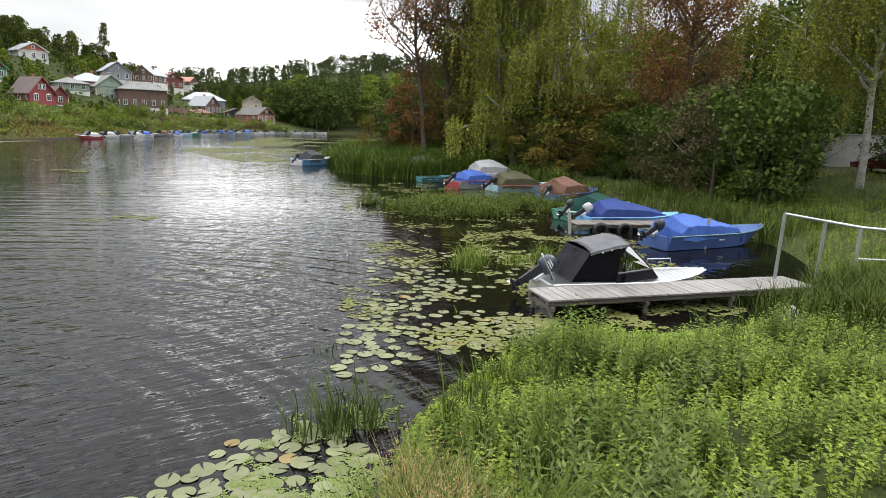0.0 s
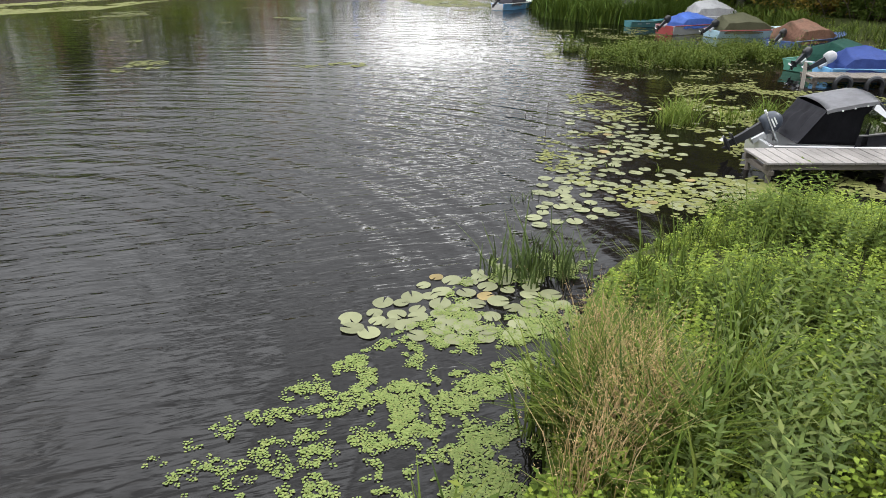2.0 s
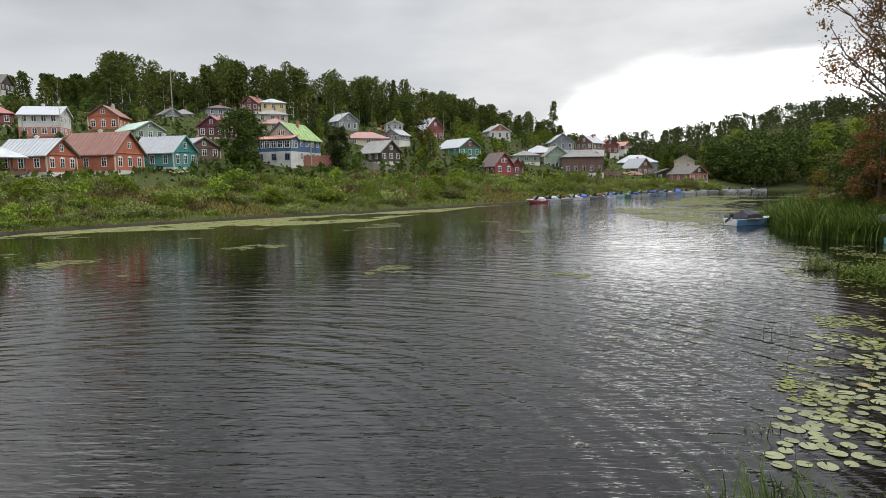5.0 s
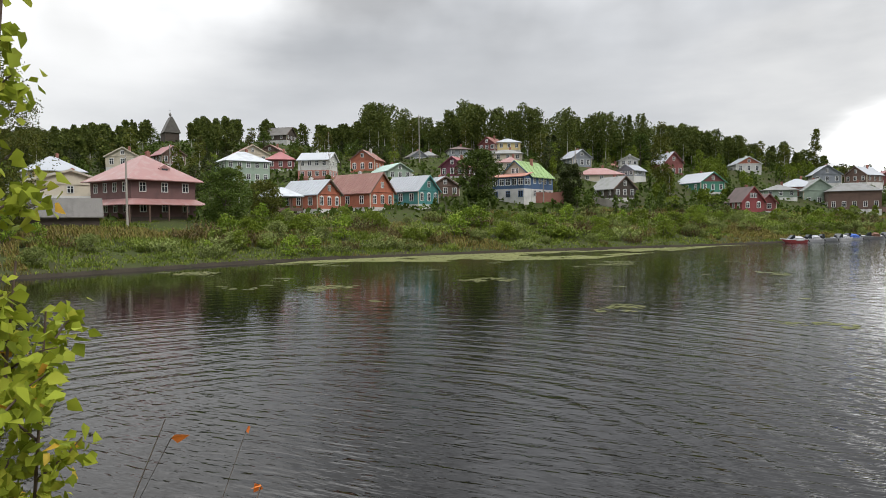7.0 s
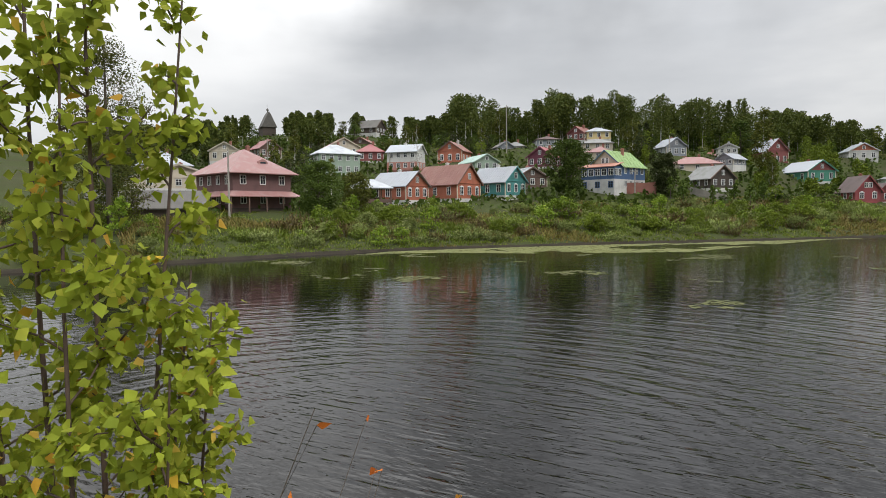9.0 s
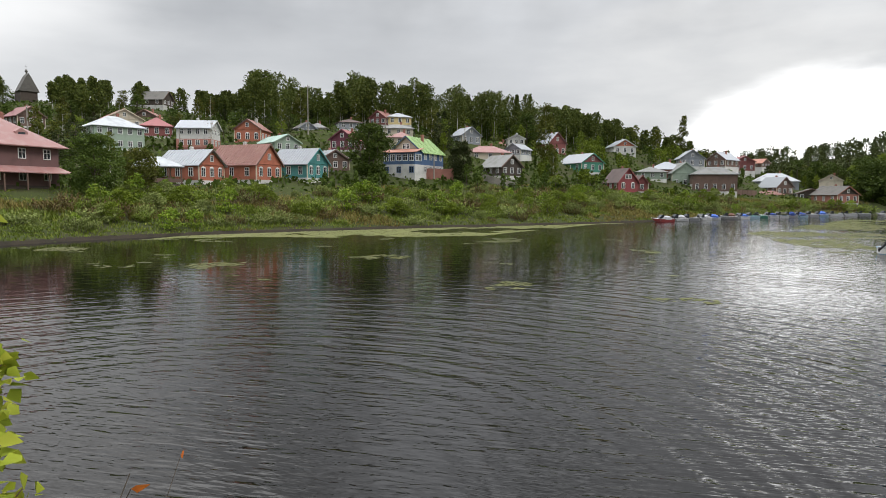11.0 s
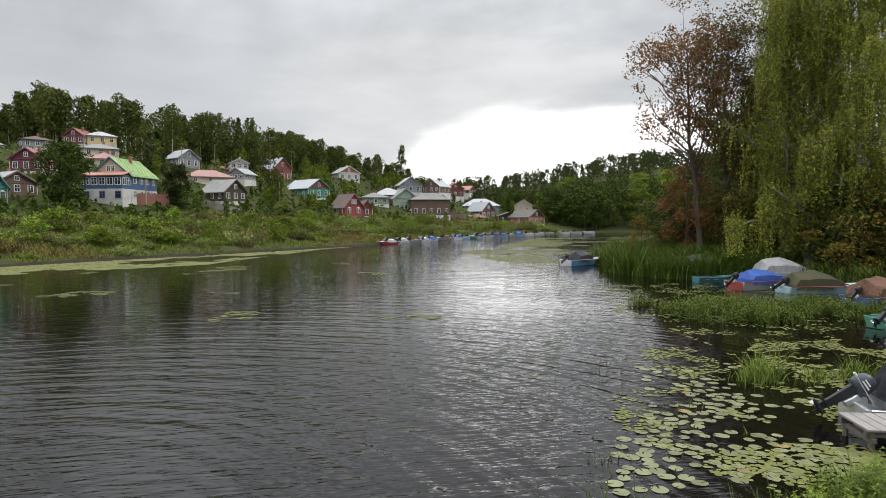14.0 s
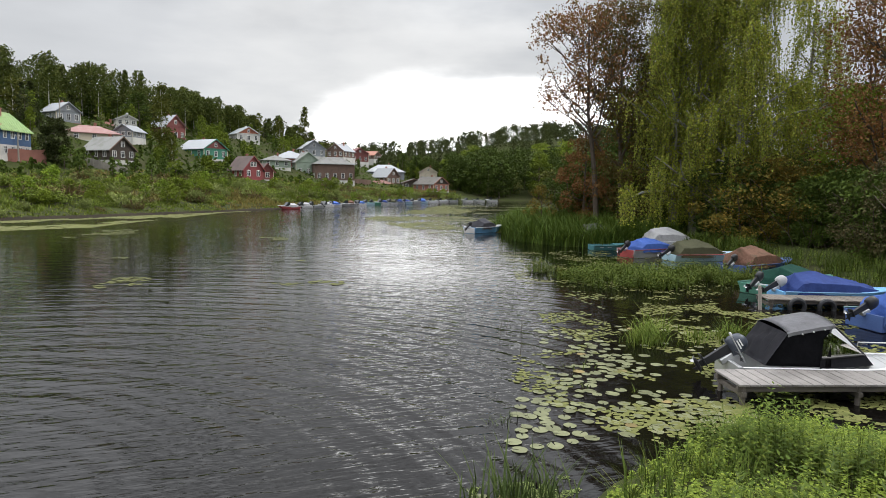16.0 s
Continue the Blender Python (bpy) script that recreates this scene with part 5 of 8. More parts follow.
def build_hill_trees():
    # wood on the hilltop
    n = 0
    for _ in range(5200):
        a, d = radians(RNG.uniform(-34, 62)), RNG.uniform(120, 330)
        x, y = -d * math.sin(a), d * math.cos(a)
        s = chart("far", x, y)
        deg = math.degrees(a)
        edge = np.interp(deg, [-34, -16, -8, 0, 8, 22, 25, 29, 33, 40, 62], [24, 26, 75, 62, 78, 96, 140, 104, 120, 110, 80])
        if s < edge + RNG.uniform(-6, 10) or chart("wet", x, y) > 0:
            continue
        if n > 230:
            break
        low = np.interp(deg, [-34, -16, -8, 0, 5, 23, 24.5, 25.5, 30, 31, 62], [0.85, 0.85, 0.6, 0.72, 0.92, 0.95, 0.5, 0.95, 0.95, 0.55, 0.55])
        sc = 0.88 * low * RNG.uniform(0.86, 1.06)
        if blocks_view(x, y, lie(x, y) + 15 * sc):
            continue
        plant(TALL if deg > -12 else TALL[2:5], x, y, sc, RNG.uniform(1.15, 1.6))
        n += 1
    # gardens
    n = 0
    for _ in range(9000):
        a, d = radians(RNG.uniform(-20, 60)), RNG.uniform(70, 260)
        x, y = -d * math.sin(a), d * math.cos(a)
        s = chart("far", x, y)
        if s < 22 or s > 120 or chart("wet", x, y) > 0:
            continue
        sc = RNG.uniform(0.55, 1.1)
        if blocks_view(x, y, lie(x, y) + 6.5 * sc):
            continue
        plant(YARD, x, y, sc, RNG.uniform(0.9, 1.25))
        n += 1
        if n > 270:
            break
    # willow scrub along the water
    n = 0
    for _ in range(6000):
        k = RNG.uniform(0.12, 0.80) * (len(FAR_LINE) - 1)
        p = FAR_LINE[int(k)] + (FAR_LINE[int(k) + 1] - FAR_LINE[int(k)]) * (k % 1)
        t = unit(FAR_LINE[int(k) + 1] - FAR_LINE[int(k)])
        off = 2.0 + 24 * RNG.uniform() ** 0.8
        x, y = p + np.array((-t[1], t[0])) * off
        if y < 20 or chart("far", x, y) < 1.6 or chart("wet", x, y) > 0:
            continue
        sc = RNG.uniform(0.6, 1.3) * (0.7 if off < 6 else 1)
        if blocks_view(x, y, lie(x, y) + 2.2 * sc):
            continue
        plant(BANK if RNG.uniform() > 0.07 else BRIGHT, x, y, sc, RNG.uniform(0.9, 1.4))
        n += 1
        if n > 430:
            break


LEAF_FOREST = leafy("forest_leaves", [(0.056, 0.078, 0.018), (0.076, 0.10, 0.02), (0.04, 0.06, 0.014), (0.10, 0.118, 0.028)], 0.3)
LEAF_RIDGE = leafy("ridge_leaves", [(0.03, 0.045, 0.014), (0.042, 0.058, 0.016), (0.055, 0.068, 0.02), (0.025, 0.036, 0.012)], 0.15)
build_hill_trees()


def woods(name, n, pick, label, per=300, size=0.85, mat=None, bark=BARK, bare=0.10, broad=1.0):
    """Joined crowns of a far wood: each a loose cone or dome of leaf clumps on a stem."""
    cents, stems = [], []
    made = 0
    for _ in range(n * 30):
        if made >= n:
            break
        x, y, h = pick()
        if h is None:
            continue
        z = lie(x, y)
        made += 1
        fir = RNG.uniform() < 0.05
        k = per
        u = RNG.uniform(0, 1, k) ** 0.7
        slim = RNG.uniform(0.13, 0.23) * broad
        r = h * (0.17 * (1 - u) + 0.02 if fir else slim * np.sin(np.pi * np.clip(u * 0.86 + 0.09, 0, 1)) ** 0.5) * RNG.uniform(0.35, 1.1, k)
        a = RNG.uniform(0, 6.28, k)
        lump = 1 + 0.3 * np.sin(a * 2 + u * 11 + x) + 0.2 * np.sin(a * 5 - u * 23 + y)
        lean = RNG.normal(size=2) * h * 0.03
        cents.append(np.stack([x + r * lump * np.cos(a) + lean[0] * u, y + r * lump * np.sin(a) + lean[1] * u, z + h * (bare + (1 - bare) * u + 0.03 * np.sin(a * 3 + x))], -1))
        stems.append((np.array([(x, y, z - 0.3), (x + lean[0] * 0.3, y + lean[1] * 0.3, z + h * 0.3), (x + lean[0] * 0.7, y + lean[1] * 0.7, z + h * 0.56)]), np.array([0.14, 0.09, 0.03])))
    ob = thing(name, Matrix.Identity(4), label, "woods", kind="stuff")
    quads("crowns", *leaf_quads(np.concatenate(cents), size, 0.7), mat, ob)
    quads("trunks", *tubes(stems, 4), bark, ob)
    return ob


def pick_hill():
    a, d = radians(RNG.uniform(-9, 60)), RNG.uniform(150, 330)
    x, y = -d * math.sin(a), d * math.cos(a)
    deg = math.degrees(a)
    s = chart("far", x, y)
    edge = np.interp(deg, [-9, 0, 8, 22, 25, 29, 33, 40, 60], [85, 75, 88, 104, 140, 112, 130, 120, 95])
    if s < edge or s > edge + 75:
        return 0, 0, None
    h = 16.3 * np.interp(deg, [-9, 0, 5, 22, 24, 25.3, 29.8, 31, 60], [0.6, 0.72, 0.98, 1.0, 0.75, 1.0, 1.0, 0.55, 0.5]) * RNG.uniform(0.88, 1.06)
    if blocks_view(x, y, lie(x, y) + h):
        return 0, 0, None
    return x, y, h


def pick_ridge():
    a, d = radians(RNG.uniform(-48, -5)), RNG.uniform(265, 520)
    x, y = -d * math.sin(a), d * math.cos(a)
    h = RNG.uniform(8.5, 12.5) * (0.6 if d < 340 else 1.0)
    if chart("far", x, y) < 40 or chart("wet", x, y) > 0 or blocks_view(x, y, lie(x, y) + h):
        return 0, 0, None
    return x, y, h


def pick_bend():
    deg, d = RNG.uniform(-36, -13), RNG.uniform(212, 280)
    a = radians(deg)
    x, y = -d * math.sin(a), d * math.cos(a)
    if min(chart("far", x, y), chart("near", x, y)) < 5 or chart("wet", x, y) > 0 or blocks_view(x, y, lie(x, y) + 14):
        return 0, 0, None
    return x, y, float(np.interp(deg, [-36, -22, -17.5, -14], [18, 17, 11, 6])) * RNG.uniform(0.75, 1.05)


def bend_trees():
    kinds = [kind(round_tree(16, LEAF_BROAD, "large rounded green tree at the river bend", 0.30, 90, 52, 0.55, 0.04, 0.085)), kind(round_tree(14, BANK_TREE, "dark green tree at the river bend", 0.34, 80, 52, 0.52, 0.04, 0.09)),
             kind(round_tree(15, LEAF_FRESH, "light green tree at the river bend", 0.28, 80, 50, 0.52, 0.06, 0.085)), kind(round_tree(9, LEAF_WILLOW, "grey green willow at the river bend", 0.40, 70, 46, 0.42, 0.02, 0.10)),
             kind(conifer(17, LEAF_DARK, "dark spruce at the river bend"))]
    made = 0
    for _ in range(900):
        x, y, h = pick_bend()
        if h is None:
            continue
        plant(kinds, x, y, h / 15.5, RNG.uniform(1.0, 1.4))
        made += 1
        if made > 80:
            break


def pick_near_back():
    a, d = radians(RNG.uniform(-82, -33)), RNG.uniform(64, 120)
    x, y = -d * math.sin(a), d * math.cos(a)
    if chart("near", x, y) < 14 or chart("wet", x, y) > 0:
        return 0, 0, None
    if (abs(x - 50) < 12 and abs(y - 51) < 12) or blocks_view(x, y, 12):
        return 0, 0, None
    return x, y, RNG.uniform(9, 15)


woods("hilltop_woods", 430, pick_hill, "mixed birch and pine wood on the hilltop", 1050, 0.64, LEAF_FOREST, BIRCH, 0.26)
woods("ridge_woods", 700, pick_ridge, "dark wooded ridge beyond the river bend", 260, 0.95, LEAF_RIDGE, BARK, 0.0, 1.6)
woods("bend_woods", 40, pick_bend, "dense green trees round the river bend", 800, 0.7, LEAF_BROAD, BARK, 0.0, 1.5)
bend_trees()


def far_meadow():
    """Rough grass, sedge and weeds along the far bank."""
    chunks = []
    n = 26000
    a, d = np.radians(np.concatenate([RNG.uniform(-12, 58, 20000), RNG.uniform(-20, 0, 6000)])), np.concatenate([RNG.uniform(45, 160, 20000), RNG.uniform(120, 240, 6000)])
    p = np.stack([-d * np.sin(a), d * np.cos(a)], -1)
    p = np.repeat(p, 12, 0) + RNG.normal(size=(n * 12, 2)) * 0.28
    s = line_distance(p, FAR_LINE)
    ok = ~in_basin(p) & (s > 0.65) & (s < 34)
    p, s = p[ok], s[ok]
    z = ground_z(p[:, 0], p[:, 1])
    r = np.column_stack([p, z])
    patch = np.array([noise.noise(Vector((q[0] * 0.11, q[1] * 0.11, 0.5))) for q in p])
    tall = np.interp(s, [0, 3, 10, 34], [0.45, 0.8, 1.25, 0.7])
    for name, sel, mat, hgt in (("sedge", patch < 0.08, leafy("bank_grass", [(0.075, 0.11, 0.016), (0.10, 0.14, 0.02), (0.055, 0.085, 0.013), (0.14, 0.155, 0.032)]), 1.0),
                                ("dry_grass", patch >= 0.08, leafy("dry_bank_grass", [(0.17, 0.14, 0.045), (0.11, 0.125, 0.024), (0.20, 0.16, 0.06), (0.085, 0.105, 0.018), (0.13, 0.085, 0.045)]), 0.9)):
        ob = quads(name, *blade_quads(r[sel], tall[sel] * hgt * (0.62 + 0.5 * patch[sel]), 0.085, 0.5, 0.8), mat)
        tagged(ob, "rough tall grass and weeds on the far bank", "grass", kind="stuff")
    n = 30000
    a, d = np.radians(RNG.uniform(-30, 60, n)), RNG.uniform(95, 300, n)
    p = np.stack([-d * np.sin(a), d * np.cos(a)], -1)
    s = line_distance(p, FAR_LINE)
    ok = ~in_basin(p) & (s > 26) & (line_distance(p, NEAR_LINE) > 30)
    p = p[ok]
    z = ground_z(p[:, 0], p[:, 1]) + 0.3
    ob = quads("weeds", *leaf_quads(np.column_stack([p, z]) + RNG.normal(size=(len(p), 3)) * 0.3, 1.1, 0.7), LEAF_BROAD)
    tagged(ob, "weeds and undergrowth on the hillside", "undergrowth", kind="stuff")


far_meadow()


def pick_gardens():
    a, d = radians(RNG.uniform(-20, 60)), RNG.uniform(95, 300)
    x, y = -d * math.sin(a), d * math.cos(a)
    s = chart("far", x, y)
    h = RNG.uniform(1.6, 4.5)
    if s < 24 or s > 150 or chart("wet", x, y) > 0 or chart("near", x, y) < 30 or blocks_view(x, y, lie(x, y) + h):
        return 0, 0, None
    return x, y, h


woods("garden_bushes", 700, pick_gardens, "bushes and fruit trees filling the hillside gardens", 180, 0.5, LEAF_BROAD)


def pick_slope():
    a, d = radians(RNG.uniform(-19, 14)), RNG.uniform(150, 290)
    x, y = -d * math.sin(a), d * math.cos(a)
    s = chart("far", x, y)
    h = RNG.uniform(2.5, 7.0)
    if s < 16 or s > 130 or chart("wet", x, y) > 0 or chart("near", x, y) < 30 or blocks_view(x, y, lie(x, y) + h):
        return 0, 0, None
    return x, y, h


woods("slope_trees", 230, pick_slope, "garden trees and bushes crowding the lower village", 330, 0.5, LEAF_FRESH)
# single trees that stand out across the river
for x, y, h, w, ob in ((-43.0, 116.5, 11.0, 1.45, round_tree(9, BANK_TREE, "round dark green tree by the blue house", 0.40, 150, 64, 0.30, 0.14)),
                       (-60.5, 66.5, 8.2, 1.2, round_tree(8, LEAF_BROAD, "dense dark green tree by the big brown house", 0.42, 170, 80, 0.24, 0.02)),
                       (-60.3, 74.5, 6.4, 1.1, round_tree(6, LEAF_OLIVE, "olive green tree by the big brown house", 0.42, 130, 64, 0.24, 0.02)),
                       (-28.5, 132.0, 8.5, 1.0, round_tree(8, LEAF_DARK, "dark bushy tree beside the brick shed", 0.38, 120, 64, 0.34, 0.02)),
                       (-67.0, 40.5, 20.0, 1.25, round_tree(16, LEAF_OLIVE, "tall olive green willow behind the log barn", 0.26, 130, 130, 0.20, 0.06, 0.085)),
                       (30.0, 255.0, 17.5, 0.9, birch_far(18, LEAF_BIRCH_FAR, "tall pale aspen above the village", 0.5, 70, 40)),
                       (-13.5, 165.0, 18.0, 1.25, birch_far(18, LEAF_BIRCH_FAR, "tall birch between the houses", 0.40, 90, 50, 0.1)),
                       (-78.0, 118.0, 13.0, 0.8, birch_far(13, LEAF_RUST, "thin bare birch with a few brown leaves", 0.14, 30, 16))):
    ob.matrix_world = at_ground(x, y, 1.0, 1.0) @ Matrix.Diagonal((w, w, h / {11.0: 9, 8.2: 8, 6.4: 6, 8.5: 8, 20.0: 16, 17.5: 18, 18.0: 18, 13.0: 13}[h], 1))


# ---------------------------------------------------------------- trees of the near bank
LEAF_AMBER = leafy("amber_leaves", [(0.12, 0.095, 0.02), (0.08, 0.085, 0.02), (0.16, 0.11, 0.02), (0.065, 0.075, 0.018)], 0.35)
def near_trees():
    woods("near_bank_woods", 110, pick_near_back, "dense green wood behind the near bank trees", 1200, 0.6, LEAF_BROAD)
    t = broad_tree(18, LEAF_RUST, "tall forked tree with rusty brown leaves over the reeds", 0.30, 30, 0.22, 26, 4, 0.42, clump=0.055, girth=0.016, taper=0.35, rise=1.0)
    t.matrix_world = at_ground(29.8, 47.0, 0.6) @ pose(0, 0, 0, -4, -3, 0)
    t = broad_tree(19, LEAF_BRONZE, "tall tree with bronze green leaves beside the birches", 0.24, 34, 0.22, 26, 5, 0.3, clump=0.055, girth=0.014, taper=0.35, rise=1.2)
    t.matrix_world = at_ground(31.6, 46.6, 2.6)
    t = round_tree(9, LEAF_RUST, "rust brown bushy tree among the reeds", 0.34, 90, 80, 0.22, 0.02, 0.085)
    t.matrix_world = at_ground(29.6, 49.0, 2.0, 0.95)
    t = round_tree(8, LEAF_BRONZE, "bronze green bushy tree under the tall trees", 0.40, 90, 80, 0.22, 0.02, 0.085)
    t.matrix_world = at_ground(31.8, 45.4, 0.7, 1.0)
    t = round_tree(6.5, LEAF_AMBER, "amber bush at the edge of the reeds", 0.40, 50, 50, 0.22, 0.06, name="bush")
    t.matrix_world = at_ground(27.4, 52.6, 2.0, 0.7)
    t = wood_tree = round_tree(17, LEAF_BROAD, "tall dark green tree behind the birches", 0.24, 100, 90, 0.32, 0.12)
    t.matrix_world = at_ground(36.5, 51.5, 1.2, 0.8)
    for x, y, h, s, hang, turn, label in ((34.5, 43.5, 23, 2700, 0.20, 0.3, "tall weeping birch with long hanging green twigs"), (37.5, 40.0, 24, 3000, 0.21, 2.2, "large weeping birch hanging over the moored boats"),
                                          (35.6, 42.4, 21, 1700, 0.20, 4.0, "weeping birch with thick hanging foliage"), (45.5, 41.0, 20, 1000, 0.22, 1.0, "slender weeping birch before the white house")):
        ob = weeping_birch(h, LEAF_BIRCH, label, s, 0.17, 0.25, hang, leaf_gap=0.10, first=0.10)
        ob.matrix_world = at_ground(x, y, turn)
    t = weeping_birch(19, LEAF_BIRCH, "white trunked weeping birch beside the path", 3800, 0.15, 0.38, 0.28, girth=0.012, leaf_gap=0.085, first=0.28, bark=BIRCH)
    t.matrix_world = at_ground(41.0, 17.6, 0.26)
    t = broad_tree(19, LEAF_RUST, "tall tree with rust red autumn leaves", 0.30, 40, 0.22, 30, 9, 0.12, taper=0.3, rise=0.9)
    t.matrix_world = at_ground(42.6, 31.4, 1.0)
    t = round_tree(11, LEAF_FRESH, "green broadleaf tree behind the birches", 0.28, 80, 70, 0.28, 0.04)
    t.matrix_world = at_ground(41.4, 33.6, 1.0)
    t = round_tree(6.5, leafy("drab_leaves", [(0.06, 0.06, 0.026), (0.075, 0.07, 0.032), (0.05, 0.055, 0.024), (0.09, 0.07, 0.036)], 0.25), "large drab bush with fine bare twigs", 0.5, 90, 80, 0.16, 0.02, name="bush")
    t.matrix_world = at_ground(32.6, 21.5, 0.2)
    t = copy_thing(t, at_ground(34.8, 25.5, 1.9, 0.9))
    for x, y, h in ((50.5, 19.5, 13.0), (52.0, 26.5, 14.0), (49.0, 33.0, 12.0), (47.0, 12.5, 12.0)):
        copy_thing(wood_tree, at_ground(x, y, x, h / 17, 0.1, 1.3))
    bushes = [kind(shrub(3.0, LEAF_BROAD, "green shrub under the birches", 0.7, 60, 60, 0.16, 12, "bush")), kind(shrub(2.6, LEAF_BROAD, "dark green shrub under the birches", 0.8, 70, 64, 0.14, 12, "bush")),
              kind(shrub(2.4, LEAF_AMBER, "shrub turning amber under the birches", 0.7, 80, 110, 0.075, 12, "bush"))]
    for x, y, sc in ((38.2, 35.8, 1.7), (37.0, 37.0, 1.5), (39.5, 35.0, 1.3)):
        plant(bushes[2:], x, y, sc, 1.2)
    for _ in range(400):
        k = RNG.uniform(0, 1)
        x, y = RNG.uniform(26, 62), RNG.uniform(8, 60)
        d = chart("near", x, y)
        if chart("wet", x, y) > 0 or d < 4.5 or d > 17 or math.hypot(x - 40.7, y - 17.1) < 5 or abs(math.degrees(math.atan2(x, y)) - 66.5) < 4 or (y < 14 and x < 34):
            continue
        plant(bushes[:2] if k < 0.97 else bushes, x, y, RNG.uniform(0.7, 1.5), RNG.uniform(0.9, 1.3))


near_trees()


# ---------------------------------------------------------------- boats and landing stages
def cloth(key, c, **k):
    return surface(key, c, k.get("rough", 0.75), 2.0, k.get("var", 0.18), 0.5, coarse=2.2, tint=k.get("tint"), spec=0.15)


WOOD_WET = surface("damp_grey_wood", (0.13, 0.11, 0.09), 0.75, 3, 0.35, 0.4, stretch=(0.3, 3, 3))
CLOTH = {"blue": cloth("blue_tarpaulin", (0.012, 0.10, 0.48), rough=0.6), "navy": cloth("navy_cover", (0.010, 0.04, 0.21)), "green": cloth("green_cover", (0.006, 0.05, 0.035)),
         "olive": cloth("olive_cover", (0.085, 0.085, 0.045)), "camo": cloth("brown_camouflage_net", (0.16, 0.075, 0.045), tint=(0.05, 0.05, 0.025), var=0.6), "white": cloth("pale_grey_cover", (0.42, 0.42, 0.43)),
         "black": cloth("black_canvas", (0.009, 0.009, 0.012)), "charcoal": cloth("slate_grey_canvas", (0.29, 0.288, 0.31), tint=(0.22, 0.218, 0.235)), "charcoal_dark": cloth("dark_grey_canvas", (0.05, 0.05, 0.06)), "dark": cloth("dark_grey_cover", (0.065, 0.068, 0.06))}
HULL = {"silver": surface("bare_aluminium", (0.62, 0.63, 0.64), 0.35, 5, 0.12, 0.1, metal=0.6), "blue": paint("blue_hull_paint", (0.03, 0.09, 0.30), rough=0.45), "sky": paint("sky_blue_hull_paint", (0.10, 0.38, 0.72), rough=0.45),
        "white": paint("white_hull_paint", (0.72, 0.72, 0.72), rough=0.4), "red": paint("red_hull_paint", (0.40, 0.03, 0.03), rough=0.45), "grey": paint("grey_hull_paint", (0.42, 0.42, 0.43), rough=0.5),
        "teal": paint("teal_hull_paint", (0.04, 0.19, 0.21), rough=0.5), "green": paint("green_hull_paint", (0.05, 0.24, 0.16), rough=0.5), "ice": paint("pale_blue_hull_paint", (0.35, 0.55, 0.66), rough=0.5), "black": RUBBER}


def hull_at(s, length, beam, depth, k):
    """Half breadth and height of the hull's point k (0 keel, 1 chine, 2 gunwale) at s from stern to stem."""
    full = (1 - max(0, (s - 0.45) / 0.55) ** 2.2) ** 0.75
    rise = max(0, (s - 0.55) / 0.45) ** 2
    if k == 0:
        return 0.0, -0.12 + depth * 0.75 * rise**1.6
    if k == 1:
        return beam * 0.40 * full * (1 - 0.4 * rise), 0.02 + depth * 0.55 * rise
    return beam * 0.5 * full, depth * (0.88 + 0.22 * rise)


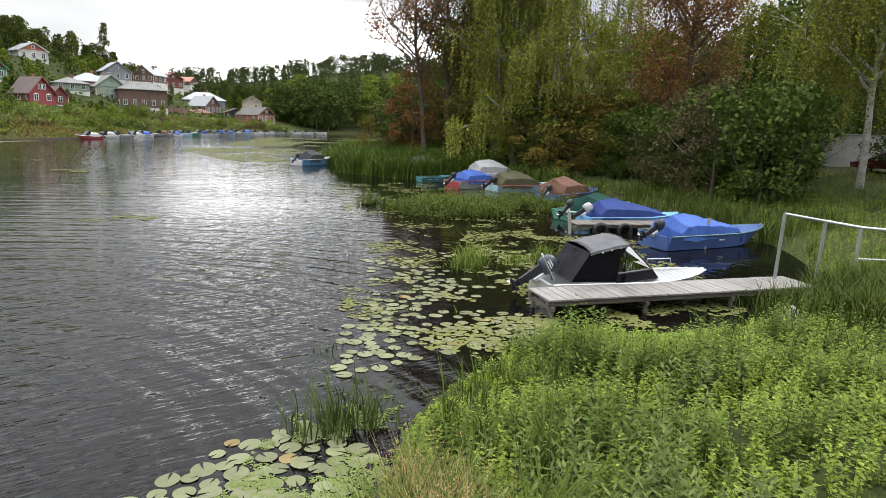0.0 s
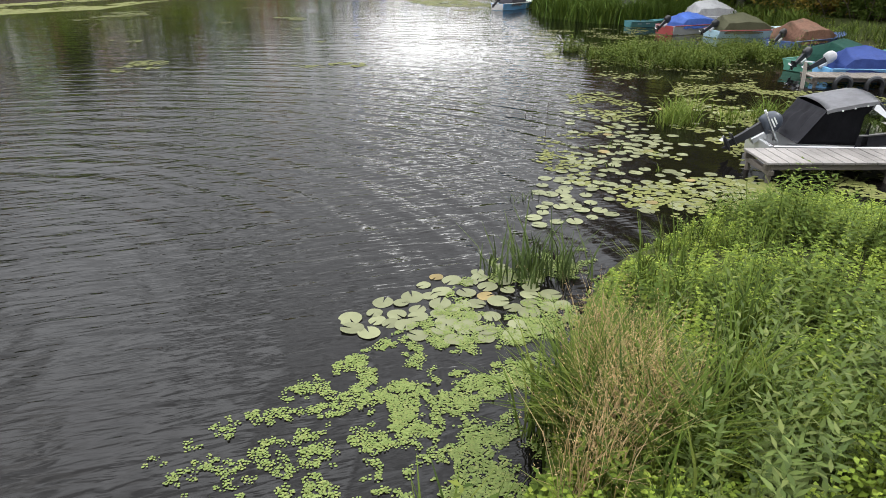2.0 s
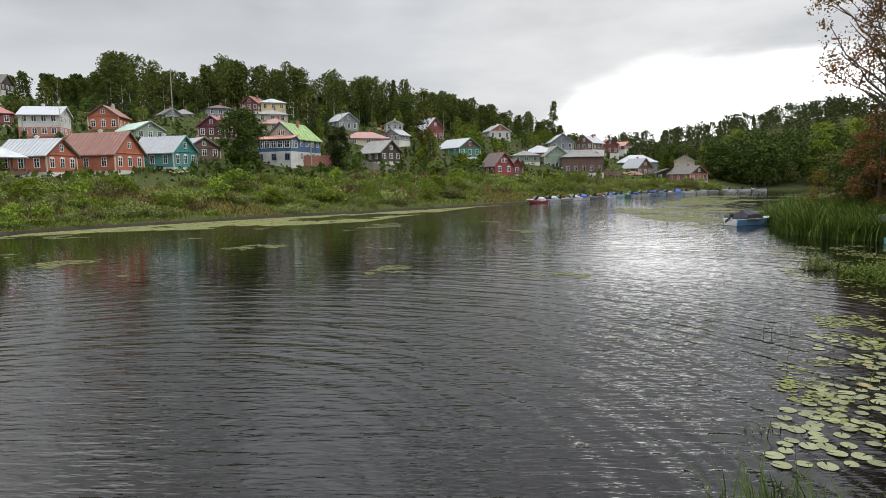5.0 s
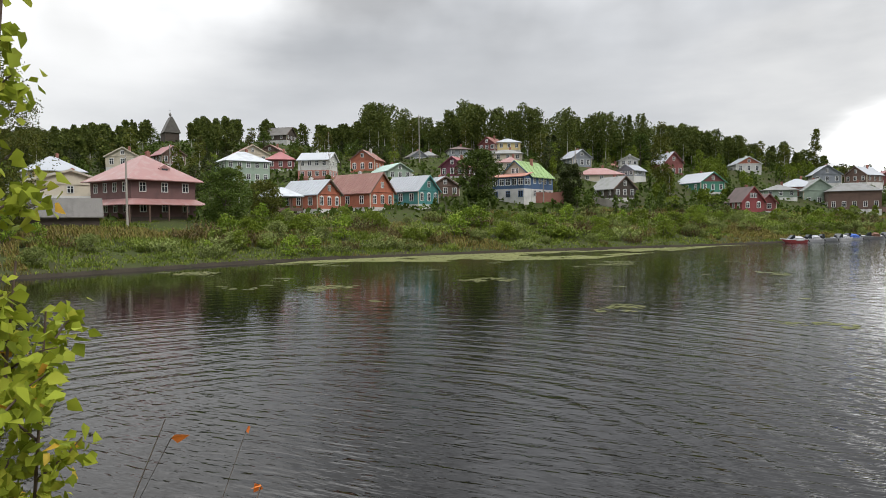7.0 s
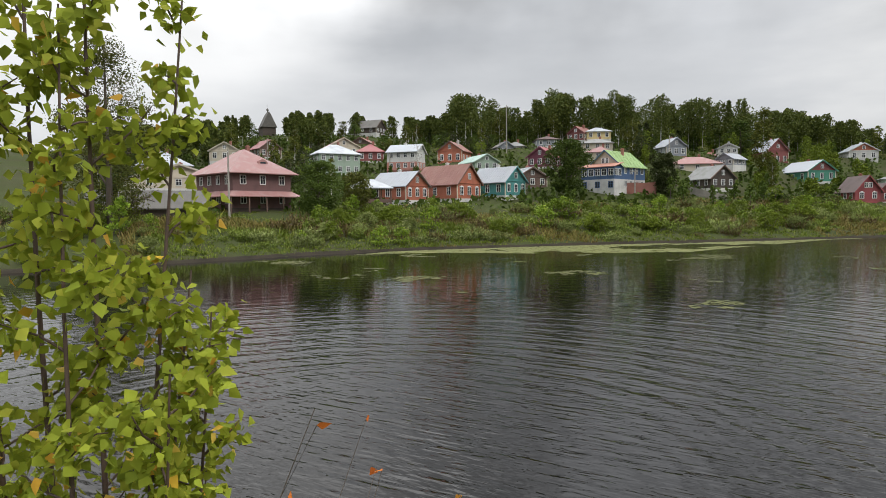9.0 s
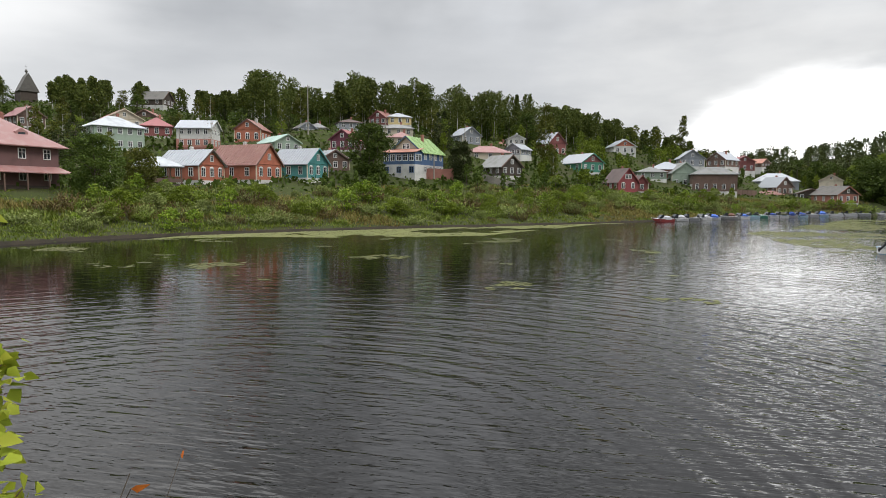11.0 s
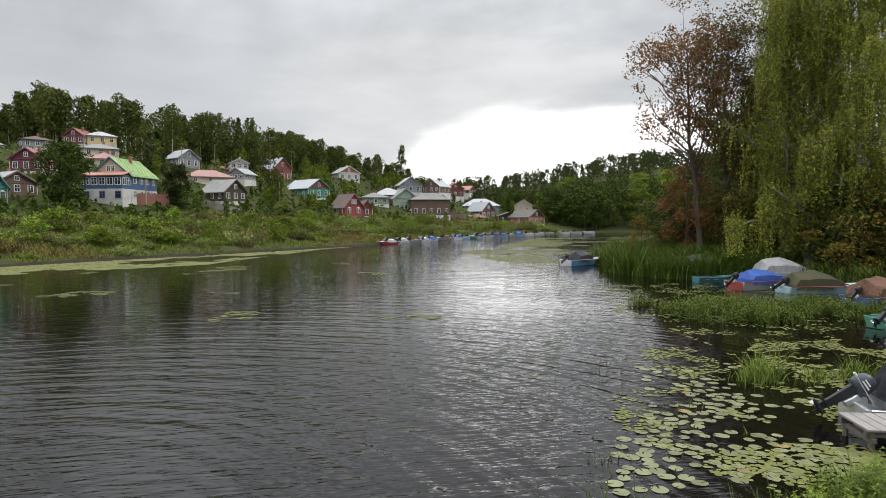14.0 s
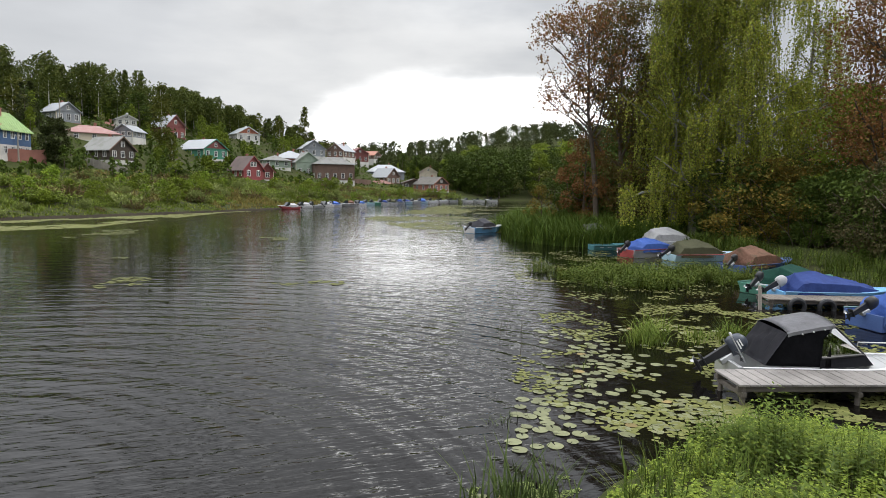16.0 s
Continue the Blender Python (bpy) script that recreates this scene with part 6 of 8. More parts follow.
def outboard(parent, x, z, tilt, cowl_mat, size=1.0, label="outboard motor tilted clear of the water"):
    """A motor on the transom, its leg swung up by `tilt` degrees."""
    m = pose(x, 0, z, 0, tilt, 0) @ Matrix.Diagonal((size, size, size, 1))
    bm = bmesh.new()
    prof = [(-0.17, 0.12, 0.28), (-0.19, 0.15, 0.40), (-0.19, 0.16, 0.55), (-0.15, 0.15, 0.70), (-0.06, 0.10, 0.79)]
    rings = [[bm.verts.new((a * 1.35 * math.cos(t) * 1.15 - 0.22, b * math.sin(t), h)) for t in [2 * math.pi * q / 10 for q in range(10)]] for a, b, h in prof]
    for r0, r1 in zip(rings, rings[1:]):
        for q in range(10):
            bm.faces.new((r0[q], r0[(q + 1) % 10], r1[(q + 1) % 10], r1[q]))
    bm.faces.new(rings[0][::-1]), bm.faces.new(rings[-1])
    bmesh.ops.recalc_face_normals(bm, faces=bm.faces)
    for f in bm.faces:
        f.smooth = True
    motor = part("outboard_motor", bm, cowl_mat, parent, label)
    motor.matrix_local = m
    bm = bmesh.new()
    prism(bm, [(-0.36, 0.28), (-0.10, 0.28), (-0.13, -0.35), (-0.16, -0.62), (-0.33, -0.62), (-0.32, -0.35)], 1, -0.06, 0.06)
    part("leg", bm, RUBBER, motor)
    part("cavitation_plate", box(bmesh.new(), -0.48, -0.1, -0.13, 0.13, -0.50, -0.47, 0.008), RUBBER, motor)
    part("gearcase", rod(bmesh.new(), [(-0.02, 0, -0.68), (-0.12, 0, -0.68), (-0.38, 0, -0.67), (-0.46, 0, -0.67)], [0.015, 0.055, 0.055, 0.035], 8), RUBBER, motor)
    bm = bmesh.new()
    solid(bm, [(-0.04, -0.012, -0.66), (-0.22, -0.012, -0.66), (-0.22, -0.008, -0.85), (-0.04, 0.012, -0.66), (-0.22, 0.012, -0.66), (-0.22, 0.008, -0.85)], [(0, 1, 2), (5, 4, 3), (0, 3, 4, 1), (1, 4, 5, 2), (2, 5, 3, 0)])
    part("skeg", bm, RUBBER, motor)
    for k in range(3):
        a = k * 2 * math.pi / 3
        c, s = math.cos(a), math.sin(a)
        bm = bmesh.new()
        solid(bm, [(-0.45, 0.03 * c, -0.67 + 0.03 * s), (-0.40, 0.13 * math.cos(a - 0.45), -0.67 + 0.13 * math.sin(a - 0.45)), (-0.44, 0.145 * c, -0.67 + 0.145 * s), (-0.48, 0.13 * math.cos(a + 0.45), -0.67 + 0.13 * math.sin(a + 0.45)),
                   (-0.46, 0.03 * c, -0.67 + 0.03 * s)], [(0, 1, 2, 3), (3, 2, 1, 4)])
        part("propeller_blade", bm, METAL, motor)
    part("clamp_bracket", box(bmesh.new(), -0.1, 0.06, -0.11, 0.11, -0.12, 0.26, 0.02), METAL, motor)
    return motor


def draped(sections, sag=0.03, folds=0.02, n=9, seed=0):
    """A cloth cover hung over hoops: each section is x, half width, side height, top height, base height; edges fall to the base."""
    bm, rows = bmesh.new(), []
    for q, (x, half, side, top, base) in enumerate(sections):
        row = []
        for k in range(2 * n + 1):
            u = (k - n) / n
            if abs(u) > 0.62:
                w = (abs(u) - 0.62) / 0.38
                yy, zz = half * (1 + 0.04 * w), side + (base - side) * w
            else:
                w = abs(u) / 0.62
                yy, zz = half * w, top + (side - top) * w**1.05 - sag * math.sin(math.pi * w)
            f = folds * (0.6 * noise.noise(Vector((x * 2.3 + seed, u * 3.1, 0.7))) + 0.5 * noise.noise(Vector((x * 7.1 + u * 5 + seed, u * 2.2 - x, 2.7))))
            row.append(bm.verts.new((x + f, math.copysign(yy, u) + f * 1.2, zz + f * 1.4)))
        rows.append(row)
    for a, b in zip(rows, rows[1:]):
        for k in range(2 * n):
            bm.faces.new((a[k], a[k + 1], b[k + 1], b[k]))
    bm.faces.new(rows[0][::-1]), bm.faces.new(rows[-1])
    for f in bm.faces:
        f.smooth = True
    for a, b in zip(rows, rows[1:]):
        for k in (n, n - round(n * 0.62), n + round(n * 0.62)):
            edge = bm.edges.get((a[k], b[k]))
            edge.smooth = False
    bmesh.ops.recalc_face_normals(bm, faces=bm.faces)
    return bm


def finer(sections, steps=3):
    out = []
    for a, b in zip(sections, sections[1:]):
        out += [tuple(p + (q - p) * k / steps for p, q in zip(a, b)) for k in range(steps)]
    return out + [sections[-1]]


def boat(label, x, y, heading_deg, length=4.4, beam=1.6, depth=0.62, hull="silver", deck="silver", strip=None, motor=40, cowl="black", foredeck=0.36, group="", z=0.0, seats=True, trim=0.0, reach=-0.06, power=0.78):
    """A small motor boat with its stern's middle at (x, y)."""
    top = thing("motor_boat", pose(x, y, z, 0, trim, heading_deg), label, "boat", group)
    n = 12
    bm = bmesh.new()
    rows = []
    for q in range(n + 1):
        s = q / n
        row = []
        for sgn, k in ((-1, 2), (-1, 1), (1, 0), (1, 1), (1, 2)):
            b, h = hull_at(s, length, beam, depth, k)
            lead = length * s + (0.0 if k == 2 else -0.10 * length * max(0, (s - 0.6) / 0.4) ** 2 * (1.0 if k == 1 else 1.4))
            row.append(bm.verts.new((lead, sgn * b, h)))
        rows.append(row)
    for a, b in zip(rows, rows[1:]):
        for k in range(4):
            bm.faces.new((a[k], b[k], b[k + 1], a[k + 1]))
    bm.faces.new(rows[0])
    bmesh.ops.remove_doubles(bm, verts=bm.verts, dist=0.002)
    bmesh.ops.recalc_face_normals(bm, faces=bm.faces)
    body = part("hull", bm, HULL[hull], top)
    # inside floor, gunwale, foredeck
    bm = bmesh.new()
    left = [(length * q / n * 0.97, -0.93 * hull_at(q / n, length, beam, depth, 1)[0], 0.12 + 0.3 * depth * max(0, (q / n - 0.55) / 0.45) ** 2) for q in range(n)]
    vs = [bm.verts.new(p) for p in left] + [bm.verts.new((p[0], -p[1], p[2])) for p in left[::-1]]
    bm.faces.new(vs)
    part("floor", bm, HULL["grey"], top)
    for sgn in (-1, 1):
        pts = []
        for q in range(n + 1):
            b, h = hull_at(min(q / n, 0.995), length, beam, depth, 2)
            pts.append((length * q / n, sgn * b, h))
        part("gunwale", rod(bmesh.new(), pts, 0.028, 6), HULL[strip or deck], top)
    bm = bmesh.new()
    s0, row_l, row_m, row_r = 1 - foredeck, [], [], []
    for q in range(9):
        s = s0 + (0.99 - s0) * q / 8
        b, h = hull_at(s, length, beam, depth, 2)
        row_l.append(bm.verts.new((length * s, -b, h + 0.01))), row_m.append(bm.verts.new((length * s, 0, h + 0.06 + 0.05 * (1 - q / 8)))), row_r.append(bm.verts.new((length * s, b, h + 0.01)))
    for q in range(8):
        bm.faces.new((row_l[q], row_l[q + 1], row_m[q + 1], row_m[q])), bm.faces.new((row_m[q], row_m[q + 1], row_r[q + 1], row_r[q]))
    lo = [bm.verts.new((v.co.x, v.co.y * 0.96, 0.2)) for v in (row_l[0], row_r[0])]
    bm.faces.new((row_l[0], row_m[0], row_r[0], lo[1], lo[0]))
    bmesh.ops.recalc_face_normals(bm, faces=bm.faces)
    part("foredeck", bm, HULL[deck], top)
    part("transom", box(bmesh.new(), -0.04, 0.05, -beam * 0.42, beam * 0.42, 0.02, depth * 0.86, 0.01), HULL[deck], top)
    if seats:
        for sx in (0.22, 0.45):
            b = hull_at(sx, length, beam, depth, 2)[0]
            part("bench", box(bmesh.new(), length * sx - 0.15, length * sx + 0.15, -b * 0.95, b * 0.95, depth * 0.5, depth * 0.5 + 0.05, 0.01), HULL["grey"], top)
    if motor is not None:
        outboard(top, reach, depth * 0.82, motor, HULL[cowl] if cowl in HULL else cowl, power)
    return top


def tent_cover(top, mat, length, beam, depth, x0, x1, peak, label, peak_at=0.35, name="cover", seed=0):
    """A tarpaulin over hoops from x0 to x1, highest at a share of its length."""
    pk = x0 + (x1 - x0) * peak_at
    peak = depth + (peak - depth) * 0.86
    h = beam * 0.5
    sec = [(x0, h * 0.92, depth + 0.05, depth + 0.12, depth - 0.22), (x0 + 0.22, h * 0.98, depth + (peak - depth) * 0.42, depth + (peak - depth) * 0.86, depth - 0.24), (pk, h * 0.97, depth + (peak - depth) * 0.48, peak, depth - 0.26),
           (pk + (x1 - pk) * 0.5, h * 0.9, depth + (peak - depth) * 0.38, depth + (peak - depth) * 0.66, depth - 0.2), (x1, h * 0.6, depth + 0.02, depth + 0.12, depth - 0.08)]
    return part(name, draped(finer(sec, 8), 0.035, 0.04, 16, seed), mat, top, label)


def cloth_panel(a, b, c, d, nu=10, nv=8, wrinkle=0.012, belly=0.0, seed=0):
    """A stretched canvas panel between four corners, with slight wrinkles."""
    a, b, c, d = (Vector(q) for q in (a, b, c, d))
    out = (b - a).cross(d - a).normalized()
    bm, rows = bmesh.new(), []
    for i in range(nu + 1):
        row = []
        for j in range(nv + 1):
            u, v = i / nu, j / nv
            p = (a * (1 - u) + b * u) * (1 - v) + (d * (1 - u) + c * u) * v
            edge = min(1.0, 6 * min(u, 1 - u, v, 1 - v))
            row.append(bm.verts.new(p + out * (edge * wrinkle * (noise.noise(Vector((u * 9 + seed, v * 2, seed))) + noise.noise(Vector((u * 4 + v * 5, seed, v * 3)))) + belly * math.sin(math.pi * u) * math.sin(math.pi * v))))
        rows.append(row)
    for i in range(nu):
        for j in range(nv):
            f = bm.faces.new((rows[i][j], rows[i + 1][j], rows[i + 1][j + 1], rows[i][j + 1]))
            f.smooth = True
    bmesh.ops.solidify(bm, geom=bm.faces[:], thickness=0.012)
    return bm


def canopy_boat(x, y, head):
    """The boat at the near stage: aluminium, with a standing canvas canopy and windscreen."""
    cowl = surface("slate_blue_cowl", (0.045, 0.055, 0.075), 0.3, 6, 0.1, 0.02)
    top = boat("aluminium motor boat with a black canvas canopy", x, y, head, 4.7, 1.6, 0.62, "silver", "silver", z=-0.10, motor=58, reach=-0.10, power=0.86, cowl=cowl, foredeck=0.40, seats=False)
    part("rubbing_band", rod(bmesh.new(), [(4.7 * q / 10, -hull_at(q / 10, 4.7, 1.6, 0.62, 2)[0] - 0.015, hull_at(q / 10, 4.7, 1.6, 0.62, 2)[1] - 0.16) for q in range(10)], 0.05, 6), RUBBER, top)
    half = 0.74
    low, rear, front = (0.50, 0.60), (0.98, 1.32), (1.95, 1.54)
    # canvas tones: lightest on top, darker on the stern slope, darkest at the sides
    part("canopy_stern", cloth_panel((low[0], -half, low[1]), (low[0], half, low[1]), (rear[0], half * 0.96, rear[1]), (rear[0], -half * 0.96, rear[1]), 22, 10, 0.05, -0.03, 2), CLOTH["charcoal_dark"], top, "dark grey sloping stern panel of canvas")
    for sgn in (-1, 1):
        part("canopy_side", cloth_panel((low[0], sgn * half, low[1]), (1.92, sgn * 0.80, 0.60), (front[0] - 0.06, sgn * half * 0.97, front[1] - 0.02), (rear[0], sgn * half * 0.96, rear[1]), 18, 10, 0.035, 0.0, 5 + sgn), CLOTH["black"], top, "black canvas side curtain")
    bm, rows = bmesh.new(), []
    for q in range(9):
        sx = rear[0] - 0.02 + (front[0] - rear[0] + 0.05) * q / 8
        tz = rear[1] + (front[1] - rear[1]) * (q / 8) ** 0.85
        rows.append([bm.verts.new((sx, (half + 0.012) * u, tz + 0.10 * (1 - abs(u) ** 2.2) - (0.07 if abs(u) > 0.99 else 0) + 0.010 * noise.noise(Vector((sx * 4, u * 3, 1))))) for u in (-1, -0.985, -0.9, -0.7, -0.4, 0, 0.4, 0.7, 0.9, 0.985, 1)])
    for p, q in zip(rows, rows[1:]):
        for k in range(10):
            f = bm.faces.new((p[k], q[k], q[k + 1], p[k + 1]))
            f.smooth = 1 < k < 8
    bmesh.ops.solidify(bm, geom=bm.faces[:], thickness=-0.015)
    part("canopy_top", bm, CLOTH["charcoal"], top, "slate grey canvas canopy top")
    foot = 2.74
    for sgn in (-1, 1):
        tip, heel, toe = (front[0], sgn * half * 0.95, front[1]), (1.70, sgn * 0.80, 0.80), (foot, sgn * 0.60, 0.86)
        bm = bmesh.new()
        solid(bm, [heel, (1.72, sgn * 0.785, 1.24), (1.86, sgn * 0.775, 1.38), tip, toe], [(0, 1, 2, 3, 4)])
        part("side_window", bm, SCREEN, top, "clear side window")
        part("screen_frame", rod(bmesh.new(), [toe, tip, (1.86, sgn * 0.775, 1.38)], 0.022, 6), RUBBER, top)
        part("screen_frame", rod(bmesh.new(), [heel, toe], 0.03, 6), RUBBER, top)
        bm = bmesh.new()
        solid(bm, [(1.66, sgn * 0.82, 0.56), (2.95, sgn * 0.62, 0.62), (foot + 0.02, sgn * 0.60, 0.86), (1.68, sgn * 0.80, 0.82)], [(0, 1, 2, 3)])
        part("screen_surround", bm, CLOTH["black"], top)
        for fx in (0.3, 0.55, 0.8):
            part("fastener", rod(bmesh.new(), [(rear[0] + (front[0] - rear[0]) * fx, sgn * (half + 0.01), rear[1] + (front[1] - rear[1]) * fx - 0.06), (rear[0] + (front[0] - rear[0]) * fx, sgn * (half + 0.03), rear[1] + (front[1] - rear[1]) * fx - 0.06)], 0.018, 6), WHITE, top)
    bm = bmesh.new()
    solid(bm, [(foot, -0.60, 0.86), (foot, 0.60, 0.86), (front[0], half * 0.95, front[1]), (front[0], -half * 0.95, front[1])], [(0, 1, 2, 3)])
    part("windscreen", bm, SCREEN, top, "raked glass windscreen")
    part("screen_frame", rod(bmesh.new(), [(foot, -0.60, 0.86), (foot + 0.05, 0, 0.88), (foot, 0.60, 0.86)], 0.025, 6), RUBBER, top)
    part("screen_frame", rod(bmesh.new(), [(foot, 0, 0.88), (front[0], 0, front[1] + 0.08)], 0.018, 6), METAL, top)
    bm = bmesh.new()
    solid(bm, [(2.95, -0.62, 0.62), (2.97, 0, 0.70), (2.95, 0.62, 0.62), (foot + 0.02, 0.60, 0.86), (foot + 0.06, 0, 0.88), (foot + 0.02, -0.60, 0.86)], [(0, 1, 4, 5), (1, 2, 3, 4)])
    part("screen_surround", bm, CLOTH["black"], top)
    part("bow_rail", rod(bmesh.new(), [(3.25, 0.5, 0.72), (3.27, 0.5, 0.88), (3.9, 0.40, 0.90), (3.92, 0.40, 0.76)], 0.018, 6), METAL, top)
    part("light_mast", rod(bmesh.new(), [(0.22, -0.45, 0.55), (-0.16, -0.45, 1.20)], 0.014, 6), METAL, top)
    part("stern_light", rod(bmesh.new(), [(-0.15, -0.45, 1.19), (-0.19, -0.45, 1.26)], 0.028, 8), WHITE, top)
    part("cable", rod(bmesh.new(), [(0.10, 0.1, 0.56), (0.02, 0.02, 0.78), (0.16, -0.18, 0.72), (0.22, -0.3, 0.56)], 0.014, 6), RUBBER, top)
    part("cable", rod(bmesh.new(), [(0.12, 0.15, 0.56), (0.06, -0.05, 0.70), (0.24, -0.1, 0.66), (0.28, -0.05, 0.5)], 0.012, 6), RUBBER, top)
    for q in range(8):
        for sgn in (-1, 1):
            s = 0.70 + 0.032 * q
            b, hh = hull_at(s, 4.7, 1.6, 0.62, 2)
            bm = bmesh.new()
            solid(bm, [(4.7 * s, 0, hh + 0.112 - 0.006 * q), (4.7 * s + 0.02, 0, hh + 0.112 - 0.006 * q), (4.7 * s + 0.06, sgn * b * 0.92, hh + 0.028), (4.7 * s + 0.04, sgn * b * 0.92, hh + 0.028)], [(0, 1, 2, 3)])
            part("tread_strip", bm, HULL["grey"], top)
    # the maker's name as plain bars
    for k, (u, wd) in enumerate(((0.50, 0.10), (0.57, 0.16))):
        bm = box(bmesh.new(), -0.36, -0.10 - 0.05 * k, -0.172, -0.160, u, u + 0.035)
        part("cowl_mark", bm, WHITE, [c for c in top.children if c.name.startswith("outboard_motor")][0])
    return top


def landing_stage(name, x0, y0, x1, y1, width, height, boards, label, tilt=0.0, mat=None):
    """A plank walk on posts from its water end (x0, y0) to the bank."""
    mat = mat or surface("grey_planks", (0.25, 0.23, 0.215), 0.82, 2.5, 0.3, 0.5, stretch=(4, 0.5, 3), coarse=1.4)
    length = math.hypot(x1 - x0, y1 - y0)
    top = thing(name, pose(x0, y0, 0, 0, 0, math.degrees(math.atan2(y1 - y0, x1 - x0))), label, "landing stage")
    step = length / boards
    for k in range(boards):
        dz, j = 0.012 * noise.noise(Vector((k * 1.7, x0, 0))), 0.03 * noise.noise(Vector((k * 2.9, y0, 4)))
        bm = box(bmesh.new(), k * step + 0.008, (k + 1) * step - 0.008, -width / 2 + j, width / 2 + j, height - 0.045 + dz, height + dz, 0.006)
        part("plank", bm, mat, top)
    for sgn in (-1, 1):
        part("beam", box(bmesh.new(), 0.0, length, sgn * width * 0.40 - 0.05, sgn * width * 0.40 + 0.05, height - 0.17, height - 0.06, 0.008), WOOD_WET, top)
    for k in range(max(2, int(length / 1.9) + 1)):
        px = 0.12 + (length - 0.24) * k / max(1, int(length / 1.9))
        for sgn in (-1, 1):
            part("post", rod(bmesh.new(), [(px, sgn * width * 0.42, -1.2), (px, sgn * width * 0.42, height - 0.06)], [0.06, 0.055], 7), WOOD_WET, top)
        part("cross_beam", box(bmesh.new(), px - 0.05, px + 0.05, -width / 2, width / 2, height - 0.27, height - 0.17, 0.008), WOOD_WET, top)
    return top


def near_boats():
    canopy_boat(11.05, 11.86, -20.5)
    b = boat("blue motor boat under a bright blue tarpaulin", 19.4, 14.95, -9, 5.6, 1.75, 0.62, "blue", "blue", strip="teal", motor=62, group="boats at the landing")
    tent_cover(b, CLOTH["blue"], 5.6, 1.75, 0.62, 0.55, 3.75, 1.36, "bright blue tarpaulin over hoops", 0.22, seed=1)
    b = boat("sky blue boat under a navy cover", 20.9, 19.9, -22, 4.6, 1.7, 0.55, "sky", "sky", motor=58, group="boats at the landing", cowl="grey")
    tent_cover(b, CLOTH["navy"], 4.6, 1.7, 0.55, 0.45, 3.7, 1.35, "navy blue cover over hoops", 0.25, seed=2)
    b = boat("green boat under a dark green cover", 21.3, 21.3, 10, 5.4, 1.8, 0.5, "green", "green", motor=55, group="boats at the landing")
    tent_cover(b, CLOTH["green"], 5.4, 1.8, 0.5, 1.3, 4.4, 1.35, "dark green canvas cover", 0.3, seed=3)
    b = boat("blue boat under a brown camouflage net", 25.9, 27.6, 12, 5.4, 1.8, 0.5, "blue", "blue", motor=55, group="boats at the landing")
    tent_cover(b, CLOTH["camo"], 5.4, 1.8, 0.5, 0.4, 3.9, 1.6, "brown camouflage cover", 0.35, seed=4)
    b = boat("pale blue boat under an olive green cover", 26.2, 33.2, -8, 5.2, 1.8, 0.5, "ice", "ice", strip="red", motor=55, group="boats at the landing")
    tent_cover(b, CLOTH["olive"], 5.2, 1.8, 0.5, 0.3, 3.6, 1.5, "olive green canvas cover", 0.45, seed=5)
    b = boat("grey and red boat under a blue tarpaulin", 24.5, 35.3, 8, 4.8, 1.7, 0.62, "grey", "red", strip="red", motor=50, group="boats at the landing")
    tent_cover(b, CLOTH["blue"], 4.8, 1.7, 0.62, 0.7, 3.9, 1.38, "bright blue tarpaulin", 0.3, seed=6)
    b = boat("boat under a pale grey cover behind the others", 29.0, 39.4, -6, 4.6, 1.8, 0.6, "white", "white", motor=None, group="boats at the landing", z=0.15)
    tent_cover(b, CLOTH["white"], 4.6, 1.8, 0.6, 0.2, 3.8, 1.72, "pale grey cover", 0.4, seed=7)
    b = boat("covered boat drawn up among the reeds", 26.0, 43.6, -8, 3.6, 1.7, 0.6, "grey", "grey", motor=None, group="boats at the landing", z=0.35)
    tent_cover(b, CLOTH["dark"], 3.6, 1.7, 0.6, 0.1, 2.9, 1.55, "dark grey cover", 0.45, seed=8)
    boat("small turquoise rowing dinghy by the reeds", 25.0, 40.2, -6, 2.6, 1.15, 0.42, "teal", "teal", motor=None, group="boats at the landing")
    b = boat("pale blue and white boat with a dark folding hood", 22.3, 57.6, 24, 4.8, 1.7, 0.65, "sky", "white", motor=50, group="boats at the landing")
    tent_cover(b, CLOTH["charcoal_dark"], 4.8, 1.7, 0.65, 1.0, 3.3, 1.55, "dark folding hood", 0.45, name="hood", seed=9)


